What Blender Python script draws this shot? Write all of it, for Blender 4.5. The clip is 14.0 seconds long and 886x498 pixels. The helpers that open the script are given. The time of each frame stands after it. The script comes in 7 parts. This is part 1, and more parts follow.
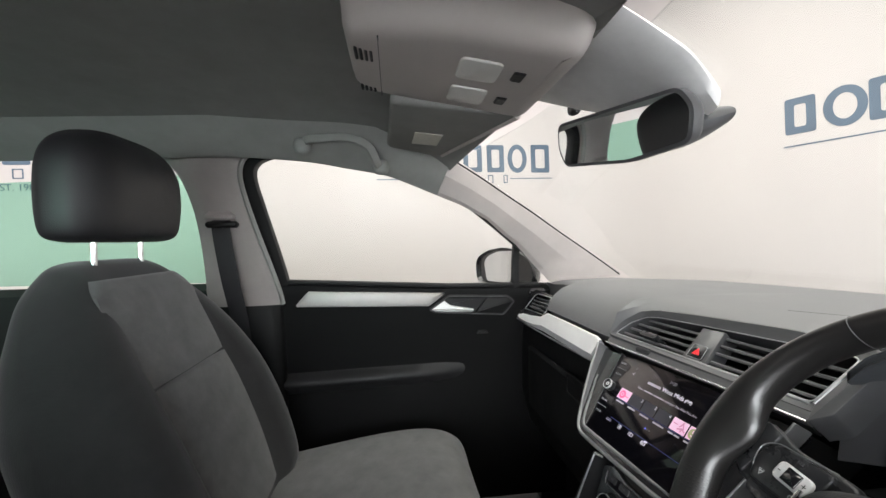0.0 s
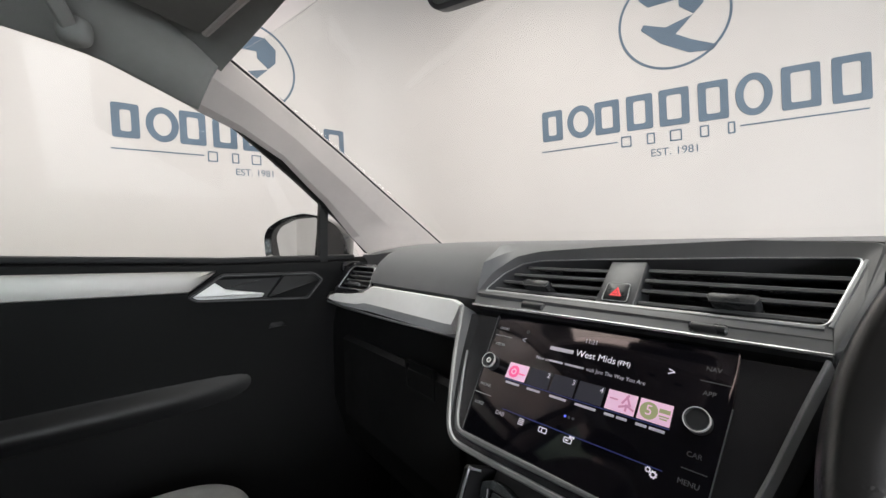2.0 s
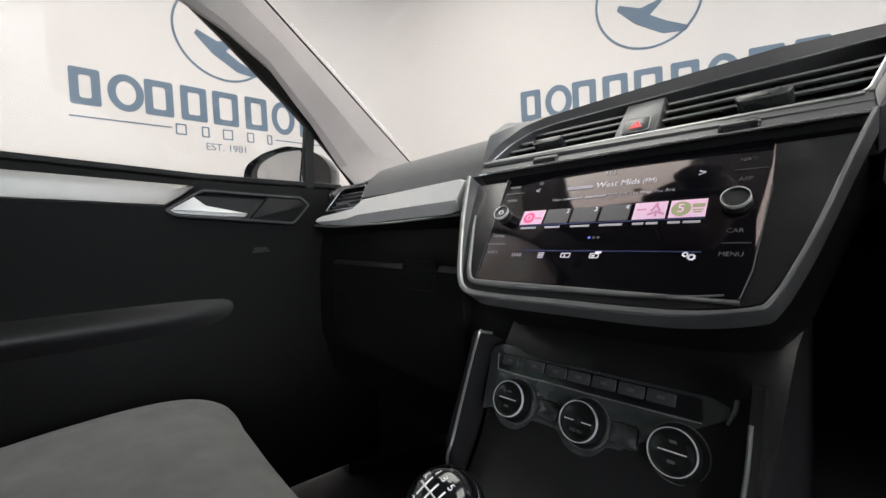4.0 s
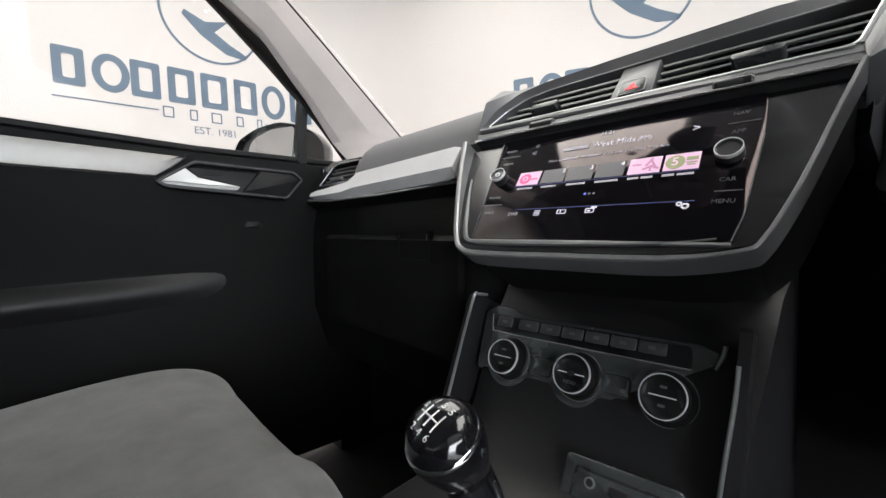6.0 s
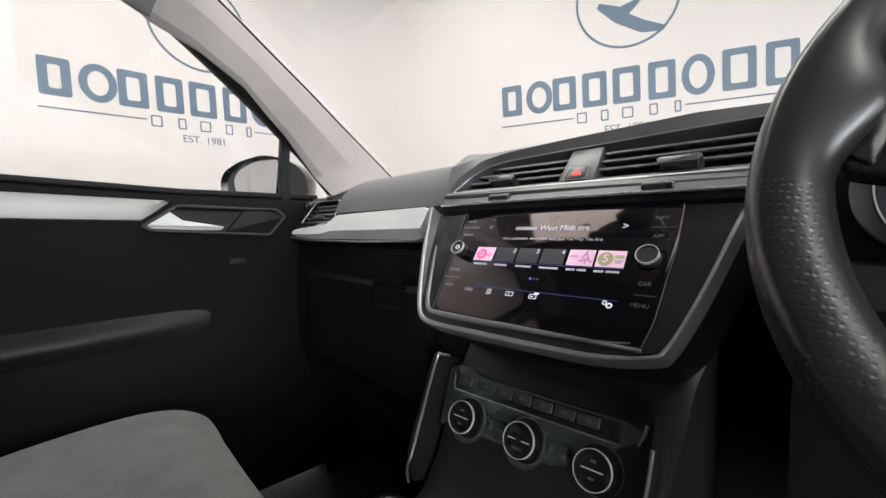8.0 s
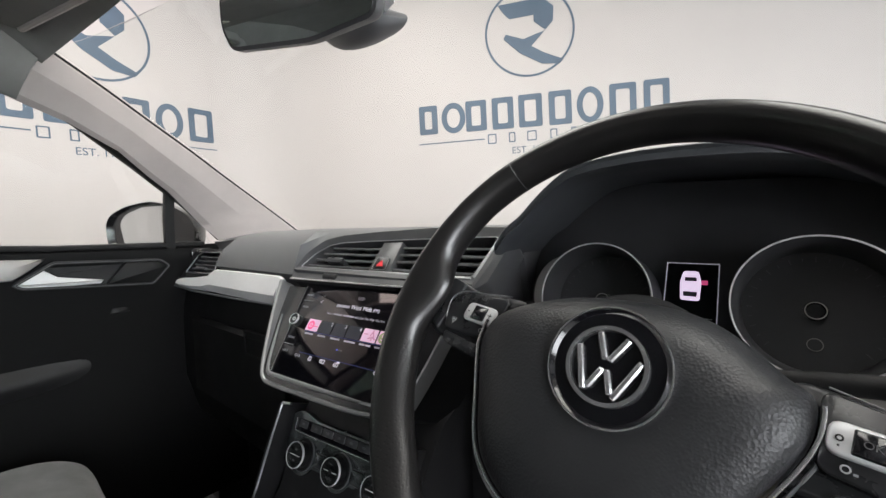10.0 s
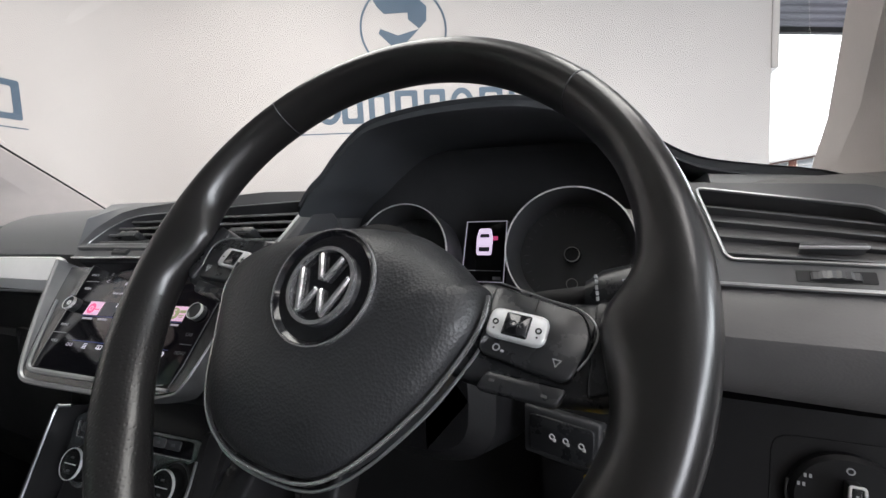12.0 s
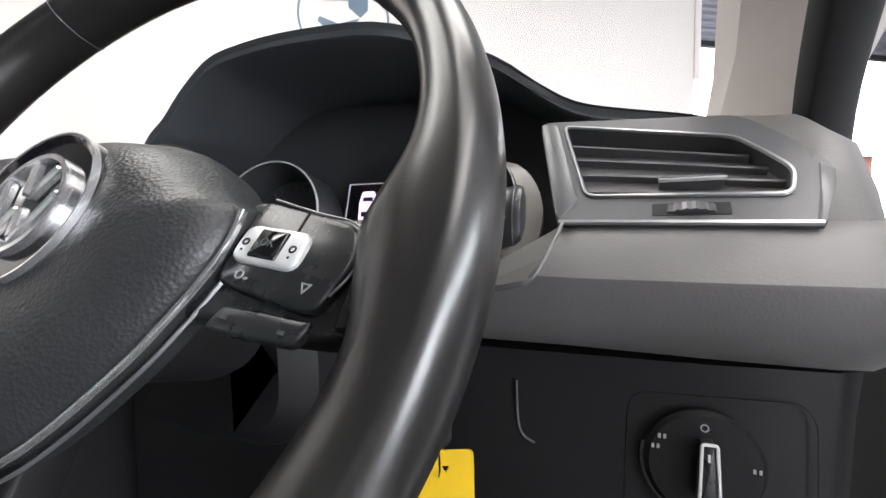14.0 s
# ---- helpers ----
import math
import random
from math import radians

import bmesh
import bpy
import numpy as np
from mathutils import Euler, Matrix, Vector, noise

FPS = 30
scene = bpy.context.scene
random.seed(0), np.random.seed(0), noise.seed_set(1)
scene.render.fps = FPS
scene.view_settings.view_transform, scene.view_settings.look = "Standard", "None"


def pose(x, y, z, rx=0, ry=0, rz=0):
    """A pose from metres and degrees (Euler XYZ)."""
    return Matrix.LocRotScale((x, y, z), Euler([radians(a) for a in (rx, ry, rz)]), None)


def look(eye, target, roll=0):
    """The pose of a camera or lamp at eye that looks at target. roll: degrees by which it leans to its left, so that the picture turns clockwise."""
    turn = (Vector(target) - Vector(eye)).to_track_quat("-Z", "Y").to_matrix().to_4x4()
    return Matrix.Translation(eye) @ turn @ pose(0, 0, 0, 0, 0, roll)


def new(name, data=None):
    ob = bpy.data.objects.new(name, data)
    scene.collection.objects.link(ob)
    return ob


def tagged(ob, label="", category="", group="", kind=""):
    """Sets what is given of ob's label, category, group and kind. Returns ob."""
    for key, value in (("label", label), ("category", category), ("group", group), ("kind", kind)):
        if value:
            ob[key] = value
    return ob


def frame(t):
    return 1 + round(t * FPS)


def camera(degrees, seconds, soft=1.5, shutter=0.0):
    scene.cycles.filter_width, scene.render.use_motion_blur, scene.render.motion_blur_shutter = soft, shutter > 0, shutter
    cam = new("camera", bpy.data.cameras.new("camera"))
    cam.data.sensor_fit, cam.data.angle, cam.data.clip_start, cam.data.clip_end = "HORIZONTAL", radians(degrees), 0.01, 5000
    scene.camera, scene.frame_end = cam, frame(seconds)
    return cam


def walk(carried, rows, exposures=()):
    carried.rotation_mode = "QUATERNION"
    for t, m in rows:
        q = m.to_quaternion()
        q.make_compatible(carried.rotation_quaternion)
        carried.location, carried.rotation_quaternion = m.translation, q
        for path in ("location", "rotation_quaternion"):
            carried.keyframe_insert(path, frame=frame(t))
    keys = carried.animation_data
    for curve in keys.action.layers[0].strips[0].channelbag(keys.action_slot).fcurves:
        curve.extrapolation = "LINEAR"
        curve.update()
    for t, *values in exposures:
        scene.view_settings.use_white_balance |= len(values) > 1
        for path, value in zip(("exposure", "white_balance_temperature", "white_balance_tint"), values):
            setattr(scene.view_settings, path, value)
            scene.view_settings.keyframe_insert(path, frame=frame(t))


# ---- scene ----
cam = camera(94.5, 14.0)
PATH = [
    (0, (0.533, 0.372, 1.301), (-1.424, 0.784, 1.255), -1.1),
    (0.5, (0.291, 0.436, 1.2), (-1.566, 1.178, 1.146), -1.3),
    (1, (0.185, 0.455, 1.179), (-1.519, 1.501, 1.125), -1.4),
    (1.5, (0.198, 0.441, 1.181), (-1.385, 1.663, 1.129), -1.4),
    (2, (0.222, 0.446, 1.186), (-1.293, 1.75, 1.138), -1.4),
    (2.5, (0.224, 0.446, 1.193), (-1.26, 1.786, 1.145), -1.4),
    (3, (0.214, 0.435, 1.174), (-1.249, 1.798, 1.125), -1.4),
    (3.5, (0.204, 0.425, 1.084), (-1.243, 1.805, 1.028), -1.5),
    (4, (0.176, 0.427, 1.016), (-1.257, 1.821, 0.953), -1.5),
    (6.3, (0.174, 0.414, 0.982), (-1.221, 1.843, 0.869), -1.0),
    (6.5, (0.16, 0.41, 0.99), (-1.227, 1.846, 0.873), -1.1),
    (6.7, (0.161, 0.41, 0.986), (-1.226, 1.846, 0.857), -1.1),
    (7, (0.178, 0.408, 1.006), (-1.205, 1.848, 0.888), -1.2),
    (7.2, (0.177, 0.409, 1.008), (-1.207, 1.847, 0.888), -1.2),
    (9.3, (0.333, 0.436, 1.196), (-0.951, 1.965, 1.077), -1.3),
    (9.5, (0.336, 0.426, 1.197), (-0.913, 1.984, 1.079), -1.4),
    (10, (0.443, 0.416, 1.182), (-0.698, 2.055, 1.061), -1.5),
    (10.5, (0.465, 0.438, 1.166), (-0.551, 2.156, 1.041), -1.6),
    (11, (0.486, 0.454, 1.166), (-0.414, 2.235, 1.038), -1.7),
    (11.5, (0.491, 0.457, 1.158), (-0.288, 2.294, 1.022), -1.8),
    (12, (0.529, 0.466, 1.132), (-0.141, 2.345, 0.995), -1.8),
    (12.1, (0.548, 0.479, 1.118), (-0.104, 2.365, 0.982), -1.9),
    (12.3, (0.58, 0.517, 1.09), (-0.014, 2.421, 0.941), -1.0),
    (12.5, (0.591, 0.533, 1.059), (0.076, 2.46, 0.918), -0.9),
    (13, (0.6, 0.537, 1.048), (0.17, 2.484, 0.9), -1.2),
    (13.5, (0.597, 0.534, 1.066), (0.216, 2.492, 0.919), -1.2),
    (14, (0.588, 0.533, 1.088), (0.149, 2.479, 0.946), -1.2),
]
AXIS = pose(0, 0.8, 0, 0, 0, 5) @ pose(0, -0.8, 0)  # the car's own axes against the path's
walk(cam, [(t, AXIS @ look(eye, target, roll)) for t, eye, target, roll in PATH],
     exposures=[(0, 0.24, 6480, 10), (1.0, 0.0, 6450, 10.5), (3.5, -0.06, 6430, 11), (4.2, 0.08, 6400, 11), (6.5, 0.24, 6390, 12), (7.2, 0.24, 6400, 12), (9.5, 0.04, 6440, 11), (11.5, 0.02, 6350, 12.5), (12.0, 0.04, 6320, 12.5), (12.5, 0.2, 6250, 13), (13.0, 0.5, 6230, 13), (13.5, 0.66, 6280, 13), (14, 0.68, 6350, 13)])


# ---- world, sun and large lights ----
world = bpy.data.worlds.new("world")
scene.world = world
world.use_nodes = True
wn = world.node_tree
sky = wn.nodes.new("ShaderNodeTexSky")
sky.sky_type = "NISHITA"
sky.sun_disc = False
sky.sun_elevation, sky.sun_rotation = radians(48), radians(209)
sky.dust_density, sky.air_density = 6.0, 1.0
wn.links.new(sky.outputs[0], wn.nodes["Background"].inputs[0])
wn.nodes["Background"].inputs[1].default_value = 0.15

sun_data = bpy.data.lights.new("sun", "SUN")
sun_data.energy, sun_data.angle, sun_data.color = 3.0, radians(10), (1.0, 0.97, 0.92)
sun = new("sun", sun_data)
sun.matrix_world = look((-10, -18, 23), (0, 0, 0))


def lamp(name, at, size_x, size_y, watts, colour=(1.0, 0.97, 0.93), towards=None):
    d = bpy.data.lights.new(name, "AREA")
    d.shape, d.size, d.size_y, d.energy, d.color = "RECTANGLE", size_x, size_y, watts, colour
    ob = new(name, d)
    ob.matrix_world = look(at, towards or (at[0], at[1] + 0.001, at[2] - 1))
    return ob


# rows of ceiling panels over the studio, an added side fill, and the daylight of the open shutter door
for lx, ly in ((-1.3, 0.9), (1.6, 0.7), (0.1, -3.6)):
    lamp("ceiling_panel_light", (lx, ly, 3.72), 1.9, 3.6, 49, (1.0, 0.965, 0.92))
# fill light added at an unseen opening in the right wall
lamp("side_fill_daylight", (5.6, -0.6, 1.55), 6.4, 2.8, 520, (0.94, 0.97, 1.0), (0.0, -0.2, 1.3))
lamp("front_daylight", (4.0, 7.35, 1.45), 4.0, 2.7, 170, (0.93, 0.97, 1.0), (1.2, 0.5, 1.2))


# ---- materials ----
def material(name, colour, rough=0.5, metal=0.0, grain=0.0, grain_size=0.002, vary=0.0, vary_size=0.15,
             coat=0.0, emit=0.0, spec=0.5, cells=False):
    """A surface with fine relief of grain_size metres and a slow change of tone over vary_size metres."""
    m = bpy.data.materials.new(name)
    m.use_nodes = True
    nt = m.node_tree
    b = nt.nodes["Principled BSDF"]
    b.inputs["Base Color"].default_value = (*colour, 1)
    b.inputs["Roughness"].default_value = rough
    b.inputs["Metallic"].default_value = metal
    b.inputs["Specular IOR Level"].default_value = spec
    b.inputs["Coat Weight"].default_value = coat
    b.inputs["Coat Roughness"].default_value = 0.08
    if emit:
        b.inputs["Emission Color"].default_value = (*colour, 1)
        b.inputs["Emission Strength"].default_value = emit
    geo = nt.nodes.new("ShaderNodeNewGeometry")
    if vary:
        slow = nt.nodes.new("ShaderNodeTexNoise")
        slow.inputs["Scale"].default_value, slow.inputs["Detail"].default_value = 1 / vary_size, 6
        slow.inputs["Roughness"].default_value = 0.62
        nt.links.new(geo.outputs["Position"], slow.inputs["Vector"])
        ramp = nt.nodes.new("ShaderNodeMapRange")
        ramp.inputs["From Min"].default_value, ramp.inputs["From Max"].default_value = 0.3, 0.7
        ramp.inputs["To Min"].default_value, ramp.inputs["To Max"].default_value = 1 - vary, 1 + vary
        nt.links.new(slow.outputs["Fac"], ramp.inputs["Value"])
        mul = nt.nodes.new("ShaderNodeMix")
        mul.data_type, mul.blend_type = "RGBA", "MULTIPLY"
        mul.inputs[0].default_value = 1
        mul.inputs[6].default_value = (*colour, 1)
        nt.links.new(ramp.outputs[0], mul.inputs[7])
        nt.links.new(mul.outputs[2], b.inputs["Base Color"])
        rr = nt.nodes.new("ShaderNodeMapRange")
        rr.inputs["From Min"].default_value, rr.inputs["From Max"].default_value = 0.3, 0.7
        rr.inputs["To Min"].default_value, rr.inputs["To Max"].default_value = rough * (1 - vary * 0.7), min(1, rough * (1 + vary * 0.7))
        nt.links.new(slow.outputs["Fac"], rr.inputs["Value"])
        nt.links.new(rr.outputs[0], b.inputs["Roughness"])
    if grain:
        fine = nt.nodes.new("ShaderNodeTexVoronoi" if cells else "ShaderNodeTexNoise")
        fine.inputs["Scale"].default_value = 1 / grain_size
        if not cells:
            fine.inputs["Detail"].default_value = 3
        nt.links.new(geo.outputs["Position"], fine.inputs["Vector"])
        bump = nt.nodes.new("ShaderNodeBump")
        bump.inputs["Strength"].default_value, bump.inputs["Distance"].default_value = grain, grain_size * 0.5
        nt.links.new(fine.outputs[0], bump.inputs["Height"])
        nt.links.new(bump.outputs[0], b.inputs["Normal"])
    return m


def glass(name, tint, gloss=0.9):
    """Thin pane: clear with a tint, and a mirror gloss that grows towards grazing angles."""
    m = bpy.data.materials.new(name)
    m.use_nodes = True
    nt = m.node_tree
    nt.nodes.remove(nt.nodes["Principled BSDF"])
    clear, gl, mix, lw, pw, rg = (nt.nodes.new(n) for n in ("ShaderNodeBsdfTransparent", "ShaderNodeBsdfGlossy", "ShaderNodeMixShader", "ShaderNodeLayerWeight", "ShaderNodeMath", "ShaderNodeMapRange"))
    clear.inputs[0].default_value = (*tint, 1)
    gl.inputs["Roughness"].default_value = 0.02
    gl.inputs[0].default_value = (gloss, gloss, gloss, 1)
    lw.inputs[0].default_value = 0.5
    pw.operation = "POWER"
    pw.inputs[1].default_value = 5.0
    rg.inputs["To Min"].default_value, rg.inputs["To Max"].default_value = 0.025, 0.5
    nt.links.new(lw.outputs["Facing"], pw.inputs[0])
    nt.links.new(pw.outputs[0], rg.inputs["Value"])
    nt.links.new(rg.outputs[0], mix.inputs[0])
    nt.links.new(clear.outputs[0], mix.inputs[1])
    nt.links.new(gl.outputs[0], mix.inputs[2])
    nt.links.new(mix.outputs[0], nt.nodes["Material Output"].inputs[0])
    return m


def woven(name, colour, thread=0.0022):
    """Woven cloth: two crossed sets of threads in relief over a mottled tone."""
    m = material(name, colour, 0.95, vary=0.22, vary_size=0.05, spec=0.15)
    nt = m.node_tree
    b = nt.nodes["Principled BSDF"]
    geo = nt.nodes["Geometry"]
    waves = []
    for direction in ("X", "Y"):
        w = nt.nodes.new("ShaderNodeTexWave")
        w.bands_direction = direction
        w.inputs["Scale"].default_value = 1 / thread / 6.28 * 2
        w.inputs["Distortion"].default_value = 1.5
        w.inputs["Detail Scale"].default_value = 3
        nt.links.new(geo.outputs["Position"], w.inputs["Vector"])
        waves.append(w)
    add = nt.nodes.new("ShaderNodeMath")
    add.operation = "MAXIMUM"
    nt.links.new(waves[0].outputs["Fac"], add.inputs[0])
    nt.links.new(waves[1].outputs["Fac"], add.inputs[1])
    bump = nt.nodes.new("ShaderNodeBump")
    bump.inputs["Strength"].default_value, bump.inputs["Distance"].default_value = 0.15, 0.0006
    nt.links.new(add.outputs[0], bump.inputs["Height"])
    nt.links.new(bump.outputs[0], b.inputs["Normal"])
    b.inputs["Sheen Weight"].default_value = 0.3
    return m


M_WALL = material("cream_wall_paint", (0.555, 0.512, 0.492), 0.55, grain=0.12, grain_size=0.012, vary=0.035, vary_size=0.9)
M_BLUE = material("slate_blue_paint", (0.085, 0.125, 0.175), 0.5, vary=0.08, vary_size=0.2)
M_FLOOR = material("grey_studio_floor", (0.30, 0.30, 0.30), 0.35, grain=0.1, grain_size=0.01, vary=0.15, vary_size=0.6)
M_CEIL = material("dark_ceiling", (0.22, 0.22, 0.22), 0.9, vary=0.1, vary_size=0.8)
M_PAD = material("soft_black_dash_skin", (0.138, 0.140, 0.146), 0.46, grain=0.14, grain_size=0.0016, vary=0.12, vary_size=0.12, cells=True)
# colour set below real black plastic, carrying shade the lamps leave out
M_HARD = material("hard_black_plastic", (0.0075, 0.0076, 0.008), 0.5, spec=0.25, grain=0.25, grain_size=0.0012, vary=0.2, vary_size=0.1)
M_DARK = material("deep_black_cavity", (0.014, 0.014, 0.015), 0.7, vary=0.2, vary_size=0.05)
M_GLOSS = material("piano_black", (0.008, 0.008, 0.010), 0.12, coat=0.6, vary=0.25, vary_size=0.03)
M_SATIN = material("satin_grey_fascia", (0.11, 0.112, 0.116), 0.34, metal=0.25, grain=0.1, grain_size=0.001, vary=0.12, vary_size=0.08)
M_RIMSIL = material("pale_silver_edge", (0.42, 0.43, 0.44), 0.3, metal=0.8, vary=0.1, vary_size=0.04)
M_TRIM = material("brushed_silver_trim", (0.74, 0.745, 0.75), 0.40, metal=0.25, grain=0.08, grain_size=0.0015, vary=0.06, vary_size=0.1)
M_STRIP = material("satin_taupe_trim", (0.40, 0.385, 0.37), 0.46, metal=0.35, grain=0.08, grain_size=0.0015, vary=0.06, vary_size=0.1)
M_CHROME = material("chrome", (0.80, 0.81, 0.82), 0.1, metal=1.0, vary=0.15, vary_size=0.02)
M_LEATHER = material("worn_black_leather", (0.0165, 0.0158, 0.0156), 0.30, coat=0.55, grain=0.05, grain_size=0.0012, vary=0.10, vary_size=0.03, cells=True)
M_PERF = material("dimpled_leather", (0.0165, 0.0158, 0.0156), 0.30, coat=0.55, vary=0.10, vary_size=0.03)
M_PERF.node_tree.nodes["Principled BSDF"].inputs["Coat Roughness"].default_value = 0.25
holes = M_PERF.node_tree.nodes.new("ShaderNodeTexVoronoi")
holes.inputs["Scale"].default_value, holes.inputs["Randomness"].default_value = 330, 0.25
dip = M_PERF.node_tree.nodes.new("ShaderNodeMapRange")
dip.inputs["From Min"].default_value, dip.inputs["From Max"].default_value = 0.05, 0.42
pits = M_PERF.node_tree.nodes.new("ShaderNodeBump")
pits.inputs["Strength"].default_value, pits.inputs["Distance"].default_value = 0.28, 0.0008
M_PERF.node_tree.links.new(M_PERF.node_tree.nodes["Geometry"].outputs["Position"], holes.inputs["Vector"])
M_PERF.node_tree.links.new(holes.outputs["Distance"], dip.inputs["Value"])
M_PERF.node_tree.links.new(dip.outputs[0], pits.inputs["Height"])
M_PERF.node_tree.links.new(pits.outputs[0], M_PERF.node_tree.nodes["Principled BSDF"].inputs["Normal"])
M_AIRBAG = material("grained_airbag_vinyl", (0.028, 0.029, 0.031), 0.40, grain=0.27, grain_size=0.0017, vary=0.15, vary_size=0.04, cells=True)
M_SPOKE = material("satin_black_spoke", (0.022, 0.023, 0.025), 0.28, vary=0.2, vary_size=0.03)
M_CLOTH = woven("grey_woven_seat_cloth", (0.130, 0.131, 0.130))
# bolster cloth deepened past charcoal, the unlit side's shade painted in
M_CLOTH_SHADED = woven("shaded_charcoal_bolster_cloth", (0.026, 0.026, 0.027))
M_SKIN = material("black_headrest_skin", (0.016, 0.016, 0.018), 0.5, grain=0.3, grain_size=0.0016, vary=0.2, vary_size=0.06, cells=True)
M_LINER = material("grey_headliner_felt", (0.27, 0.268, 0.258), 0.95, grain=0.4, grain_size=0.0015, vary=0.08, vary_size=0.08, spec=0.1)
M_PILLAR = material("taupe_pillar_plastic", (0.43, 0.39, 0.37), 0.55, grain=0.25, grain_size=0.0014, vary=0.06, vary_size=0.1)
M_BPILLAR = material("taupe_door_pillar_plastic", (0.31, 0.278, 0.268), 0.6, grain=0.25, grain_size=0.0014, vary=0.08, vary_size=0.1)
M_RUBBER = material("black_rubber_seal", (0.008, 0.008, 0.0085), 0.6, spec=0.25, vary=0.2, vary_size=0.05)
M_BODY = material("black_car_paint", (0.012, 0.012, 0.014), 0.14, coat=0.8, vary=0.15, vary_size=0.05)
M_MIRROR = material("mirror_silver", (0.88, 0.90, 0.90), 0.015, metal=1.0, vary=0.02, vary_size=0.05)
M_YELLOW = material("yellow_plastic_tag", (0.80, 0.52, 0.010), 0.42, grain=0.1, grain_size=0.004, vary=0.06, vary_size=0.02)
M_WHITE = material("white_print", (0.75, 0.75, 0.75), 0.5, vary=0.03, vary_size=0.01)
M_PALE = material("pale_grey_print", (0.36, 0.37, 0.38), 0.5, vary=0.05, vary_size=0.01)
# the warning triangle is given a faint glow of its own
M_RED = material("glowing_red_warning", (0.70, 0.02, 0.03), 0.4, emit=0.35)
M_SCREEN = material("mauve_tinted_screen_glass", (0.004, 0.004, 0.006), 0.07, spec=0.55, vary=0.1, vary_size=0.05)
M_SCREEN.node_tree.nodes["Principled BSDF"].inputs["Specular Tint"].default_value = (1.0, 0.78, 0.76, 1)
M_SCREEN.node_tree.nodes["Principled BSDF"].inputs["IOR"].default_value = 1.5
M_LCD = material("black_lcd_glass", (0.004, 0.004, 0.006), 0.09, spec=0.42, vary=0.1, vary_size=0.05)
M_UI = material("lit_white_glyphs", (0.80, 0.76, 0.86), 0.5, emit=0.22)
M_UIBLUE = material("lit_blue_glyphs", (0.02, 0.03, 0.16), 0.5, emit=0.08)
M_UIPINK = material("lit_pink_tile", (0.80, 0.52, 0.70), 0.5, emit=0.30)
M_UIROSE = material("lit_rose_shape", (0.80, 0.10, 0.28), 0.5, emit=0.5)
M_UIMAUVE = material("lit_mauve_shape", (0.55, 0.24, 0.42), 0.5, emit=0.3)
M_UIBLUELIT = material("lit_bright_blue", (0.12, 0.16, 0.80), 0.5, emit=0.5)
M_RIM = material("satin_silver_rim", (0.34, 0.345, 0.35), 0.36, metal=0.7, vary=0.1, vary_size=0.04)
M_SILDARK = material("grey_silver_bevel", (0.20, 0.205, 0.21), 0.32, metal=0.6, vary=0.1, vary_size=0.04)
M_CHROMELINE = material("bright_chrome_line", (0.72, 0.72, 0.73), 0.22, metal=0.85, vary=0.08, vary_size=0.03)
M_UIGREEN = material("lit_olive_shape", (0.26, 0.27, 0.14), 0.5, emit=0.5)
M_UIDARK = material("lit_dark_tile", (0.03, 0.03, 0.04), 0.3, emit=0.25)
M_CARICON = material("lit_lilac_glyphs", (0.80, 0.66, 0.86), 0.5, emit=0.9)
M_LABEL = material("pale_paper_label", (0.52, 0.51, 0.44), 0.7, vary=0.08, vary_size=0.01)
M_BELT = material("black_belt_webbing", (0.02, 0.02, 0.022), 0.8, grain=0.5, grain_size=0.001, vary=0.15, vary_size=0.03)
M_FARROOF = material("pale_roof_sheet", (0.72, 0.72, 0.74), 0.6, vary=0.06, vary_size=1.5)
M_BRICK = material("red_brick", (0.40, 0.19, 0.145), 0.85, grain=0.3, grain_size=0.05, vary=0.2, vary_size=0.5)
M_SHUTTER = material("grey_shutter_slats", (0.20, 0.20, 0.23), 0.5, metal=0.3, vary=0.1, vary_size=0.2)
M_ASPHALT = material("asphalt", (0.05, 0.05, 0.052), 0.9, grain=0.5, grain_size=0.02, vary=0.2, vary_size=0.6)
M_HAZE = material("white_overcast", (0.95, 0.97, 1.0), 1.0, emit=1.8)
# hood black lifted and blued, veiling glare put into the colour
M_HOOD = material("hazed_black_hood_skin", (0.075, 0.080, 0.087), 0.5, grain=0.14, grain_size=0.0016, vary=0.12, vary_size=0.1, cells=True)
M_SURR = material("dark_satin_surround", (0.085, 0.086, 0.090), 0.40, grain=0.1, grain_size=0.001, vary=0.12, vary_size=0.06)
M_COVER = material("grey_sensor_cover", (0.66, 0.65, 0.65), 0.5, grain=0.15, grain_size=0.0014, vary=0.1, vary_size=0.06)
M_CONSOLE = material("black_console_plastic", (0.016, 0.016, 0.017), 0.4, spec=0.3, grain=0.15, grain_size=0.0012, vary=0.15, vary_size=0.08)
M_LENS = material("frosted_lamp_lens", (0.55, 0.54, 0.51), 0.25, vary=0.05, vary_size=0.02)
M_CASE = material("dark_grey_mirror_case", (0.05, 0.05, 0.054), 0.45, grain=0.12, grain_size=0.0012, vary=0.12, vary_size=0.05)
# black darkened to hold the shade low on the dashboard
M_LOWER = material("shaded_black_lower_panel", (0.012, 0.012, 0.013), 0.5, spec=0.2, grain=0.15, grain_size=0.0014, vary=0.12, vary_size=0.08)
M_PLATE = material("dark_satin_metal_plate", (0.16, 0.175, 0.18), 0.26, metal=0.8, vary=0.12, vary_size=0.03)
# raised above black to paint in the haze over the instruments
M_FACE = material("hazed_black_dial_face", (0.045, 0.046, 0.049), 0.32, vary=0.1, vary_size=0.04)
M_FASC = material("gloss_black_fascia", (0.012, 0.012, 0.014), 0.2, coat=0.4, vary=0.15, vary_size=0.05)
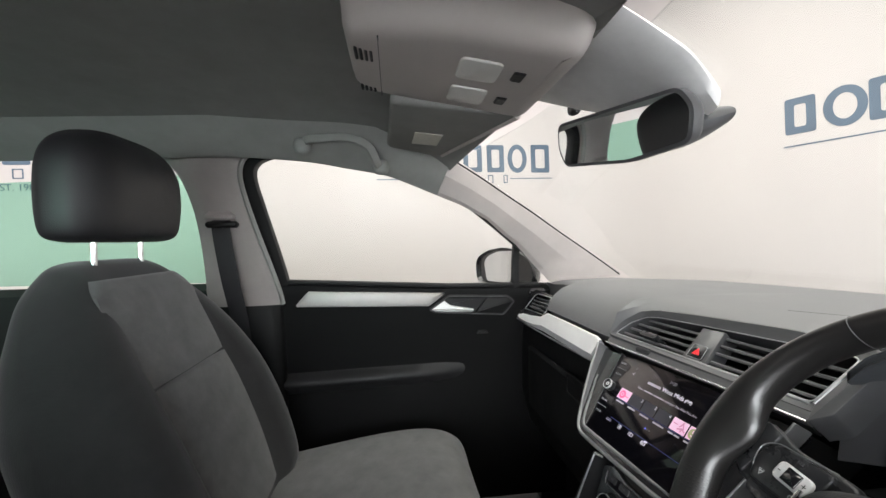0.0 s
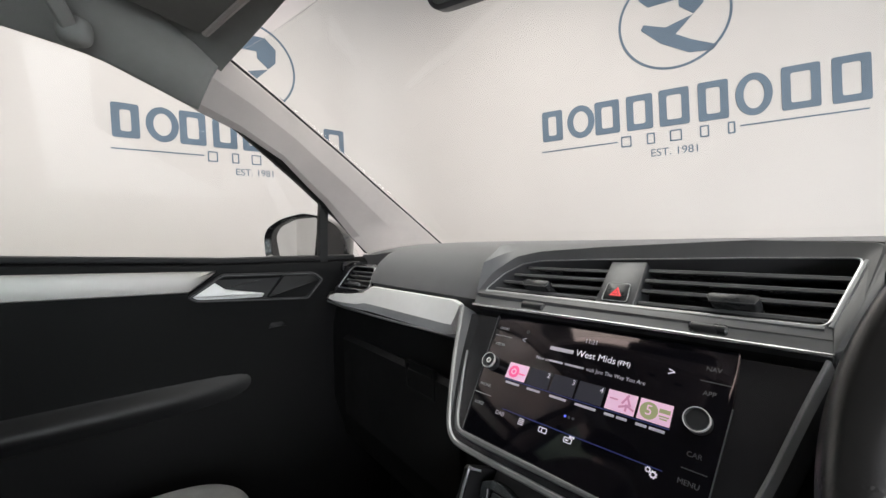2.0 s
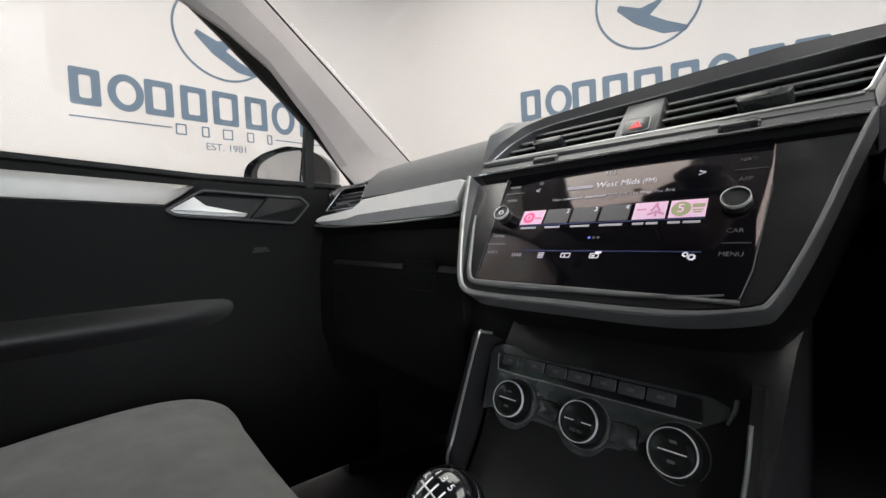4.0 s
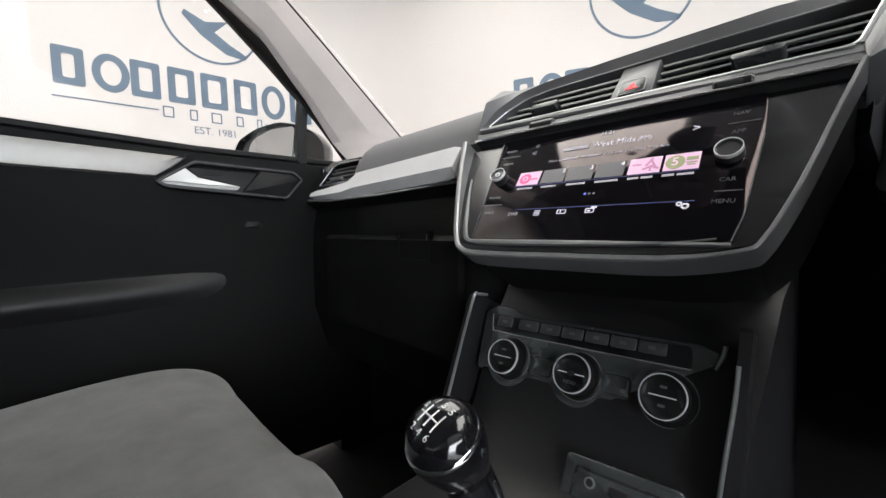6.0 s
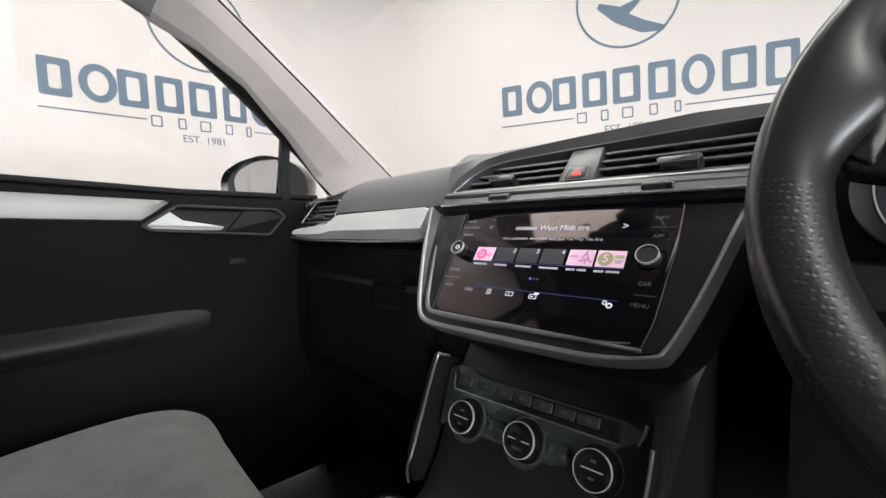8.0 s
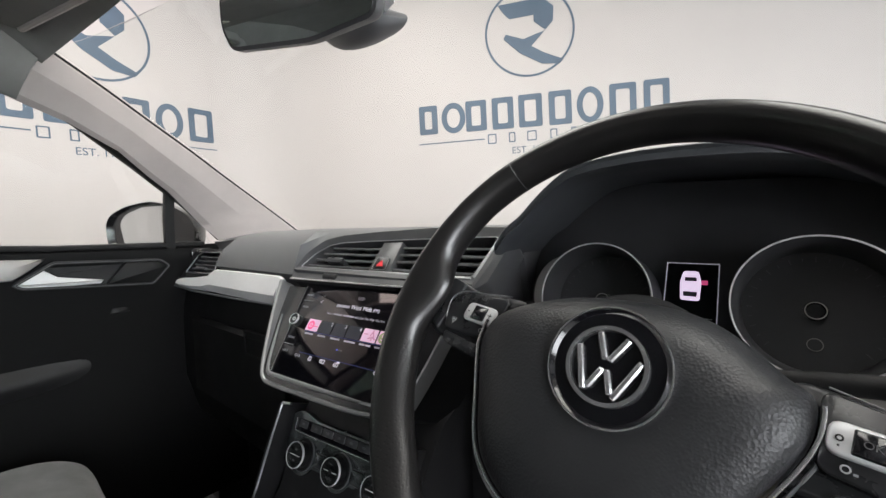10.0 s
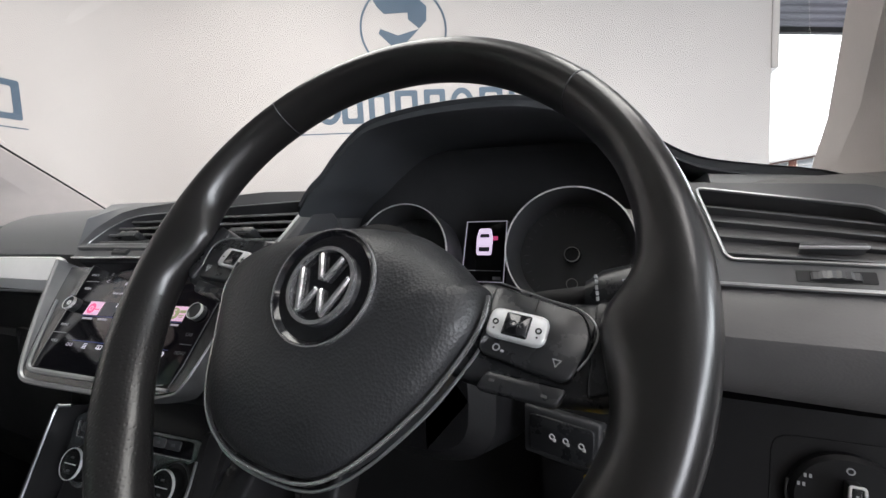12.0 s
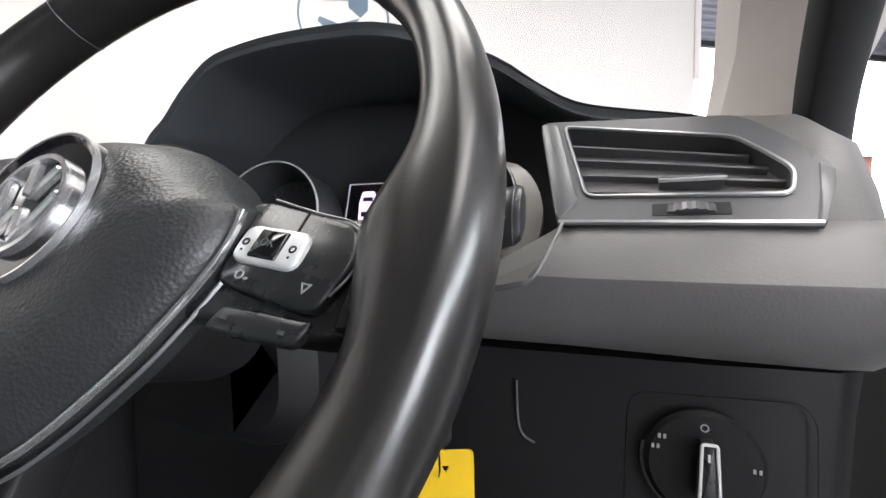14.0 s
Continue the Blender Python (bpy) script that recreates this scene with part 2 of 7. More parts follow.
M_UIBAR = material("lit_grey_glyphs", (0.46, 0.43, 0.50), 0.5, emit=0.10)
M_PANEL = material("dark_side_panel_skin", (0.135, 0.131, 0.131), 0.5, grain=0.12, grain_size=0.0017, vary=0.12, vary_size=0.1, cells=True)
# door black deepened further, for the missing shade on the passenger side
M_DOOR = material("shaded_matt_black_door_skin", (0.0065, 0.0066, 0.007), 0.7, spec=0.14, grain=0.25, grain_size=0.0014, vary=0.2, vary_size=0.1)
M_SOFTDOOR = material("black_door_padding", (0.014, 0.014, 0.015), 0.5, grain=0.2, grain_size=0.0016, vary=0.1, vary_size=0.08)
M_LEATHER.node_tree.nodes["Principled BSDF"].inputs["Coat Roughness"].default_value = 0.25
M_FOB = material("satin_black_fob", (0.035, 0.036, 0.038), 0.35, vary=0.15, vary_size=0.01)
M_PANE = glass("clear_glass", (0.97, 0.985, 0.975))
M_TINT = glass("green_tinted_glass", (0.68, 0.88, 0.80))
M_FARGLASS = material("far_window_glass", (0.55, 0.60, 0.66), 0.1, vary=0.1, vary_size=0.5)
M_LEDPANEL = material("lit_ceiling_panel", (1.0, 0.95, 0.88), 0.5, emit=2.2)


# ---- mesh helpers ----
def fr(o, u, v):
    """A flat frame as a matrix: x along u, y along v, z out of the face."""
    u = Vector(u).normalized()
    v = Vector(v)
    v = (v - u * u.dot(v)).normalized()
    n = u.cross(v)
    m = Matrix((u, v, n)).transposed().to_4x4()
    m.translation = Vector(o)
    return m


def part(name, bm, mat, parent=None, label="", sharp=32):
    """Links a bmesh as one mesh object, under a thing or a part."""
    bmesh.ops.recalc_face_normals(bm, faces=bm.faces[:])
    me = bpy.data.meshes.new(name)
    bm.to_mesh(me)
    bm.free()
    for p in me.polygons:
        p.use_smooth = True
    me.set_sharp_from_angle(angle=radians(sharp))
    me.materials.append(mat)
    ob = new(name, me)
    if parent is not None:
        ob.parent = parent
    if label:
        ob["label"] = label
    return ob


def thing(name, label, category, group="", kind=""):
    ob = new(name)
    ob.empty_display_size = 0.02
    return tagged(ob, label, category, group, kind)


def refine(rings, n=4):
    """More rings between the given ones, on smooth curves through them."""
    out = []
    for i in range(len(rings) - 1):
        r0, r1, r2, r3 = rings[max(0, i - 1)], rings[i], rings[i + 1], rings[min(len(rings) - 1, i + 2)]
        for k in range(n):
            t = k / n
            w = (-0.5 * t ** 3 + t * t - 0.5 * t, 1.5 * t ** 3 - 2.5 * t * t + 1, -1.5 * t ** 3 + 2 * t * t + 0.5 * t, 0.5 * t ** 3 - 0.5 * t * t)
            out.append([tuple(sum(c * q[a] for c, q in zip(w, p)) for a in range(3)) for p in zip(r0, r1, r2, r3)])
    return out + [rings[-1]]


def loft(bm, rings, closed=True, cap=True):
    vs = [[bm.verts.new(p) for p in r] for r in rings]
    n = len(vs[0])
    for a, b in zip(vs, vs[1:]):
        for i in range(n if closed else n - 1):
            bm.faces.new((a[i], a[(i + 1) % n], b[(i + 1) % n], b[i]))
    if cap and closed:
        bm.faces.new(list(reversed(vs[0])))
        bm.faces.new(vs[-1])
    return vs


def rpoly(pts, r, n=4):
    """A polygon with its corners rounded."""
    out = []
    k = len(pts)
    for i in range(k):
        p, a, b = Vector(pts[i]).to_2d(), Vector(pts[i - 1]).to_2d(), Vector(pts[(i + 1) % k]).to_2d()
        da, db = (a - p), (b - p)
        d = min(r, da.length * 0.45, db.length * 0.45)
        s, e = p + da.normalized() * d, p + db.normalized() * d
        for j in range(n + 1):
            t = j / n
            out.append(tuple(s * (1 - t) ** 2 + p * 2 * t * (1 - t) + e * t * t))
    return out


def circle(r, n=32, cx=0.0, cy=0.0, ry=None):
    return [(cx + r * math.cos(6.28318 * i / n), cy + (ry or r) * math.sin(6.28318 * i / n)) for i in range(n)]


def inset(pts, d):
    """The polygon drawn in by d, corner by corner."""
    k = len(pts)
    area = sum(pts[i - 1][0] * pts[i][1] - pts[i][0] * pts[i - 1][1] for i in range(k))
    s = 1 if area > 0 else -1
    out = []
    for i in range(k):
        p, a, b = Vector(pts[i]), Vector(pts[i - 1]), Vector(pts[(i + 1) % k])
        e1, e2 = (p - a), (b - p)
        e1 = e1.normalized() if e1.length > 1e-9 else e2.normalized()
        e2 = e2.normalized() if e2.length > 1e-9 else e1
        n1, n2 = Vector((-e1.y, e1.x)) * s, Vector((-e2.y, e2.x)) * s
        m = n1 + n2
        m = m / max(m.length_squared / 2, 0.35)
        out.append(tuple(p + m * d))
    return out


def prism(bm, pts, z0, z1, edge=0.0, m=None):
    """A polygon with thickness; edge rounds its front rim."""
    rings = [[(x, y, z0) for x, y in pts]]
    if edge:
        rings.append([(x, y, z1 - edge) for x, y in pts])
        for k in (0.3, 1.0):
            q = inset(pts, edge * k)
            rings.append([(x, y, z1 - edge * (1 - k) * 0.6 if k < 1 else z1) for x, y in q])
    else:
        rings.append([(x, y, z1) for x, y in pts])
    if m is not None:
        rings = [[m @ Vector(p) for p in r] for r in rings]
    loft(bm, rings)
    return bm


def ringprism(bm, outer, inner, z0, z1, m=None, zi=None):
    """A flat ring with thickness between two polygons of as many corners."""
    zi = z1 if zi is None else zi
    rings = [[(x, y, z1) for x, y in outer], [(x, y, zi) for x, y in inner], [(x, y, z0) for x, y in inner], [(x, y, z0) for x, y in outer]]
    if m is not None:
        rings = [[m @ Vector(p) for p in r] for r in rings]
    vs = [[bm.verts.new(p) for p in r] for r in rings]
    k = len(outer)
    for a, b in zip(vs, vs[1:] + vs[:1]):
        for i in range(k):
            bm.faces.new((a[i], a[(i + 1) % k], b[(i + 1) % k], b[i]))
    return bm


def box(bm, c, s, bevel=0.0, m=None):
    x, y, z = s[0] / 2, s[1] / 2, s[2] / 2
    b = min(bevel, x * 0.9, y * 0.9, z * 0.9)
    pts = [(-x, -y), (x, -y), (x, y), (-x, y)]
    if b:
        pts = rpoly(pts, b, 2)
        q = inset(pts, b)
        rings = [[(px, py, -z) for px, py in q], [(px, py, -z + b) for px, py in pts], [(px, py, z - b) for px, py in pts], [(px, py, z) for px, py in q]]
    else:
        rings = [[(px, py, -z) for px, py in pts], [(px, py, z) for px, py in pts]]
    off = Vector(c)
    rings = [[(m @ (Vector(p) + off)) if m is not None else Vector(p) + off for p in r] for r in rings]
    loft(bm, rings)
    return bm


def sweep(bm, path, profile, closed=False, up=(0, 0, 1), cap=True):
    """Carries a flat profile along a path; x of the profile lies across it, y along up."""
    path = [Vector(p) for p in path]
    k = len(path)
    up = Vector(up)
    rings = []
    for i, p in enumerate(path):
        a = path[(i - 1) % k] if (closed or i) else p
        b = path[(i + 1) % k] if (closed or i < k - 1) else p
        t = (b - a).normalized()
        side = t.cross(up)
        side = side.normalized() if side.length > 1e-6 else Vector((1, 0, 0))
        w = side.cross(t)
        rings.append([p + side * x + w * y for x, y in profile])
    if closed:
        vs = [[bm.verts.new(q) for q in r] for r in rings]
        n = len(profile)
        for a, b in zip(vs, vs[1:] + vs[:1]):
            for i in range(n):
                bm.faces.new((a[i], a[(i + 1) % n], b[(i + 1) % n], b[i]))
    else:
        loft(bm, rings, cap=cap)
    return bm


def tube(bm, path, r, n=8, closed=False, up=(0, 0, 1)):
    return sweep(bm, path, circle(r, n), closed, up)


def smooth_path(pts, n=6):
    """A smooth curve through the points."""
    pts = [Vector(p) for p in pts]
    out = []
    for i in range(len(pts) - 1):
        p0, p1, p2, p3 = pts[max(i - 1, 0)], pts[i], pts[i + 1], pts[min(i + 2, len(pts) - 1)]
        for j in range(n):
            t = j / n
            out.append(0.5 * ((2 * p1) + (p2 - p0) * t + (2 * p0 - 5 * p1 + 4 * p2 - p3) * t * t + (3 * p1 - p0 - 3 * p2 + p3) * t ** 3))
    out.append(pts[-1])
    return out


def lathe(bm, profile, n=32, m=None):
    """Turns a profile of (radius, height) round z."""
    rings = []
    for r, z in profile:
        ring = [(r * math.cos(6.28318 * i / n), r * math.sin(6.28318 * i / n), z) for i in range(n)]
        rings.append([m @ Vector(p) for p in ring] if m is not None else ring)
    loft(bm, rings)
    return bm


def blob(bm, c, s, power=2.6, nu=28, nv=16, m=None):
    """A cushion shape: a rounded box of the given half sizes."""
    rings = []
    for j in range(1, nv):
        a = math.pi * (j / nv - 0.5)
        ca, sa = math.cos(a), math.sin(a)
        ring = []
        for i in range(nu):
            b = 6.28318 * i / nu
            f = lambda v: math.copysign(abs(v) ** (2 / power), v)
            p = Vector((s[0] * f(ca) * f(math.cos(b)), s[1] * f(ca) * f(math.sin(b)), s[2] * f(sa))) + Vector(c)
            ring.append(m @ p if m is not None else p)
        rings.append(ring)
    loft(bm, rings)
    return bm


def words(name, text, size, m, mat, parent, label="", centred=True, depth=0.0003):
    """Lettering as a mesh, standing on the frame m."""
    c = bpy.data.curves.new(name, "FONT")
    c.body, c.size, c.extrude = text, size, depth
    c.align_x, c.align_y = ("CENTER" if centred else "LEFT"), "CENTER"
    tmp = bpy.data.objects.new(name, c)
    me = bpy.data.meshes.new_from_object(tmp)
    bpy.data.objects.remove(tmp)
    bpy.data.curves.remove(c)
    me.name = name
    me.transform(m)
    me.materials.clear()
    me.materials.append(mat)
    ob = new(name, me)
    ob.parent = parent
    if label:
        ob["label"] = label
    return ob


def at2(m, x, y, z=0.0):
    return m @ Matrix.Translation((x, y, z))


def B():
    return bmesh.new()


# ---- frames of the car, metres, x to the driver's side, y ahead, z up ----
PANEL = fr((0, 0.80, 1.04), (1, 0.084, 0), (0, 0.58, 1))
GL = fr(PANEL @ Vector((0, 0, -0.0102)), (1, 0.084, 0), PANEL.to_3x3() @ Vector((0, 1, -0.122)))  # the screen leans back in its frame
VENT = fr((0, 0.872, 1.125), (1, 0.087, 0), (0, 0.9, 1))
CLIM = fr((0, 0.792, 0.838), (1, 0.09, 0), (0, 0.45, 1))
WHEEL = fr((0.3953, 0.7084, 1.0897), (1, -0.0205, 0), (0.0097, 0.4752, 0.8798)) @ pose(0, 0, 0, 0, 0, -8.5)  # turned a little
CLUS = fr((0.40, 1.0, 1.10), (1, 0, 0), (0, 0.3, 1))
RV = fr((0.66, 0.85, 1.11), (1, -0.12, 0), (0, 0.9, 1))
LV = fr((-0.617, 0.842, 1.090), (1, 0.10, 0), (0, 0.62, 1))
FRONT = fr((-2.276, 3.458, 0), (1.95, 1.12, 0), (0, 0, 1))
SIDE = fr((-3.574, 0.284, 0), (-0.0872, 1, 0), (0, 0, 1))

# ---- the studio ----
FLOOR_Z, CEIL_Z = 0.0, 3.8


def wall_line():
    """The inner line of the cream wall in plan: side wall, rounded corner, front wall."""
    a = [SIDE @ Vector((k, 0, 0)) for k in (-7.5, -3.0, 0.0, 1.8)]
    b = [FRONT @ Vector((k, 0, 0)) for k in (-1.0, 1.5, 4.78)]
    c0, c1 = a[-1], b[0]
    d0, d1 = (a[-1] - a[-2]).normalized(), (b[1] - b[0]).normalized()
    den = d0.x * d1.y - d0.y * d1.x
    s = ((c1.x - c0.x) * d1.y - (c1.y - c0.y) * d1.x) / den
    k = c0 + d0 * s
    arc = [c0 * (1 - t) ** 2 + k * 2 * t * (1 - t) + c1 * t * t for t in [i / 10 for i in range(1, 10)]]
    return a + arc + b


line = wall_line()
STEP_Z = 2.58
bm = B()
sweep(bm, [(p.x, p.y, CEIL_Z / 2) for p in line], [(-0.0, -CEIL_Z / 2), (-0.16, -CEIL_Z / 2), (-0.16, CEIL_Z / 2), (0.0, CEIL_Z / 2)])
wall_front = tagged(part("wall_front", bm, M_WALL), "smooth cream painted studio wall with a rounded corner", "wall", kind="structure")

end = line[-1]
along = (FRONT.to_3x3() @ Vector((1, 0, 0))).normalized()
bm = B()
box(bm, (0, 0, 0), (0.06, 0.3, CEIL_Z - STEP_Z), 0.004, Matrix.Translation(end + along * 0.03 + Vector((0, 0.12, (CEIL_Z + STEP_Z) / 2))))
tagged(part("trim", bm, M_WALL), "cream boxed-in strip above the door opening's edge", "trim", kind="structure")

# the open roller shutter door in line with the front wall
shutter = thing("roller_shutter", "grey slatted roller shutter door, rolled half open", "shutter")
for i in range(11):
    bm = B()
    z = 3.0 + 0.075 * i
    m = FRONT @ Matrix.Translation((4.86, 0, 0))
    pts = [(0.0, 0.0), (0.0, 0.02), (0.018, 0.035), (0.018, 0.055), (0.0, 0.072)]
    rings = [[m @ Vector((x, z + b, -0.02 + a)) for a, b in pts] + [m @ Vector((x, z + b, -0.05)) for b in (0.072, 0.0)] for x in (0.0, 4.5)]
    loft(bm, rings)
    part("slat", bm, M_SHUTTER, shutter)
bm = B()
box(bm, (2.25, 2.97, -0.03), (4.5, 0.06, 0.06), 0.006, FRONT @ Matrix.Translation((4.86, 0, 0)))
part("bottom_rail", bm, M_RUBBER, shutter, "dark rubber bottom rail")

# plain walls, floor and ceiling that close the studio
far = FRONT @ Vector((9.4, 0, 0))
bm = B()
back_y, right_x = -7.2, far.x
sweep(bm, [(far.x, -3.6, CEIL_Z / 2), (far.x, back_y, CEIL_Z / 2), (line[0].x, back_y, CEIL_Z / 2), (line[0].x, line[0].y, CEIL_Z / 2)],
      [(0.0, -CEIL_Z / 2), (-0.16, -CEIL_Z / 2), (-0.16, CEIL_Z / 2), (0.0, CEIL_Z / 2)])
tagged(part("wall_back", bm, M_WALL), "plain cream painted studio wall", "wall", kind="structure")
# the gap left in this unseen wall is made for the side fill
bm = B()
box(bm, (far.x + 0.08, (far.y + 4.2) / 2, CEIL_Z / 2), (0.16, far.y - 4.2, CEIL_Z))
tagged(part("wall_right", bm, M_WALL), "plain cream painted pier beside the added side opening", "wall", kind="structure")
bm = B()
box(bm, (far.x + 0.08, 0.3, 3.36), (0.16, 7.78, 0.88))
tagged(part("wall_over_opening", bm, M_WALL), "plain cream wall over the added side opening", "wall", kind="structure")
plan = [(p.x, p.y) for p in line] + [(far.x, far.y), (far.x, back_y), (line[0].x, back_y)]
bm = B()
prism(bm, plan, -0.1, 0.0)
tagged(part("floor", bm, M_FLOOR), "grey sealed concrete studio floor", "floor", kind="structure")
bm = B()
prism(bm, plan, CEIL_Z, CEIL_Z + 0.1)
tagged(part("ceiling", bm, M_CEIL), "dark grey studio ceiling", "ceiling", kind="structure")
for lx, ly in ((-1.3, 0.9), (1.6, 0.7), (0.1, -3.6)):
    t = thing("ceiling_light", "large white lit panel fixed to the ceiling", "ceiling light", "ceiling lights")
    bm = B()
    ringprism(bm, rpoly([(-1.0, -1.85), (1.0, -1.85), (1.0, 1.85), (-1.0, 1.85)], 0.01), rpoly([(-0.96, -1.81), (0.96, -1.81), (0.96, 1.81), (-0.96, 1.81)], 0.01), 0, 0.05, Matrix.Translation((lx, ly, 3.75)))
    part("frame", bm, M_WHITE, t)
    bm = B()
    box(bm, (lx, ly, 3.785), (1.93, 3.63, 0.02), 0.003)
    part("diffuser", bm, M_LEDPANEL, t, "lit white diffuser")

# outside the shutter: yard, brick building
bm = B()
prism(bm, [(-70, -40), (80, -40), (80, 110), (-70, 110)], -0.5, -0.12)
tagged(part("ground", bm, M_ASPHALT), "dark asphalt yard outside", "ground", kind="structure")
bm = B()
box(bm, (30, 95, 20), (200, 0.5, 60))
tagged(part("backdrop", bm, M_HAZE), "bright white overcast sky", "sky", kind="structure")
house = thing("brick_building", "distant red brick building with pale windows", "building")
HOUSE = fr((11.4, 44.1, 0), (0.4, -0.92, 0), (0, 0, 1))
bm = B()
box(bm, (-5, 2.5, -4), (26, 5.2, 8), 0, HOUSE)
part("wall", bm, M_BRICK, house)
bm = B()
loft(bm, [[HOUSE @ Vector((x, y, z)) for y, z in ((5.1, 0.35), (5.28, 0.35), (6.6, -4), (5.28, -8.3), (5.1, -8.3))] for x in (-18.4, 8.4)])
part("roof", bm, M_FARROOF, house, "pale sloping roof")
for i in range(10):
    wm = at2(HOUSE, -15.43 + 2.36 * i, 4.28, 0.0)
    bm = B()
    ringprism(bm, [(-0.78, -0.74), (0.78, -0.74), (0.78, 0.74), (-0.78, 0.74)], [(-0.68, -0.64), (0.68, -0.64), (0.68, 0.64), (-0.68, 0.64)], -0.02, 0.06, wm)
    w = part("window", bm, M_WHITE, house, "white window frame")
    bm = B()
    box(bm, (0, 0, 0.02), (1.38, 1.30, 0.02), 0, wm)
    part("pane", bm, M_FARGLASS, w)
    bm = B()
    box(bm, (0, 0.28, 0.045), (1.36, 0.06, 0.03), 0, wm)
    part("glazing_bar", bm, M_WHITE, w)


def wall_logo(frame_m, x0, z0, scale, tilt, drop=0.0):
    """A painted emblem: ring with an angular ribbon, a row of plain letter blocks, a rule with small blocks, and the year."""
    m = at2(frame_m, x0, z0) @ pose(0, 0, 0, 0, 0, tilt) @ Matrix.Scale(scale, 4)
    t = thing("wall_logo", "slate blue company emblem painted on the cream wall", "wall sign", "painted wall emblems")
    d0, d1 = 0.001, 0.005
    bm = B()
    ringprism(bm, circle(0.405, 64, 1.075, 0.90 - drop), circle(0.386, 64, 1.075, 0.90 - drop), d0, d1, m)
    part("ring", bm, M_BLUE, t)
    for pts in ([(0.80, 1.17), (1.20, 1.19), (1.30, 1.10), (1.29, 0.97), (1.22, 0.90), (1.12, 0.985), (1.12, 1.045), (0.90, 1.035), (0.84, 1.10)],
                [(1.215, 0.895), (1.02, 0.84), (0.86, 0.90), (0.84, 0.86), (0.98, 0.72), (1.18, 0.60), (1.34, 0.585), (1.37, 0.62), (1.20, 0.70), (1.09, 0.77)]):
        bm = B()
        prism(bm, [(x, z - drop) for x, z in pts], d0, d1, 0, m)
        part("ribbon", bm, M_BLUE, t)
    # nine plain hollow blocks, each as wide as the letter it stands for
    for x0, x1 in ((-0.003, 0.177), (0.217, 0.448), (0.452, 0.650), (0.703, 0.903), (0.950, 1.165), (1.225, 1.428), (1.472, 1.705), (1.757, 1.984), (2.046, 2.259)):
        grow = 0.028 * x0 / 2.05
        bm = B()
        if x0 in (0.217, 1.472):
            rx, rz, cx = (x1 - x0) / 2, 0.141 + grow, (x0 + x1) / 2
            ringprism(bm, circle(rx, 40, cx, 0.1885, rz), circle(rx - 0.052, 40, cx, 0.1885, rz - 0.052), d0, d1, m)
        else:
            ringprism(bm, rpoly([(x0, 0.052 - grow), (x1, 0.052 - grow), (x1, 0.325 + grow), (x0, 0.325 + grow)], 0.02), rpoly([(x0 + 0.055, 0.103 - grow), (x1 - 0.055, 0.103 - grow), (x1 - 0.055, 0.274 + grow), (x0 + 0.055, 0.274 + grow)], 0.02), d0, d1, m)
        part("letter_block", bm, M_BLUE, t)
    for a, b in ((-0.016, 0.625), (1.496, 2.240)):
        bm = B()
        box(bm, ((a + b) / 2, -0.037, 0.003), (b - a, 0.010, 0.004), 0, m)
        part("rule", bm, M_BLUE, t)
    for x0, x1 in ((0.653, 0.734), (0.850, 0.911), (1.019, 1.106), (1.230, 1.293), (1.416, 1.465)):
        bm = B()
        ringprism(bm, rpoly([(x0, -0.088), (x1, -0.088), (x1, 0.004), (x0, 0.004)], 0.008), rpoly([(x0 + 0.010, -0.078), (x1 - 0.010, -0.078), (x1 - 0.010, -0.006), (x0 + 0.010, -0.006)], 0.006), d0, d1, m)
        part("letter_block", bm, M_BLUE, t)
    words("year_text", "EST.", 0.088, at2(m, 0.950, -0.168, 0.003), M_BLUE, t, depth=0.001)
    words("year_text", "1981", 0.088, at2(m, 1.142, -0.168, 0.003), M_BLUE, t, depth=0.001)
    return t


wall_logo(FRONT, 0.0, 2.0, 1.0, 1.6)
wall_logo(SIDE, 0.0, 1.943, 0.93, 1.2, 0.055)
wall_logo(SIDE, -4.0, 1.943, 0.93, 1.2, 0.055)

# ---- the car's shell ----
ROOF = [(0.668, 1.540, 0.085), (0.60, 1.560, 0.075), (0.4, 1.60, 0.035), (0.0, 1.615, 0.0), (-0.6, 1.60, 0.0), (-1.3, 1.56, 0.0), (-1.9, 1.48, 0.0)]


def roof_z(x, z):
    return z - 0.045 * (abs(x) / 0.62) ** 3


bm = B()
xs = [-0.66 + 0.066 * i for i in range(21)]
rings = []
for y, z, back in ROOF:
    wide = 1.0 if y < 0.4 else 1.0 - (y - 0.4) * 0.30
    rings.append([(x * wide, y - back * (x / 0.62) ** 2, roof_z(x, z)) for x in xs] + [(x * wide * 1.03, y - back * (x / 0.62) ** 2, roof_z(x, z) + 0.05) for x in reversed(xs)])
loft(bm, rings)
tagged(part("headliner", bm, M_LINER), "grey felt car roof lining", "headliner", kind="structure")

bm = B()
prism(bm, [(-0.84, 1.66), (0.86, 1.66), (0.86, -1.93), (-0.84, -1.93)], 0.36, 0.40)
tagged(part("car_floor", bm, M_DARK), "black carpeted car floor", "car floor", kind="structure")
bm = B()
box(bm, (0, 1.62, 0.70), (1.66, 0.05, 0.68), 0.01)
tagged(part("bulkhead", bm, M_DARK), "black bulkhead behind the dashboard", "bulkhead", kind="structure")
for s in (-1, 1):
    bm = B()
    box(bm, (s * 0.80, 1.255, 0.72), (0.06, 0.70, 0.72), 0.01)
    tagged(part("footwell_side", bm, M_DARK), "black side of the footwell", "side panel", kind="structure")
bm = B()
box(bm, (0, -1.9, 0.78), (1.44, 0.06, 0.84), 0.02)
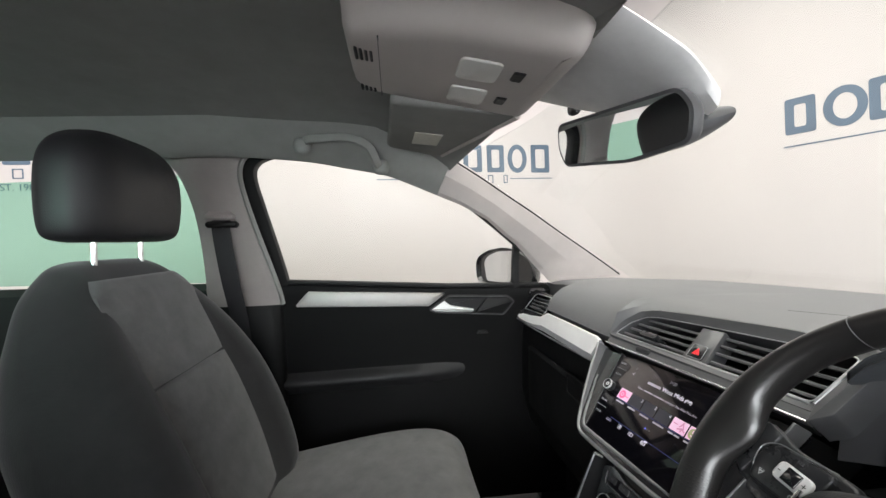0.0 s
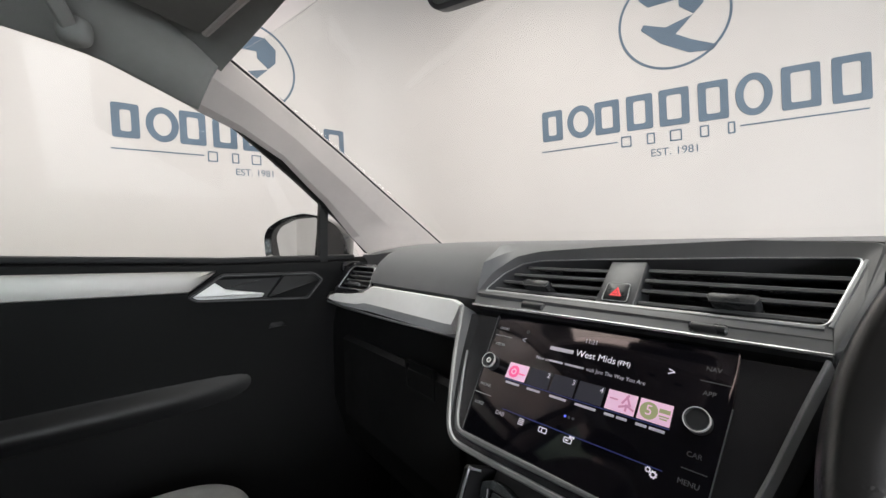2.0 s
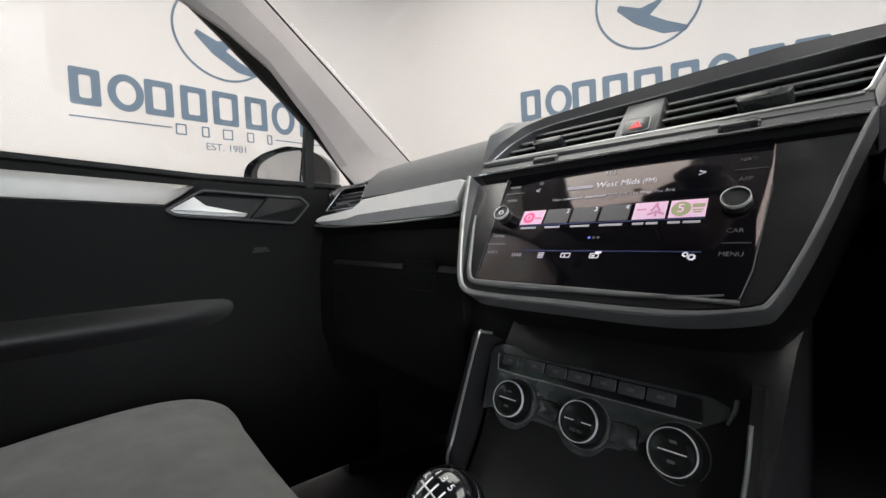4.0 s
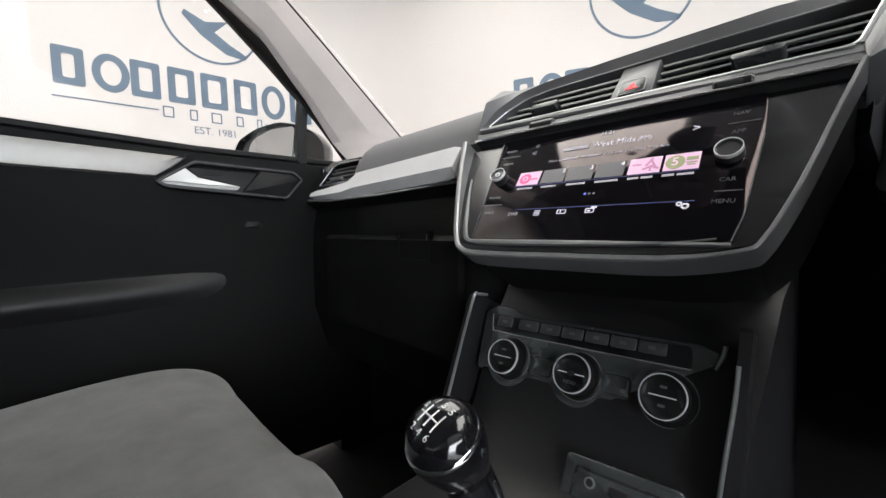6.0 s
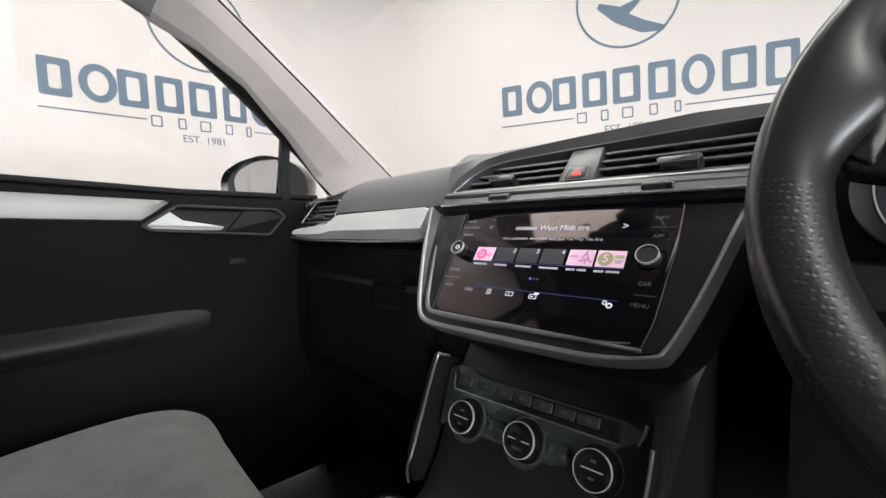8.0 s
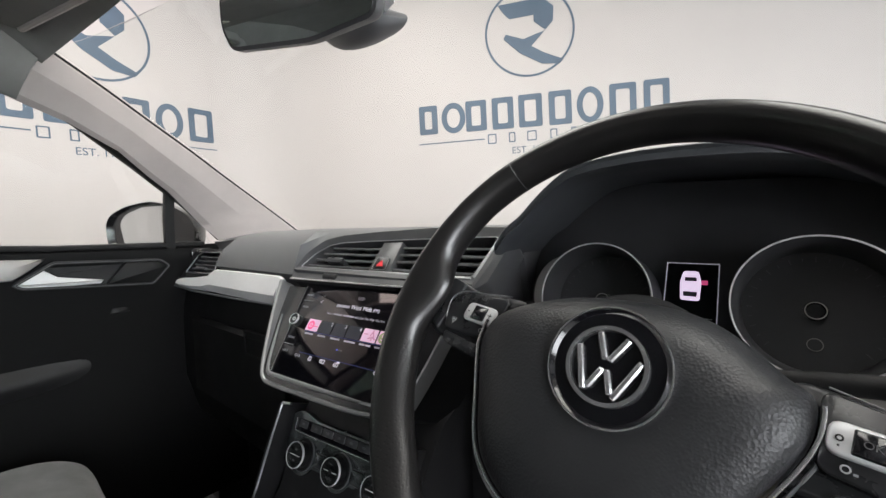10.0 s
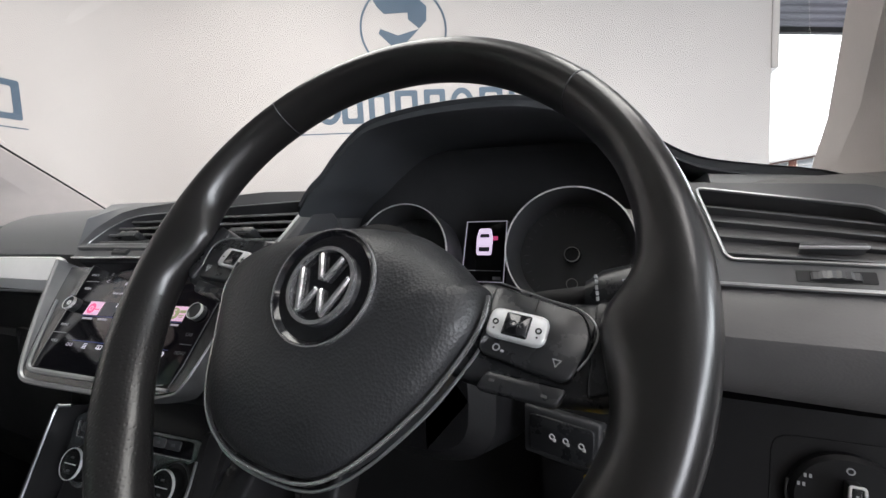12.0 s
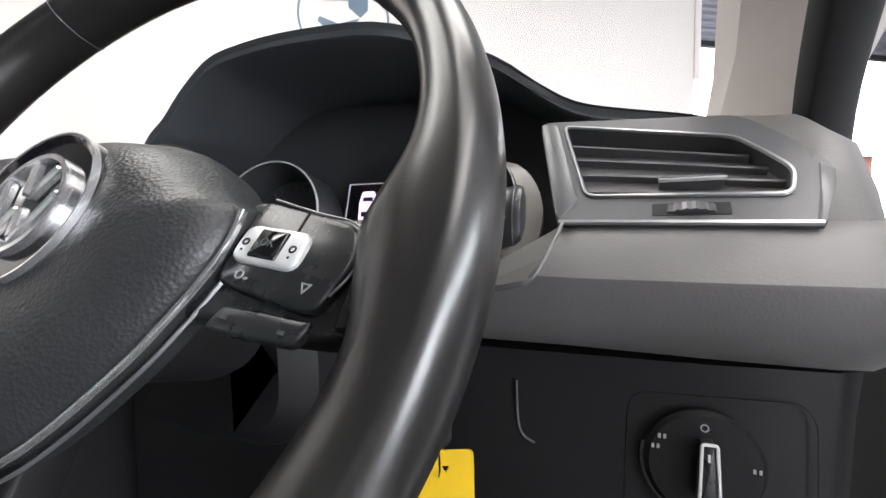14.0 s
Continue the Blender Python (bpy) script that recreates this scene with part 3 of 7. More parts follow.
tagged(part("tailgate_panel", bm, M_HARD), "black tailgate inner panel", "panel", kind="structure")
for sx in (-1, 1):
    bm = B()
    box(bm, (sx * 0.76, -0.98, 0.79), (0.05, 1.86, 0.78), 0.02)
    tagged(part("rear_side_panel", bm, M_HARD), "black rear side panel of the car", "panel", kind="structure")
    # rear side glass, green tinted
    bm = B()
    pts = [(-0.16, 1.50), (-0.12, 1.18), (-1.7, 1.20), (-1.5, 1.44)]
    loft(bm, [[(sx * (0.78 - (z - 1.18) * 0.30 + o), y, z) for y, z in pts] for o in (0.0, 0.004)])
    g = tagged(part("window_rear", bm, M_TINT), "green tinted rear side window glass", "window", kind="structure")
    g.visible_shadow = False


def side_x(z):
    """How far the side of the cabin stands out at a height."""
    return 0.765 - max(0.0, z - 1.15) * 0.34


# A-pillar trims: a strip from the roof down to the dashboard corner
PILLAR = [((-0.602, 0.535, 1.432), (-0.572, 0.592, 1.516)), ((-0.614, 0.615, 1.402), (-0.598, 0.672, 1.473)), ((-0.638, 0.70, 1.358), (-0.625, 0.755, 1.425)), ((-0.673, 0.76, 1.312), (-0.655, 0.845, 1.374)),
          ((-0.704, 0.81, 1.280), (-0.682, 0.93, 1.322)), ((-0.726, 0.90, 1.195), (-0.735, 1.09, 1.228)), ((-0.725, 0.95, 1.145), (-0.762, 1.19, 1.165))]
for sx in (1, -1):
    bm = B()
    rings = []
    for a, b in PILLAR:
        a, b = Vector(a), Vector(b)
        if sx < 0:
            low = min(1.0, max(0.0, (1.40 - a.z) / 0.1))
            a += Vector((-0.036, -0.014, 0.0)) * low
            b += Vector((-0.026 * min(1.0, max(0.0, (b.z - 1.18) / 0.1)), 0.0, 0.0))
        else:
            a += Vector((-0.022, -0.004, 0.0)) * min(1.0, max(0.0, (1.29 - a.z) / 0.08))
        mid = a.lerp(b, 0.58) + Vector((0.017, -0.012, 0.005))
        q = a.lerp(b, 0.12) + Vector((0.008, -0.005, 0.0))
        out = a.lerp(b, 0.5) + Vector((-0.035, 0.03, 0.02))
        rings.append([Vector((sx * p.x, p.y, p.z)) for p in (a, q, mid, b, b + Vector((-0.012, 0.012, 0.01)), out, a + Vector((-0.02, 0.012, 0.0)))])
    edge = [Vector((r[3].x - sx * 0.006, r[3].y + 0.006, r[3].z + 0.004)) for r in rings]
    inner = [r[0] for r in rings]
    fine = []
    for r0, r1 in zip(rings, rings[1:]):
        for k in range(4):
            fine.append([p.lerp(q, k / 4) for p, q in zip(r0, r1)])
    fine.append(rings[-1])
    loft(bm, fine)
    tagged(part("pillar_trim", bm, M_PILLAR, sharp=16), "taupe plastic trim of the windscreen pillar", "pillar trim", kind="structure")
    bm = B()
    tube(bm, smooth_path(edge), 0.0032)
    tagged(part("windscreen_seal", bm, M_RUBBER), "black rubber seal along the windscreen", "seal", kind="structure")

# roof rail linings over the doors, from the windscreen pillar back past the door pillar
RAIL = [((-0.606, 0.548, 1.428), (-0.566, 0.590, 1.524)), ((-0.585, 0.460, 1.461), (-0.515, 0.505, 1.552)), ((-0.570, 0.400, 1.480), (-0.46, 0.41, 1.590)), ((-0.563, 0.300, 1.497), (-0.43, 0.30, 1.600)),
        ((-0.559, 0.210, 1.512), (-0.43, 0.21, 1.604)), ((-0.557, 0.100, 1.521), (-0.43, 0.10, 1.606)), ((-0.557, 0.0, 1.524), (-0.43, 0.0, 1.606)), ((-0.560, -0.25, 1.520), (-0.43, -0.25, 1.602)), ((-0.57, -0.8, 1.505), (-0.43, -0.8, 1.585)), ((-0.58, -1.6, 1.46), (-0.43, -1.6, 1.535))]
for sx in (1, -1):
    bm = B()
    rings = []
    for a, b in RAIL:
        a, b = Vector(a), Vector(b)
        up = Vector((0.028, 0.0, 0.012))
        ring = [a, a + Vector((0.010, 0.0, 0.002)), a.lerp(b, 0.35) + up * 0.8, a.lerp(b, 0.7) + up * 0.5, b, b + Vector((-0.01, 0, 0.03)), a + Vector((-0.06, 0.01, 0.07)), a + Vector((-0.02, 0.006, 0.010))]
        rings.append([tuple((sx * p.x, p.y, p.z)) for p in ring])
    loft(bm, refine(rings, 3))
    tagged(part("roof_rail", bm, M_LINER, sharp=50), "grey felt lining of the roof rail over the door", "roof lining", kind="structure")

# windscreen, curved clear glass
bm = B()
rings = []
for k in range(10):
    t = k / 8
    half = 0.565 + 0.215 * t
    row = []
    for i in range(13):
        s = -1 + i / 6
        bow = (1 - s * s)
        row.append((s * half, 0.60 + 0.62 * t + bow * (0.12 + 0.10 * t), 1.522 - 0.35 * t + bow * 0.018))
    rings.append(row + [(x, y + 0.003, z + 0.004) for x, y, z in reversed(row)])
loft(bm, rings)
ws = tagged(part("window_front", bm, M_PANE), "clear curved windscreen glass", "windscreen", kind="structure")
ws.visible_shadow = False

# black rubber seal round the driver's door opening
bm = B()
seal = smooth_path([(0.650, 0.42, 1.530), (0.672, 0.52, 1.470), (0.702, 0.715, 1.341), (0.736, 0.825, 1.248), (0.769, 0.934, 1.155), (0.795, 0.985, 1.05), (0.815, 1.02, 0.80)])
sweep(bm, seal, rpoly([(-0.014, -0.012), (0.014, -0.012), (0.014, 0.006), (0.004, 0.011), (0.001, 0.006), (-0.003, 0.011), (-0.014, 0.008)], 0.003, 2), False, (0, 1, 0))
tagged(part("door_seal", bm, M_RUBBER), "black rubber seal round the open door", "seal", kind="structure")
bm = B()
box(bm, (60, 20, 20), (0.5, 150, 60))
tagged(part("backdrop", bm, M_HAZE), "bright white overcast sky", "sky", kind="structure")

# ---- dashboard ----
dash = thing("dashboard", "black soft-skinned car dashboard with a silver trim strip", "dashboard")


VEDGE = [VENT @ Vector(p) for p in ((-0.1905, -0.0235, 0.002), (-0.1735, 0.0135, 0.006), (-0.1485, 0.0405, 0.006), (-0.113, 0.0505, 0.006), (-0.0292, 0.0582, 0.006), (0.1106, 0.0665, 0.006), (0.199, 0.067, 0.001))]


def vent_edge(x):
    """The pad's edge over the centre vents, at x."""
    for p, q in zip(VEDGE, VEDGE[1:]):
        if x <= q.x:
            return p.lerp(q, max(0.0, (x - p.x) / (q.x - p.x)))
    return VEDGE[-1]


def dash_ring(x):
    """The upper pad in cross-section at x: windscreen end, top, rounded lip, face, underside."""
    ax = abs(x)
    fore = 1.455 - 0.27 * (ax / 0.76) ** 2
    drop = 0.02 * max(0.0, (ax - 0.5) / 0.26) ** 2
    if VEDGE[0].x <= x <= 0.195:
        e = vent_edge(x)
        rise = 1.1775 - e.z
        return [(x, fore, 1.10), (x, fore, 1.168), (x, 1.10, 1.178), (x, e.y + 0.09, 1.1778), (x, e.y + 0.050, e.z + 0.95 * rise), (x, e.y + 0.016, e.z + 0.62 * rise),
                (x, e.y, e.z), (x, e.y + 0.002, e.z - 0.006), (x, e.y + 0.03, e.z - 0.02), (x, e.y + 0.06, 1.06), (x, 1.0, 1.05)]
    if 0.195 < x < 0.618:
        return [(x, fore, 1.10), (x, fore, 1.166), (x, 1.18, 1.170), (x, 1.15, 1.168), (x, 1.12, 1.165), (x, 1.11, 1.16), (x, 1.105, 1.15), (x, 1.10, 1.13), (x, 1.10, 1.098), (x, 1.11, 1.06), (x, 1.14, 1.05)]
    if x < -0.548 or x > 0.618:
        lip, face = 0.945, 0.935
        return [(x, fore, 1.10), (x, fore, 1.168 - drop), (x, 1.10, 1.178 - drop), (x, lip + 0.03, 1.175 - drop), (x, lip, 1.170 - drop), (x, lip - 0.012, 1.162 - drop),
                (x, lip - 0.012, 1.150), (x, lip - 0.010, 1.13), (x, face, 1.098), (x, face + 0.05, 1.06), (x, 1.0, 1.05)]
    return [(x, fore, 1.10), (x, fore, 1.168 - drop), (x, 1.10, 1.178 - drop), (x, 0.975, 1.176 - drop), (x, 0.925, 1.169 - drop), (x, 0.893, 1.157 - drop),
            (x, 0.869, 1.138 - drop), (x, 0.855, 1.118), (x, 0.848, 1.098), (x, 0.898, 1.06), (x, 1.0, 1.05)]


bm = B()
loft(bm, [dash_ring(x) for x in (-0.765, -0.74, -0.70, -0.64, -0.55, -0.546, -0.5, -0.4, -0.3, -0.24, -0.21, -0.1935, VEDGE[0].x + 0.0001, -0.180, -0.1715, -0.160, -0.147, -0.130, -0.112, -0.07, -0.03, 0.05, 0.11, 0.16, 0.194, 0.196, 0.3, 0.4, 0.5, 0.56, 0.617, 0.619, 0.68, 0.71, 0.735, 0.748)])
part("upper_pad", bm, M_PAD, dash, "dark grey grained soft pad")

bm = B()
tube(bm, [(-0.010, 1.040, 1.1768), (0.055, 1.085, 1.1768)], 0.0014)
part("slot", bm, M_DARK, dash, "thin dark slot on the dashboard top")

bm = B()
box(bm, (0, 1.26, 0.80), (1.50, 0.03, 0.68))
part("bulkhead", bm, M_DARK, dash, "dark bulkhead behind the dashboard")

# glovebox side
bm = B()
rings = []
for x in (-0.755, -0.70, -0.5, -0.3, -0.19, -0.13):
    rings.append([(x, 0.832, 1.062), (x, 0.822, 1.046), (x, 0.850, 1.028), (x, 0.842, 0.985), (x, 0.838, 0.80), (x, 0.86, 0.70), (x, 1.0, 0.62), (x, 1.2, 0.62), (x, 1.2, 1.062)])
loft(bm, rings)
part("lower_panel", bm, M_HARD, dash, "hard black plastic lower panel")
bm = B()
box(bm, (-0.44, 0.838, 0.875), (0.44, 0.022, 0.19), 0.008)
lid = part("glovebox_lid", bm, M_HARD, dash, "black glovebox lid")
bm = B()
ringprism(bm, rpoly([(-0.045, -0.026), (0.045, -0.026), (0.045, 0.026), (-0.045, 0.026)], 0.006), rpoly([(-0.040, -0.021), (0.040, -0.021), (0.040, 0.021), (-0.040, 0.021)], 0.005), -0.004, 0.003, fr((-0.325, 0.828, 0.952), (1, 0, 0), (0, 0, 1)))
box(bm, (0, 0.016, -0.002), (0.07, 0.014, 0.006), 0.002, fr((-0.325, 0.828, 0.952), (1, 0, 0), (0, 0, 1)))
part("latch", bm, M_HARD, lid, "recessed black latch")

# passenger trim strip with a fold along its lower third
bm = B()
rings = []
for x, yt, zt, zb, dy in ((-0.676, 0.806, 1.062, 1.052, 0.004), (-0.66, 0.810, 1.066, 1.048, 0.008), (-0.600, 0.816, 1.070, 1.045, 0.012), (-0.545, 0.826, 1.076, 1.044, 0.014), (-0.512, 0.833, 1.092, 1.044, 0.016), (-0.40, 0.832, 1.0935, 1.045, 0.018), (-0.228, 0.828, 1.095, 1.047, 0.018), (-0.212, 0.828, 1.091, 1.050, 0.017)):
    zm = zb + (zt - zb) * 0.36
    rings.append([(x, yt + 0.006, zt + 0.001), (x, yt, zt), (x, yt - dy, zm), (x, yt - dy + 0.006, zb), (x, yt + 0.012, zb), (x, yt + 0.02, zm)])
loft(bm, rings)
part("trim_strip", bm, M_TRIM, dash, "pale brushed silver trim strip")
bm = B()
tube(bm, [(-0.69, 0.806, 1.047), (-0.6, 0.812, 1.041), (-0.4, 0.819, 1.041), (-0.215, 0.822, 1.045)], 0.0022)
part("trim_edge", bm, M_RIMSIL, dash, "thin pale edge line")

# driver side fascia under the vent
bm = B()
rings = []
for x, k in ((0.552, 0.0), (0.612, 0.0), (0.68, 0.0), (0.728, 0.002), (0.745, 0.006), (0.754, 0.015), (0.759, 0.032), (0.761, 0.07)):
    cut = (0.051, 0.0465, 0.0335, -0.062, -0.062) if x < 0.56 else (0, 0, 0, 0, 0)
    k -= 0.10 * (x - 0.66)
    rings.append([(x + cut[0], 0.832 + k, 1.0835), (x + cut[1], 0.819 + k, 1.077), (x + cut[1] * 0.9, 0.808 + k, 1.066), (x + cut[2], 0.8015 + k, 1.0565), (x + cut[2], 0.8015 + k, 1.0540), (x + cut[3], 0.8085 + k, 1.034), (x + cut[4], 0.818 + k, 1.020), (x + cut[4], 0.830 + k, 1.012), (x + cut[4], 1.0, 1.012), (x + cut[0], 1.0, 1.0835)])
loft(bm, rings)
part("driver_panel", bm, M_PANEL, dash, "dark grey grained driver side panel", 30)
# lower half in a far darker colour, for the shade under the ledge
bm = B()
rings = []
for x, k in ((0.493, 0.0), (0.552, 0.0), (0.68, 0.0), (0.735, 0.003), (0.748, 0.010), (0.754, 0.024), (0.756, 0.05)):
    e = max(0.0, (x - 0.60) / 0.126)
    k -= 0.02 * (x - 0.66)
    rings.append([(x, 0.8315 + k, 1.008), (x - 0.003 * e, 0.829 + k, 0.984), (x - 0.008 * e, 0.822 + k, 0.90), (x - 0.035 * e, 0.812 + k, 0.80), (x - 0.06 * e, 0.85 + k, 0.70), (x - 0.06 * e, 1.1, 0.66), (x, 1.1, 1.008)])
loft(bm, rings)
part("switch_panel", bm, M_LOWER, dash, "black lower driver side panel, darkened for shade", 40)
bm = B()
tube(bm, smooth_path([(0.576, 0.8297, 0.990), (0.577, 0.8285, 0.966), (0.580, 0.8278, 0.957), (0.587, 0.8276, 0.953)]), 0.0008)
part("panel_groove", bm, M_SURR, dash, "thin pale groove edge")
# rounded end of the dashboard beside the open door
bm = B()
rings = []
for x, k in ((0.60, 0.012), (0.66, 0.012), (0.715, 0.012), (0.7265, 0.003), (0.742, 0.005), (0.751, 0.013), (0.757, 0.030), (0.759, 0.07)):
    d = -0.12 * (x - 0.66) + k
    e = 1.0 if x > 0.72 else 0.0
    rings.append([(x, 1.05, 1.160), (x, 0.955, 1.160), (x, 0.925 - 0.016 * e + d, 1.160 - k * 0.2 - 0.009 * e), (x, 0.898 - 0.012 * e + d, 1.150 - k * 0.3 - 0.009 * e), (x, 0.866 - 0.008 * e + d, 1.124), (x, 0.84 + d, 1.098), (x, 0.824 + 0.008 * e + d, 1.080), (x, 0.830 + 0.008 * e + d, 1.070), (x, 1.05, 1.070)])
loft(bm, rings)
part("end_cap", bm, M_PANEL, dash, "grained rounded dashboard end", 40)
bm = B()
rings = []
for x in (0.20, 0.30, 0.40, 0.50, 0.553):
    rings.append([(x, 0.90, 1.03), (x, 0.872, 1.0), (x, 0.862, 0.90), (x, 0.86, 0.78), (x, 0.90, 0.68), (x, 1.15, 0.66), (x, 1.15, 1.03)])
loft(bm, rings)
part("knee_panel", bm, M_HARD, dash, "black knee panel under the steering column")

# end vents on the driver's side and on the passenger's side
VSHAPE = [(-0.062, 0.055), (0.035, 0.029), (0.0468, 0.0150), (0.0575, 0.0), (0.054, -0.018), (-0.043, -0.014)]


def outer_vent(m):
    t = thing("air_vent", "black slatted outer air vent with a thin chrome outline", "air vent", "dashboard air vents")
    shape = VSHAPE
    outer = [(-0.080, 0.064), (0.040, 0.050), (0.0630, 0.022), (0.0752, 0.0), (0.0645, -0.0375), (-0.058, -0.034)]
    bm = B()
    ringprism(bm, rpoly(outer, 0.010), rpoly(shape, 0.006), -0.05, 0.0, m)
    part("surround", bm, M_SURR, t, "dark satin surround")
    bm = B()
    prism(bm, rpoly([(-0.0785, 0.061), (-0.067, 0.058), (-0.0475, -0.017), (-0.0575, -0.032)], 0.002), -0.02, 0.0008, 0.0005, m)
    part("bevel", bm, M_SATIN, t, "pale satin bevel")
    bm = B()
    prism(bm, rpoly([(x, y) for x, y in ((0.0685, 0.0050), (0.0738, -0.001), (0.0705, -0.0165), (0.0637, -0.0362), (0.0600, -0.0362), (0.0652, -0.0150))][::-1], 0.001), -0.02, 0.0006, 0.0004, m)
    part("bevel", bm, M_SATIN, t, "pale satin bevel")
    bm = B()
    prism(bm, inset(rpoly(shape, 0.006), -0.002), -0.055, -0.040, 0, m)
    part("cavity", bm, M_DARK, t)
    bm = B()
    tube(bm, [m @ Vector((x, y, 0.001)) for x, y in rpoly(shape, 0.006)], 0.0013, 6, True, m.to_3x3() @ Vector((0, 0, 1)))
    part("outline", bm, M_RIMSIL, t, "thin chrome outline")
    for f in (0.16, 0.38, 0.60, 0.81):
        yl, yr = -0.014 + 0.069 * f, -0.018 + 0.043 * f
        x0 = -0.0445 - 0.0175 * f
        x1 = 0.0555 - max(0.0, yr) * 0.80
        yr = yl + (yr - yl) * (x1 - x0) / (0.052 - x0)
        bm = B()
        quad = [(x0, yl - 0.0008), (x1, yr - 0.0008), (x1, yr + 0.0008), (x0, yl + 0.0008)]
        prism(bm, quad, -0.022, -0.0062, 0.0004, m)
        sl = part("slat", bm, M_SURR, t)
        bm = B()
        prism(bm, [(x, y + (0.0002 if k > 1 else -0.0002)) for k, (x, y) in enumerate(quad)], -0.0068, -0.0054, 0.0003, m)
        part("slat_edge", bm, M_SATIN, sl)
    bm = B()
    box(bm, (0.012, -0.001, -0.004), (0.032, 0.0036, 0.010), 0.0014, m)
    tab = part("tab", bm, M_SURR, t, "dark adjusting tab")
    bm = B()
    box(bm, (0.012, -0.0030, 0.0), (0.033, 0.0012, 0.003), 0.0005, m)
    part("tab_edge", bm, M_TRIM, tab, "bright edge")
    bm = B()
    prism(bm, rpoly([(0.010 - 0.018, -0.0300), (0.010 + 0.018, -0.0300), (0.010 + 0.018, -0.0215), (0.010 - 0.018, -0.0215)], 0.001), -0.004, 0.0004, 0, m)
    part("wheel_slot", bm, M_DARK, t)
    bm = B()
    w = m @ pose(0.010, -0.0258, -0.0205, 0, 0, 0) @ pose(0, 0, 0, 90, 0, 0)
    rim_pts = [(0.0245 if k % 2 else 0.0236) for k in range(72)]
    loft(bm, [[w @ Vector((r * math.cos(6.28318 * k / 72), r * math.sin(6.28318 * k / 72), z)) for k, r in enumerate(rim_pts)] for z in (-0.0026, 0.0026)])
    part("thumb_wheel", bm, M_SATIN, t, "ribbed thumb wheel", 20)
    bm = B()
    tube(bm, [m @ Vector((x, y, 0.001)) for x, y in ((-0.057, -0.034), (0.062, -0.037))], 0.0016, 6)
    part("lower_line", bm, M_RIMSIL, t, "thin chrome line below")
    return t


outer_vent(RV)


def door_side_vent(m):
    """The smaller vent at the passenger's end of the dashboard."""
    t = thing("air_vent", "gloss black slatted end air vent with a thin chrome outline", "air vent", "dashboard air vents")
    shape = rpoly([(-0.0626, -0.0130), (-0.0452, 0.0357), (-0.0314, 0.0436), (0.0550, 0.0431), (0.0664, -0.0030), (0.0576, -0.0117)], 0.003)
    outer = rpoly([(-0.0770, -0.0320), (-0.0775, 0.0424), (-0.0622, 0.0552), (0.0545, 0.0515), (0.0794, -0.0140), (0.0600, -0.0310)], 0.005)
    bm = B()
    ringprism(bm, outer, shape, -0.045, 0.0, m)
    part("surround", bm, M_FASC, t, "gloss black surround")
    bm = B()
    prism(bm, inset(shape, -0.002), -0.050, -0.036, 0, m)
    part("cavity", bm, M_DARK, t)
    bm = B()
    tube(bm, [m @ Vector((x, y, 0.0008)) for x, y in shape], 0.0011, 6, True, m.to_3x3() @ Vector((0, 0, 1)))
    part("outline", bm, M_RIMSIL, t, "thin chrome outline")
    for y in (0.0000, 0.0115, 0.0225, 0.0330):
        x0, x1 = -0.0600 + 0.357 * (y + 0.013), 0.0635 - 0.247 * (y + 0.003)
        quad = [(x0, y - 0.0014), (x0, y + 0.0014), (x1, y + 0.0014), (x1, y - 0.0014)]
        bm = B()
        prism(bm, quad, -0.024, -0.0060, 0.0006, m)
        sl = part("slat", bm, M_SURR, t)
        bm = B()
        prism(bm, [(x, q + (0.0002 if q > y else -0.0002)) for x, q in quad], -0.0066, -0.0050, 0.0004, m)
        part("slat_edge", bm, M_SATIN, sl)
    bm = B()
    box(bm, (-0.006, 0.0005, -0.003), (0.046, 0.0075, 0.010), 0.002, m)
    part("tab", bm, M_SURR, t, "dark adjusting tab")
    return t


door_side_vent(LV)

# ---- centre fascia with two vents and the warning switch ----
def lift(m, pts, z=0.0):
    return [m @ Vector((p[0], p[1], p[2] if len(p) > 2 else z)) for p in pts]


def band(bm, path, widths, normal, low, high):
    """A raised strip along a path, of changing width, its top edges rounded."""
    rings = []
    k = len(path)
    for i, p in enumerate(path):
        t = (path[min(i + 1, k - 1)] - path[max(i - 1, 0)]).normalized()
        side = t.cross(normal).normalized()
        w = widths[i] / 2
        rings.append([p + side * a + normal * b for a, b in ((-w, low), (-w, high - w * 0.6), (-w * 0.55, high), (w * 0.55, high), (w, high - w * 0.6), (w, low))])
    loft(bm, rings)


RIM = [(-0.188, 0.062), (-0.1727, 0.0035), (-0.156, -0.045), (-0.1425, -0.078), (-0.1274, -0.0945), (-0.0988, -0.0985), (-0.0167, -0.0985), (0.0747, -0.0975),
       (0.1244, -0.0895), (0.1364, -0.0795), (0.1475, -0.052), (0.1574, -0.021), (0.1698, 0.0239), (0.1816, 0.0635)]
RIM = [(p.x, p.y) for p in smooth_path([(x, y, 0) for x, y in RIM], 3)]
GLASS_OUT = [(-0.135, 0.066), (-0.1165, -0.0825), (0.118, -0.084), (0.1233, -0.060), (0.1284, 0.017), (0.1275, 0.066)]
PN = PANEL.to_3x3() @ Vector((0, 0, 1))
fascia = thing("centre_fascia", "gloss black centre fascia with a silver rim framing vents and screen", "dashboard fascia")
bm = B()
prism(bm, inset(RIM, 0.003), -0.02, -0.0012, 0, GL)
part("frame", bm, M_FASC, fascia, "gloss black face round the screen")
bm = B()
prism(bm, inset(RIM, 0.0025), -0.12, -0.021, 0, PANEL)
part("frame_back", bm, M_HARD, fascia, "dark back of the frame")
bm = B()
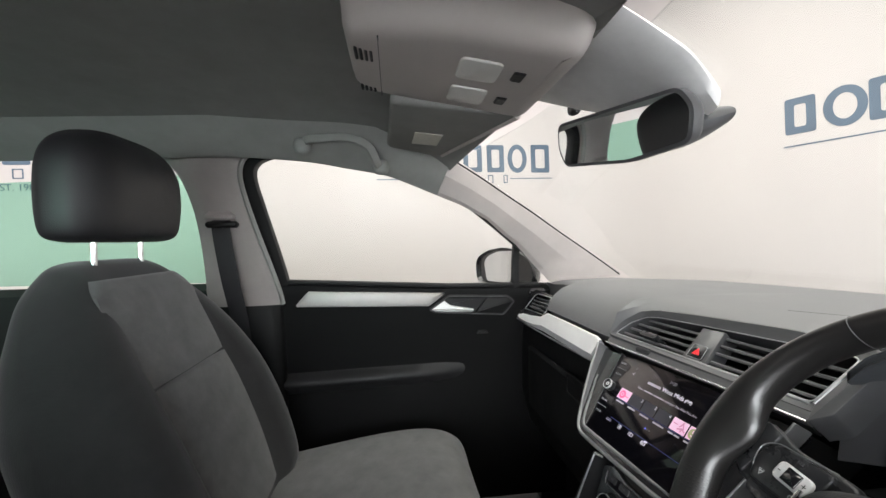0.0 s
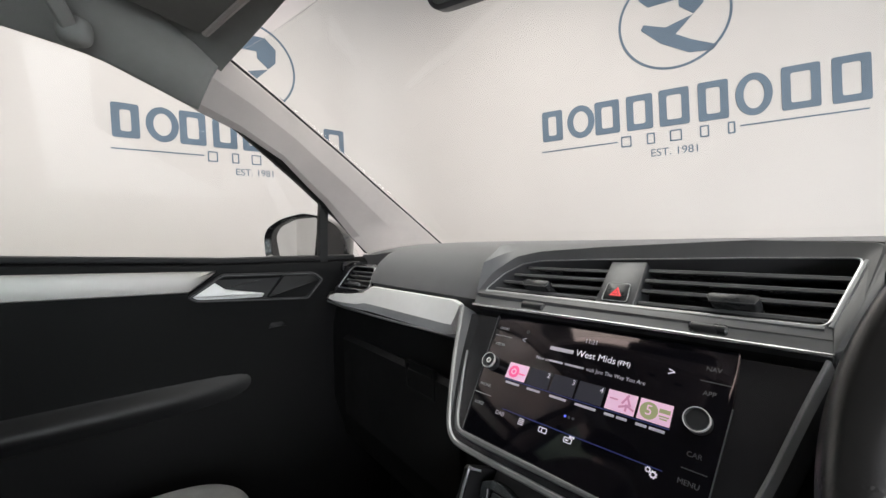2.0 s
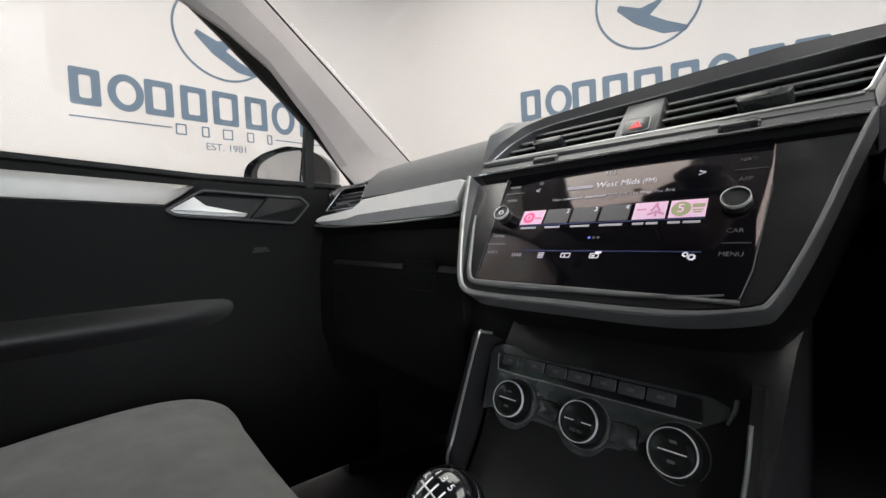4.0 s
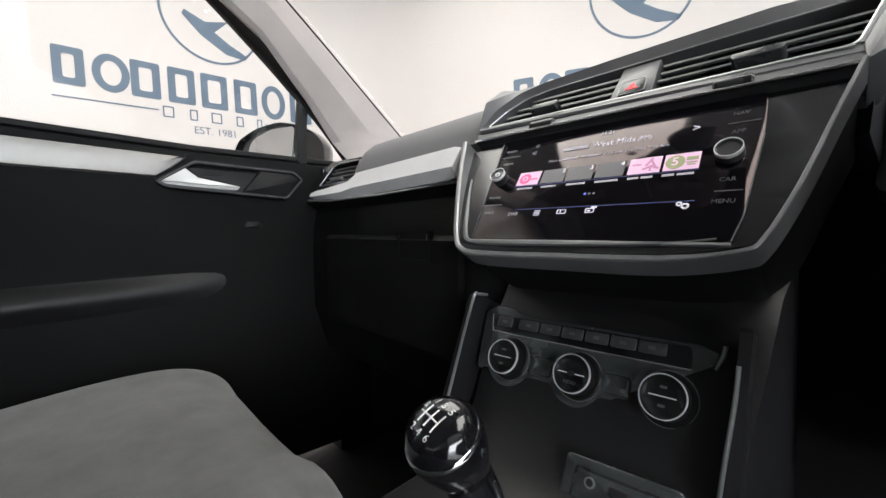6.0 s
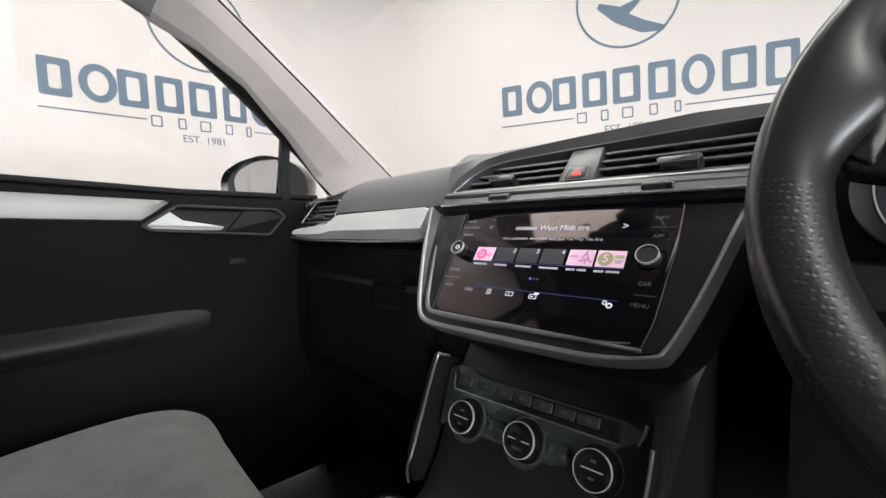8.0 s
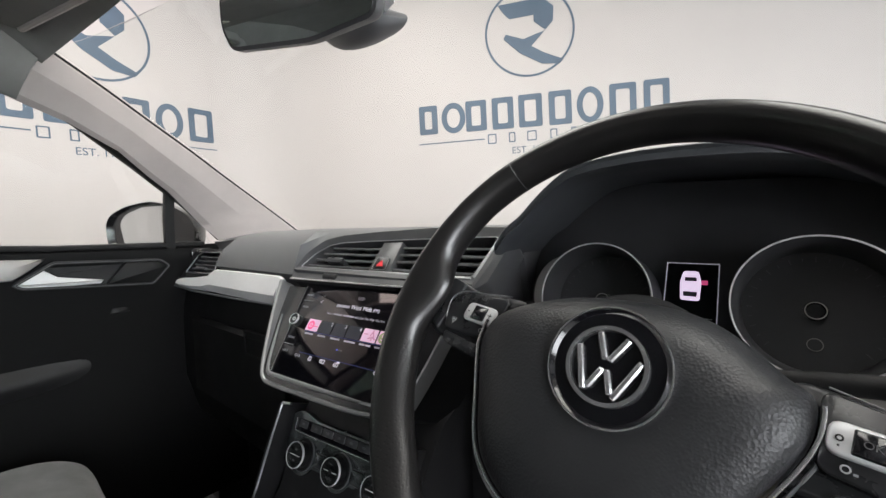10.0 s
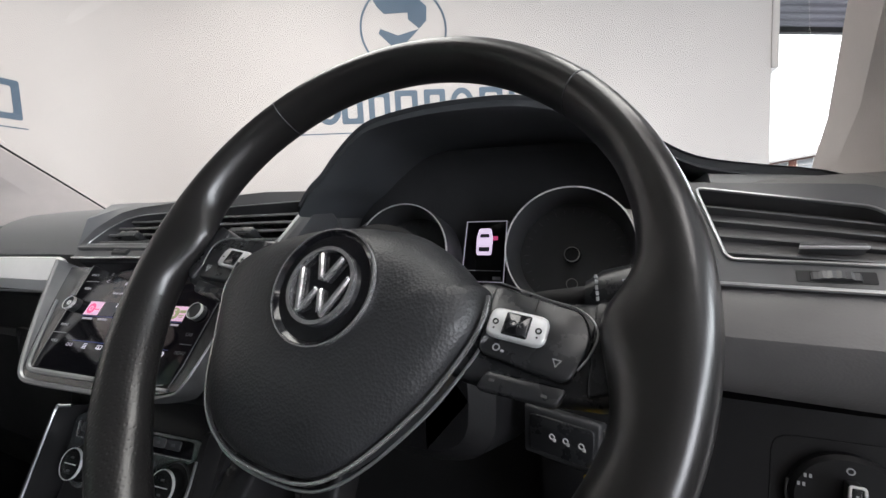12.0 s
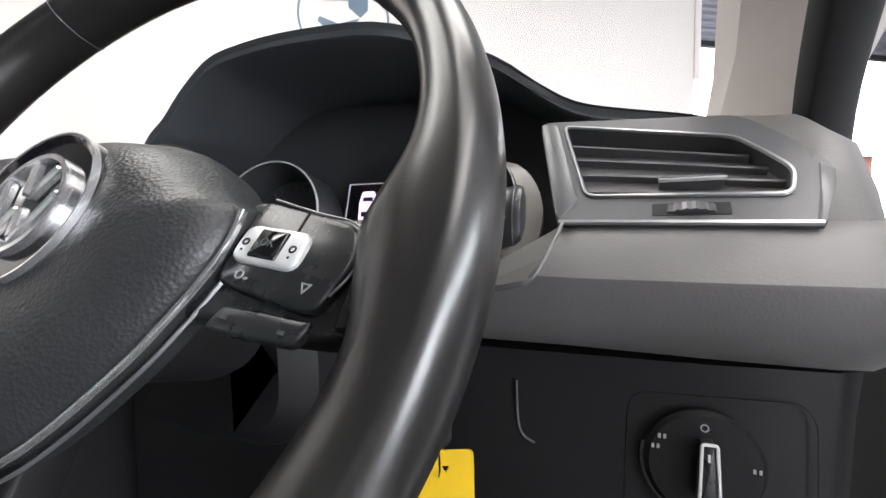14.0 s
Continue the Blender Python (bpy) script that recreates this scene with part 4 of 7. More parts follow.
wide = [0.0062 if x < 0.06 else (0.0062 - 0.0032 * min(1.0, (x - 0.06) / 0.06)) for x, y in RIM]
band(bm, lift(PANEL, RIM), wide, PN, -0.026, 0.0012)
part("rim", bm, M_RIM, fascia, "pale silver rim")
bm = B()
low = [p for p in inset(RIM, 0.0118) if p[1] < 0.02 and p[0] < 0.112]
band(bm, lift(GL, low), [0.0055 * min(1.0, 0.35 + i / 6, 0.25 + (len(low) - 1 - i) / 8) for i in range(len(low))], GL.to_3x3() @ Vector((0, 0, 1)), -0.004, 0.0012)
part("inner_bevel", bm, M_SILDARK, fascia, "grey inner bevel beside the screen")

VIN = [(-0.1785, -0.0155), (-0.1603, 0.0136), (-0.1353, 0.0324), (-0.1059, 0.0387), (-0.035, 0.0425), (0.1117, 0.0485), (0.1885, 0.0505), (0.1715, -0.0165)]
VOUT = [(-0.1885, -0.0235, 0.004), (-0.1715, 0.0125, 0.008), (-0.1475, 0.0385, 0.008), (-0.113, 0.0480, 0.008), (-0.0292, 0.0557, 0.008), (0.1106, 0.0640, 0.008), (0.199, 0.0645, 0.003), (0.183, -0.0265, 0.0)]
vin, vout = rpoly(VIN, 0.007), rpoly([p[:2] for p in VOUT], 0.007)
zout = [VOUT[i // 5][2] for i in range(len(vout))]
bm = B()
vs = [[bm.verts.new(VENT @ Vector(p)) for p in ring] for ring in (
    [(x, y, -0.06) for x, y in vin], [(x, y, 0.0) for x, y in vin], [(x, y, z) for (x, y), z in zip(vout, zout)],
    [(x, y, z - 0.0025) for (x, y), z in zip(inset(vout, -0.0025), zout)], [(x, y, -0.05) for x, y in inset(vout, -0.0025)])]
for ra, rb in zip(vs, vs[1:]):
    for i in range(len(vin)):
        j = (i + 1) % len(vin)
        bm.faces.new((ra[i], ra[j], rb[j], rb[i]))
part("vent_surround", bm, M_SURR, fascia, "satin black sloping surround")
bm = B()
prism(bm, inset(vin, -0.003), -0.07, -0.045, 0, VENT)
part("vent_cavity", bm, M_DARK, fascia)
bm = B()
tube(bm, lift(VENT, vin, 0.0008), 0.0009, 8, True, VENT.to_3x3() @ Vector((0, 0, 1)))
part("vent_outline", bm, M_RIMSIL, fascia, "thin chrome outline")
bm = B()
band(bm, lift(VENT, [(-0.176, -0.0163), (-0.05, -0.0165), (0.06, -0.0170), (0.170, -0.0178)], 0.0), [0.0022, 0.0026, 0.003, 0.0034], VENT.to_3x3() @ Vector((0, 0, 1)), -0.004, 0.0016)
part("vent_lower_edge", bm, M_RIMSIL, fascia, "bright lower edge of the vents")
bm = B()
band(bm, lift(VENT, [(0.1735, -0.0165), (0.182, 0.018), (0.1900, 0.0485)], 0.0), [0.0034, 0.004, 0.003], VENT.to_3x3() @ Vector((0, 0, 1)), -0.004, 0.0016)
part("vent_end_edge", bm, M_RIMSIL, fascia, "bright end edge of the vents")
# strip between vents and screen, with its chrome edge
bm = B()
prism(bm, [(-0.187, -0.0392), (0.1755, -0.0392), (0.1845, -0.0262), (0.1725, -0.0160), (-0.1785, -0.0150), (-0.1890, -0.0235)], -0.012, -0.0006, 0.0, VENT)
part("shelf", bm, M_SATIN, fascia, "satin grey strip under the vents")
bm = B()
a, b, c, d = lift(VENT, [(-0.187, -0.0392, -0.001), (0.1755, -0.0392, -0.001), (0.1755, -0.0392, -0.03), (-0.187, -0.0392, -0.03)])
up = VENT.to_3x3() @ Vector((0, 0.002, 0))
loft(bm, [[a, d, d + up, a + up], [b, c, c + up, b + up]])
part("shelf_underside", bm, M_DARK, fascia)
bm = B()
tube(bm, smooth_path(lift(VENT, [(-0.1875, -0.0396, 0.0), (-0.06, -0.0393, 0.0004), (0.06, -0.0390, 0.0004), (0.1762, -0.0394, 0.0)])), 0.0016)
part("lower_line", bm, M_CHROMELINE, fascia, "bright chrome line")
for x, w in ((-0.091, 0.033), (0.096, 0.030)):
    bm = B()
    lathe(bm, [(0.0045, -w / 2), (0.0062, -w / 2 + 0.002), (0.0062, w / 2 - 0.002), (0.0045, w / 2)], 20, at2(VENT, x, -0.0295, -0.0032) @ pose(0, 0, 0, 0, 90, 0))
    part("thumb_wheel", bm, M_SPOKE, fascia, "black thumb wheel")
# pale end piece towards the instruments
bm = B()
prism(bm, rpoly([(0.1765, -0.0385), (0.1945, -0.022), (0.2105, 0.050), (0.2000, 0.056), (0.1925, 0.050), (0.1745, -0.018)], 0.003), -0.04, 0.0012, 0.001, VENT)
part("end_piece", bm, M_SATIN, fascia, "pale satin end piece of the vents")


def vent_row(rows, tab):
    """One centre vent: four slats with front faces paled as if sunlit, each from x0 to x1 at its height, and the
    adjusting tab.
    """
    t = thing("air_vent", "black slatted centre air vent", "air vent", "dashboard air vents")
    for y, x0, x1 in rows:
        bm = B()
        pts = [(-0.002, 0.0026), (-0.026, 0.012), (-0.026, 0.0095), (-0.002, -0.0020)]
        loft(bm, [lift(VENT, [(x, y + b, a - 0.005) for a, b in pts]) for x in (x0, x1)])
        sl = part("slat", bm, M_SPOKE, t)
        # paler strip paints the sunlight caught along the slat's front
        bm = B()
        loft(bm, [lift(VENT, [(x, y + b, a - 0.005) for a, b in ((0.0, -0.0020), (0.0006, 0.0006), (-0.001, 0.0026), (-0.0024, 0.0026), (-0.0024, -0.0020))]) for x in (x0, x1)])
        part("slat_edge", bm, M_SATIN, sl)
    bm = B()
    prism(bm, rpoly([(tab - 0.020, 0.001), (tab - 0.017, -0.0055), (tab + 0.017, -0.0055), (tab + 0.020, 0.001), (tab + 0.018, 0.0045), (tab - 0.018, 0.0045)], 0.002), -0.02, 0.0065, 0.0015, VENT)
    tb = part("tab", bm, M_SPOKE, t, "black adjusting tab")
    bm = B()
    band(bm, lift(VENT, [(tab - 0.0195, 0.0), (tab - 0.0165, -0.0050), (tab + 0.0165, -0.0050), (tab + 0.0195, 0.0)], 0.0060), [0.0008] * 4, VENT.to_3x3() @ Vector((0, 0, 1)), -0.001, 0.0008)
    part("tab_edge", bm, M_SATIN, tb)
    return t


vent_row([(y, -0.173 + max(0.0, y + 0.0155) * 0.63 + max(0.0, y - 0.0136) * 0.72, -0.0165) for y in (0.0310, 0.0185, 0.0058, -0.0072)], -0.098)
vent_row([(y, 0.0275, 0.1700 + (y + 0.0165) * 0.254) for y in (0.0345, 0.0210, 0.0079, -0.0074)], 0.110)

hazard = thing("hazard_switch", "grey tile with a red triangle warning switch", "switch")
bm = B()
prism(bm, [(-0.0158, -0.0152), (0.0262, -0.0157), (0.0247, 0.0420), (-0.0142, 0.0412)], -0.03, -0.0004, 0.001, VENT)
part("tile", bm, M_SATIN, hazard)
bm = B()
bp = rpoly([(-0.0078, -0.0125), (0.0195, -0.0125), (0.0175, 0.0102), (-0.0070, 0.0102)], 0.003)
prism(bm, bp, -0.002, 0.0022, 0.001, VENT)
button = part("button", bm, M_SPOKE, hazard, "black push button")
bm = B()
tri_o = [(0.006 + 0.0075 * math.cos(a), -0.003 + 0.0075 * math.sin(a)) for a in (1.5708, 3.665, 5.7596)]
tri_i = [(0.006 + 0.0040 * math.cos(a), -0.003 + 0.0040 * math.sin(a)) for a in (1.5708, 3.665, 5.7596)]
ringprism(bm, tri_o, tri_i, 0.0018, 0.0030, VENT)
prism(bm, [(0.006 + 0.0026 * math.cos(a), -0.003 + 0.0026 * math.sin(a)) for a in (1.5708, 3.665, 5.7596)], 0.0018, 0.0030, 0, VENT)
part("triangle", bm, M_RED, button, "red triangle")
bm = B()
tube(bm, lift(VENT, bp, 0.0018), 0.0005, 6, True, VENT.to_3x3() @ Vector((0, 0, 1)))
part("button_edge", bm, M_PALE, button)

# ---- infotainment unit ----
unit = thing("infotainment_screen", "black glass radio screen, lit, with two round knobs", "car screen")
bm = B()
prism(bm, rpoly(GLASS_OUT, 0.005), -0.01, 0.0, 0.0006, GL)
part("glass", bm, M_SCREEN, unit)
bm = B()
band(bm, lift(GL, [(-0.1165, -0.0843), (0.0, -0.0850), (0.1185, -0.0858)], 0.0), [0.0030, 0.0034, 0.0030], GL.to_3x3() @ Vector((0, 0, 1)), -0.003, 0.0012)
part("lower_edge", bm, M_RIMSIL, unit, "chrome lower edge")
bm = B()
tube(bm, lift(GL, [(-0.1345, 0.062, 0.0004), (-0.1168, -0.081, 0.0004)]), 0.0005, 6)
part("side_edge", bm, M_SATIN, unit, "thin grey edge of the glass")
bm = B()
tube(bm, lift(GL, [(0.1286, 0.017, 0.0004), (0.1235, -0.060, 0.0004), (0.1185, -0.083, 0.0004)]), 0.0005, 6)
part("side_edge", bm, M_SATIN, unit, "thin grey edge of the glass")


def knob(x, r, tall, plain):
    bm = B()
    m = at2(GL, x, 0.0, 0.0)
    lathe(bm, [(r, 0.0), (r, tall - 0.002), (r * 0.95, tall), (r * 0.86, tall - 0.0005), (r * 0.80, tall - 0.0015)], 36, m)
    k = part("knob", bm, M_SPOKE, unit, "round black knob")
    bm = B()
    ringprism(bm, circle(r * 1.0, 40), circle(r * 0.94, 40), tall - 0.003, tall + 0.0005, m)
    part("ring", bm, M_TRIM, k, "bright ring")
    if not plain:
        bm = B()
        ringprism(bm, circle(r * 0.34, 24), circle(r * 0.22, 24), tall - 0.002, tall - 0.0002, m)
        part("power_mark", bm, M_WHITE, k)
    return k


knob(-0.1120, 0.0090, 0.0110, False)
knob(0.1085, 0.0098, 0.0085, True)
G = 0.0004
for x, y, text in ((-0.1165, 0.0461, "RADIO"), (-0.1133, 0.0252, "MEDIA"), (-0.1101, -0.0264, "PHONE"), (-0.1088, -0.0478, "VOICE"), (0.1112, 0.0456, "NAV"), (0.1114, 0.0246, "APP"), (0.1098, -0.0258, "CAR"), (0.1095, -0.0470, "MENU")):
    words("button_text", text, 0.0048 if x < 0 else 0.0056, at2(GL, x, y, G), M_PALE if x < 0 else M_SATIN, unit, depth=0.0001)
for x, y, w in ((-0.113, 0.0362, 0.025), (-0.1085, -0.0369, 0.025), (0.114, 0.0347, 0.022), (0.1115, -0.037, 0.018)):
    bm = B()
    box(bm, (x, y, G), (w, 0.0007, 0.0003), 0, GL)
    part("button_line", bm, M_SATIN if x > 0 else M_PALE, unit)
words("clock_text", "11:21", 0.0066, at2(GL, -0.0003, 0.0497, G), M_UIBAR, unit, depth=0.0001)


def bars(y, x0, widths, h, mat, gap=0.0022):
    x = x0
    for w in widths:
        bm = B()
        box(bm, (x + w / 2, y, G), (w, h, 0.0003), 0, GL)
        part("text_bar", bm, mat, unit)
        x += w + gap


bars(0.0345, -0.0447, (0.0285,), 0.0042, M_UIBAR)
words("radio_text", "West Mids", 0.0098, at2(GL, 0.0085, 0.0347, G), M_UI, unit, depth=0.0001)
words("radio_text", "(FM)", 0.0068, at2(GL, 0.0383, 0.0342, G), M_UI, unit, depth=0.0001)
words("radio_text", "Now on", 0.0052, at2(GL, -0.0578, 0.0203, G), M_UIBAR, unit, centred=False, depth=0.0001)
bars(0.0203, -0.0405, (0.0165, 0.0215), 0.0021, M_UIBAR, 0.003)
words("radio_text", "with Just The Way You Are", 0.0052, at2(GL, 0.0030, 0.0203, G), M_UIBAR, unit, centred=False, depth=0.0001)
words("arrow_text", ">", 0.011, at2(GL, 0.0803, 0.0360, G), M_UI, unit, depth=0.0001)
words("arrow_text", "<", 0.011, at2(GL, -0.0821, 0.0365, G), M_UIBAR, unit, depth=0.0001)
bm = B()
ringprism(bm, circle(0.0022, 16, -0.081, 0.0475), circle(0.0012, 16, -0.081, 0.0475), G, G + 0.0003, GL)
part("symbol", bm, M_SATIN, unit)
for i, x in enumerate((-0.0745, -0.0447, -0.0150, 0.0148, 0.0455, 0.0750)):
    lit = i in (0, 4, 5)
    bm = B()
    box(bm, (x, -0.0020, G), (0.027, 0.0185, 0.0003), 0, GL)
    tile = part("preset_tile", bm, M_UIPINK if lit else M_UIDARK, unit, "pink station tile" if lit else "")
    bars(-0.0160, x - (0.010, 0.010, 0.011, 0.0115, 0.012, 0.013)[i], ((0.019,), (0.017,), (0.0195,), (0.0215,), (0.0095, 0.0095), (0.0095, 0.0125))[i], 0.0024, M_UIBAR, 0.002)
    if i in (1, 2, 3):
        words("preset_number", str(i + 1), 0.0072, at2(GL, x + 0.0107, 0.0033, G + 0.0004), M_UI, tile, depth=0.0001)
    if i == 0:
        bm = B()
        prism(bm, circle(0.0070, 24, x - 0.004, -0.0025), G, G + 0.0005, 0, GL)
        part("shape", bm, M_UIROSE, tile)
        bm = B()
        ringprism(bm, circle(0.0034, 20, x - 0.004, -0.0025), circle(0.0022, 20, x - 0.004, -0.0025), G, G + 0.0008, GL)
        part("shape", bm, M_UIPINK, tile)
        bm = B()
        box(bm, (x + 0.0075, -0.0035, G + 0.0003), (0.008, 0.0014, 0.0004), 0, GL)
        part("shape", bm, M_UIROSE, tile)
    if i == 4:
        for k, (dx, dy, ang, ln) in enumerate(((0.0035, 0.0015, 62, 0.010), (0.0065, 0.0005, 118, 0.010), (0.0030, -0.0050, 20, 0.009), (0.0085, -0.0050, -24, 0.009), (0.0055, -0.0060, 90, 0.006))):
            bm = B()
            box(bm, (0, 0, 0), (ln, 0.0019, 0.0004), 0, at2(GL, x + dx, dy, G + 0.0003) @ pose(0, 0, 0, 0, 0, ang))
            part("shape", bm, M_UIMAUVE, tile)
        bm = B()
        box(bm, (x - 0.007, -0.0005, G + 0.0003), (0.008, 0.0014, 0.0004), 0, GL)
        part("shape", bm, M_UIMAUVE, tile)
    if i == 5:
        bm = B()
        prism(bm, circle(0.0075, 28, x - 0.0048, -0.0022), G, G + 0.0005, 0, GL)
        part("shape", bm, M_UIGREEN, tile)
        words("preset_number", "5", 0.0125, at2(GL, x - 0.0048, -0.0022, G + 0.0007), M_UIPINK, tile, depth=0.0001)
        for dy, w, h in ((0.0005, 0.0088, 0.0034), (-0.0040, 0.0080, 0.0010), (-0.0062, 0.0060, 0.0010)):
            bm = B()
            box(bm, (x + 0.0078, dy, G + 0.0003), (w, h, 0.0004), 0, GL)
            part("shape", bm, M_UIGREEN, tile)
for y, x0, x1 in ((-0.0126, -0.088, 0.089), (-0.0452, -0.0752, 0.0908)):
    bm = B()
    box(bm, ((x0 + x1) / 2, y, G), (x1 - x0, 0.0009, 0.0003), 0, GL)
    part("rule", bm, M_UIBLUE, unit)
for k, mat in enumerate((M_UIBLUELIT, M_SATIN, M_SATIN)):
    bm = B()
    prism(bm, circle(0.0013, 10, -0.0021 + 0.0043 * k, -0.0302), G, G + 0.0003, 0, GL)
    part("page_dot", bm, mat, unit)
words("button_text", "DAB", 0.0060, at2(GL, -0.0759, -0.0507, G), M_UIBAR, unit, depth=0.0001)
for k in range(4):
    bm = B()
    box(bm, (-0.0469, -0.0533 + 0.0018 * k, G), (0.0065, 0.0008, 0.0003), 0, GL)
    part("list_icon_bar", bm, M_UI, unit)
for x, w in ((-0.020, 0.0095), (0.0081, 0.0085)):
    bm = B()
    ringprism(bm, rpoly([(x - w / 2, -0.0530), (x + w / 2, -0.0530), (x + w / 2, -0.0478), (x - w / 2, -0.0478)], 0.001), rpoly([(x - w / 2 + 0.0008, -0.0522), (x + w / 2 - 0.0008, -0.0522), (x + w / 2 - 0.0008, -0.0486), (x - w / 2 + 0.0008, -0.0486)], 0.0006), G, G + 0.0003, GL)
    if x > 0:
        box(bm, (x + 0.003, -0.0466, G), (0.0055, 0.0020, 0.0003), 0, GL)
        box(bm, (x - 0.001, -0.0505, G), (0.0030, 0.0014, 0.0003), 0, GL)
    else:
        box(bm, (x - 0.001, -0.0504, G), (0.0009, 0.0045, 0.0003), 0, GL)
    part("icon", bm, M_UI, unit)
for x, y, r in ((0.0805, -0.0478, 0.0026), (0.0850, -0.0502, 0.0033)):
    bm = B()
    teeth = [(x + (r if k % 2 else r * 0.78) * math.cos(0.3927 * k), y + (r if k % 2 else r * 0.78) * math.sin(0.3927 * k)) for k in range(16)]
    ringprism(bm, teeth, circle(r * 0.42, 16, x, y), G, G + 0.0003, GL)
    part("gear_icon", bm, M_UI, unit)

# ---- climate panel and console ----
console = thing("centre_console", "black centre console with thin silver edges", "console")
bm = B()
rings = []
for y, z in ((0.905, 0.955), (0.845, 0.925), (0.812, 0.878), (0.787, 0.832), (0.762, 0.785), (0.735, 0.752), (0.69, 0.735), (0.62, 0.728), (0.45, 0.72), (0.10, 0.72), (-0.2, 0.74)):
    hw = 0.136 - 0.012 * min(1.0, max(0.0, (0.9 - z) / 0.15))
    rings.append([(-hw, y, z - 0.006), (-hw + 0.012, y, z), (hw - 0.012, y + 0.009, z), (hw, y + 0.009, z - 0.006), (hw + 0.004, y + 0.009, 0.40), (-hw - 0.004, y, 0.40)])
loft(bm, rings)
part("body", bm, M_CONSOLE, console)
for s in (-1, 1):
    bm = B()
    side = [(0.060, 0.020), (0.056, 0.024), (0.0, 0.0245), (-0.061, 0.025), (-0.080, 0.022), (-0.095, 0.010), (-0.095, -0.03), (0.060, -0.03)]
    loft(bm, [lift(CLIM, [(x, y, z) for y, z in side]) for x in ((-0.149, -0.1385) if s < 0 else (0.120, 0.128))])
    part("side_wall", bm, M_CONSOLE, console, "raised side edge of the console")
    bm = B()
    path = [(-0.127, 0.0605, 0.018), (-0.136, 0.0590, 0.024), (-0.1405, 0.0555, 0.0255), (-0.1412, 0.0094, 0.0258), (-0.1400, -0.061, 0.0262), (-0.1440, -0.082, 0.0230), (-0.148, -0.100, 0.010)] if s < 0 else [(0.1215, 0.030, 0.0255), (0.1210, 0.0, 0.0258), (0.1180, -0.05, 0.0262), (0.1150, -0.10, 0.016)]
    tube(bm, smooth_path(lift(CLIM, path)), 0.0017)
    # right strip in darker silver, that side's shade put into its colour
    part("edge_strip", bm, M_RIMSIL if s < 0 else M_SILDARK, console, "thin silver edge strip")
bm = B()
band(bm, lift(CLIM, [(0.1085, 0.047, 0.0), (0.1075, 0.038, 0.0), (0.1035, 0.027, 0.0)]), [0.0032, 0.0036, 0.002], CLIM.to_3x3() @ Vector((0, 0, 1)), -0.02, 0.003)
part("corner_strip", bm, M_RIMSIL, console, "short silver corner strip")
bm = B()
SOCK = at2(CLIM, 0, 0, 0.012)
prism(bm, rpoly([(0.000, -0.118), (0.098, -0.118), (0.096, -0.068), (0.001, -0.070)], 0.006), -0.04, 0.004, 0.002, SOCK)
tray = part("socket_panel", bm, M_PLATE, console, "dark panel with sockets")
bm = B()
ringprism(bm, rpoly([(0.010, -0.112), (0.090, -0.112), (0.088, -0.077), (0.012, -0.078)], 0.004), rpoly([(0.012, -0.110), (0.088, -0.110), (0.086, -0.079), (0.014, -0.080)], 0.003), 0.003, 0.0046, SOCK)
part("recess_edge", bm, M_SPOKE, tray)
bm = B()
ringprism(bm, circle(0.0046, 24, 0.026, -0.088), circle(0.0032, 24, 0.026, -0.088), 0.003, 0.0055, SOCK)
part("socket_ring", bm, M_RIMSIL, tray)
bm = B()
prism(bm, circle(0.0034, 20, 0.026, -0.088), 0.003, 0.0048, 0, SOCK)
part("socket_hole", bm, M_DARK, tray)
bm = B()
box(bm, (0.050, -0.088, 0.0045), (0.016, 0.007, 0.002), 0.001, SOCK)
part("usb_port", bm, M_DARK, tray)

climate = thing("climate_panel", "dark climate control panel with three chrome-ringed dials", "climate control")
DIALS = [(-0.087, -0.0042), (-0.0075, -0.0042), (0.072, -0.0042)]
lower = []
for cx, cy in DIALS:
    for k in range(9):
        a = radians(205 + 130 * k / 8)
        lower.append((cx - 0.003 + 0.0275 * math.cos(a), cy - 0.003 + 0.0275 * math.sin(a)))
outline = [(-0.1365, 0.046), (-0.131, -0.0235)] + lower + [(0.104, -0.016), (0.106, 0.040), (0.090, 0.046), (-0.070, 0.0460), (-0.088, 0.0485), (-0.100, 0.0525), (-0.120, 0.0530)]
bm = B()
prism(bm, rpoly(outline, 0.003, 2), -0.012, 0.0, 0.001, CLIM)
part("plate", bm, M_PLATE, climate)
bm = B()
row = rpoly([(-0.1240, 0.0430), (-0.1195, 0.0235), (0.087, 0.0235), (0.085, 0.0425), (-0.082, 0.0425)], 0.004)
prism(bm, row, -0.008, 0.0006, 0, CLIM)
part("row_recess", bm, M_GLOSS, climate, "gloss black recess of the button row")
bm = B()
tube(bm, smooth_path(lift(CLIM, [(-0.1242, 0.0415, 0.0010), (-0.1222, 0.0330, 0.0012), (-0.1200, 0.0252, 0.0012), (-0.1120, 0.0229, 0.0012), (-0.04, 0.0226, 0.0012), (0.03, 0.0226, 0.0012), (0.0868, 0.0230, 0.0010)])), 0.0010, 6)
part("row_outline", bm, M_CHROMELINE, climate, "thin silver line under the buttons")
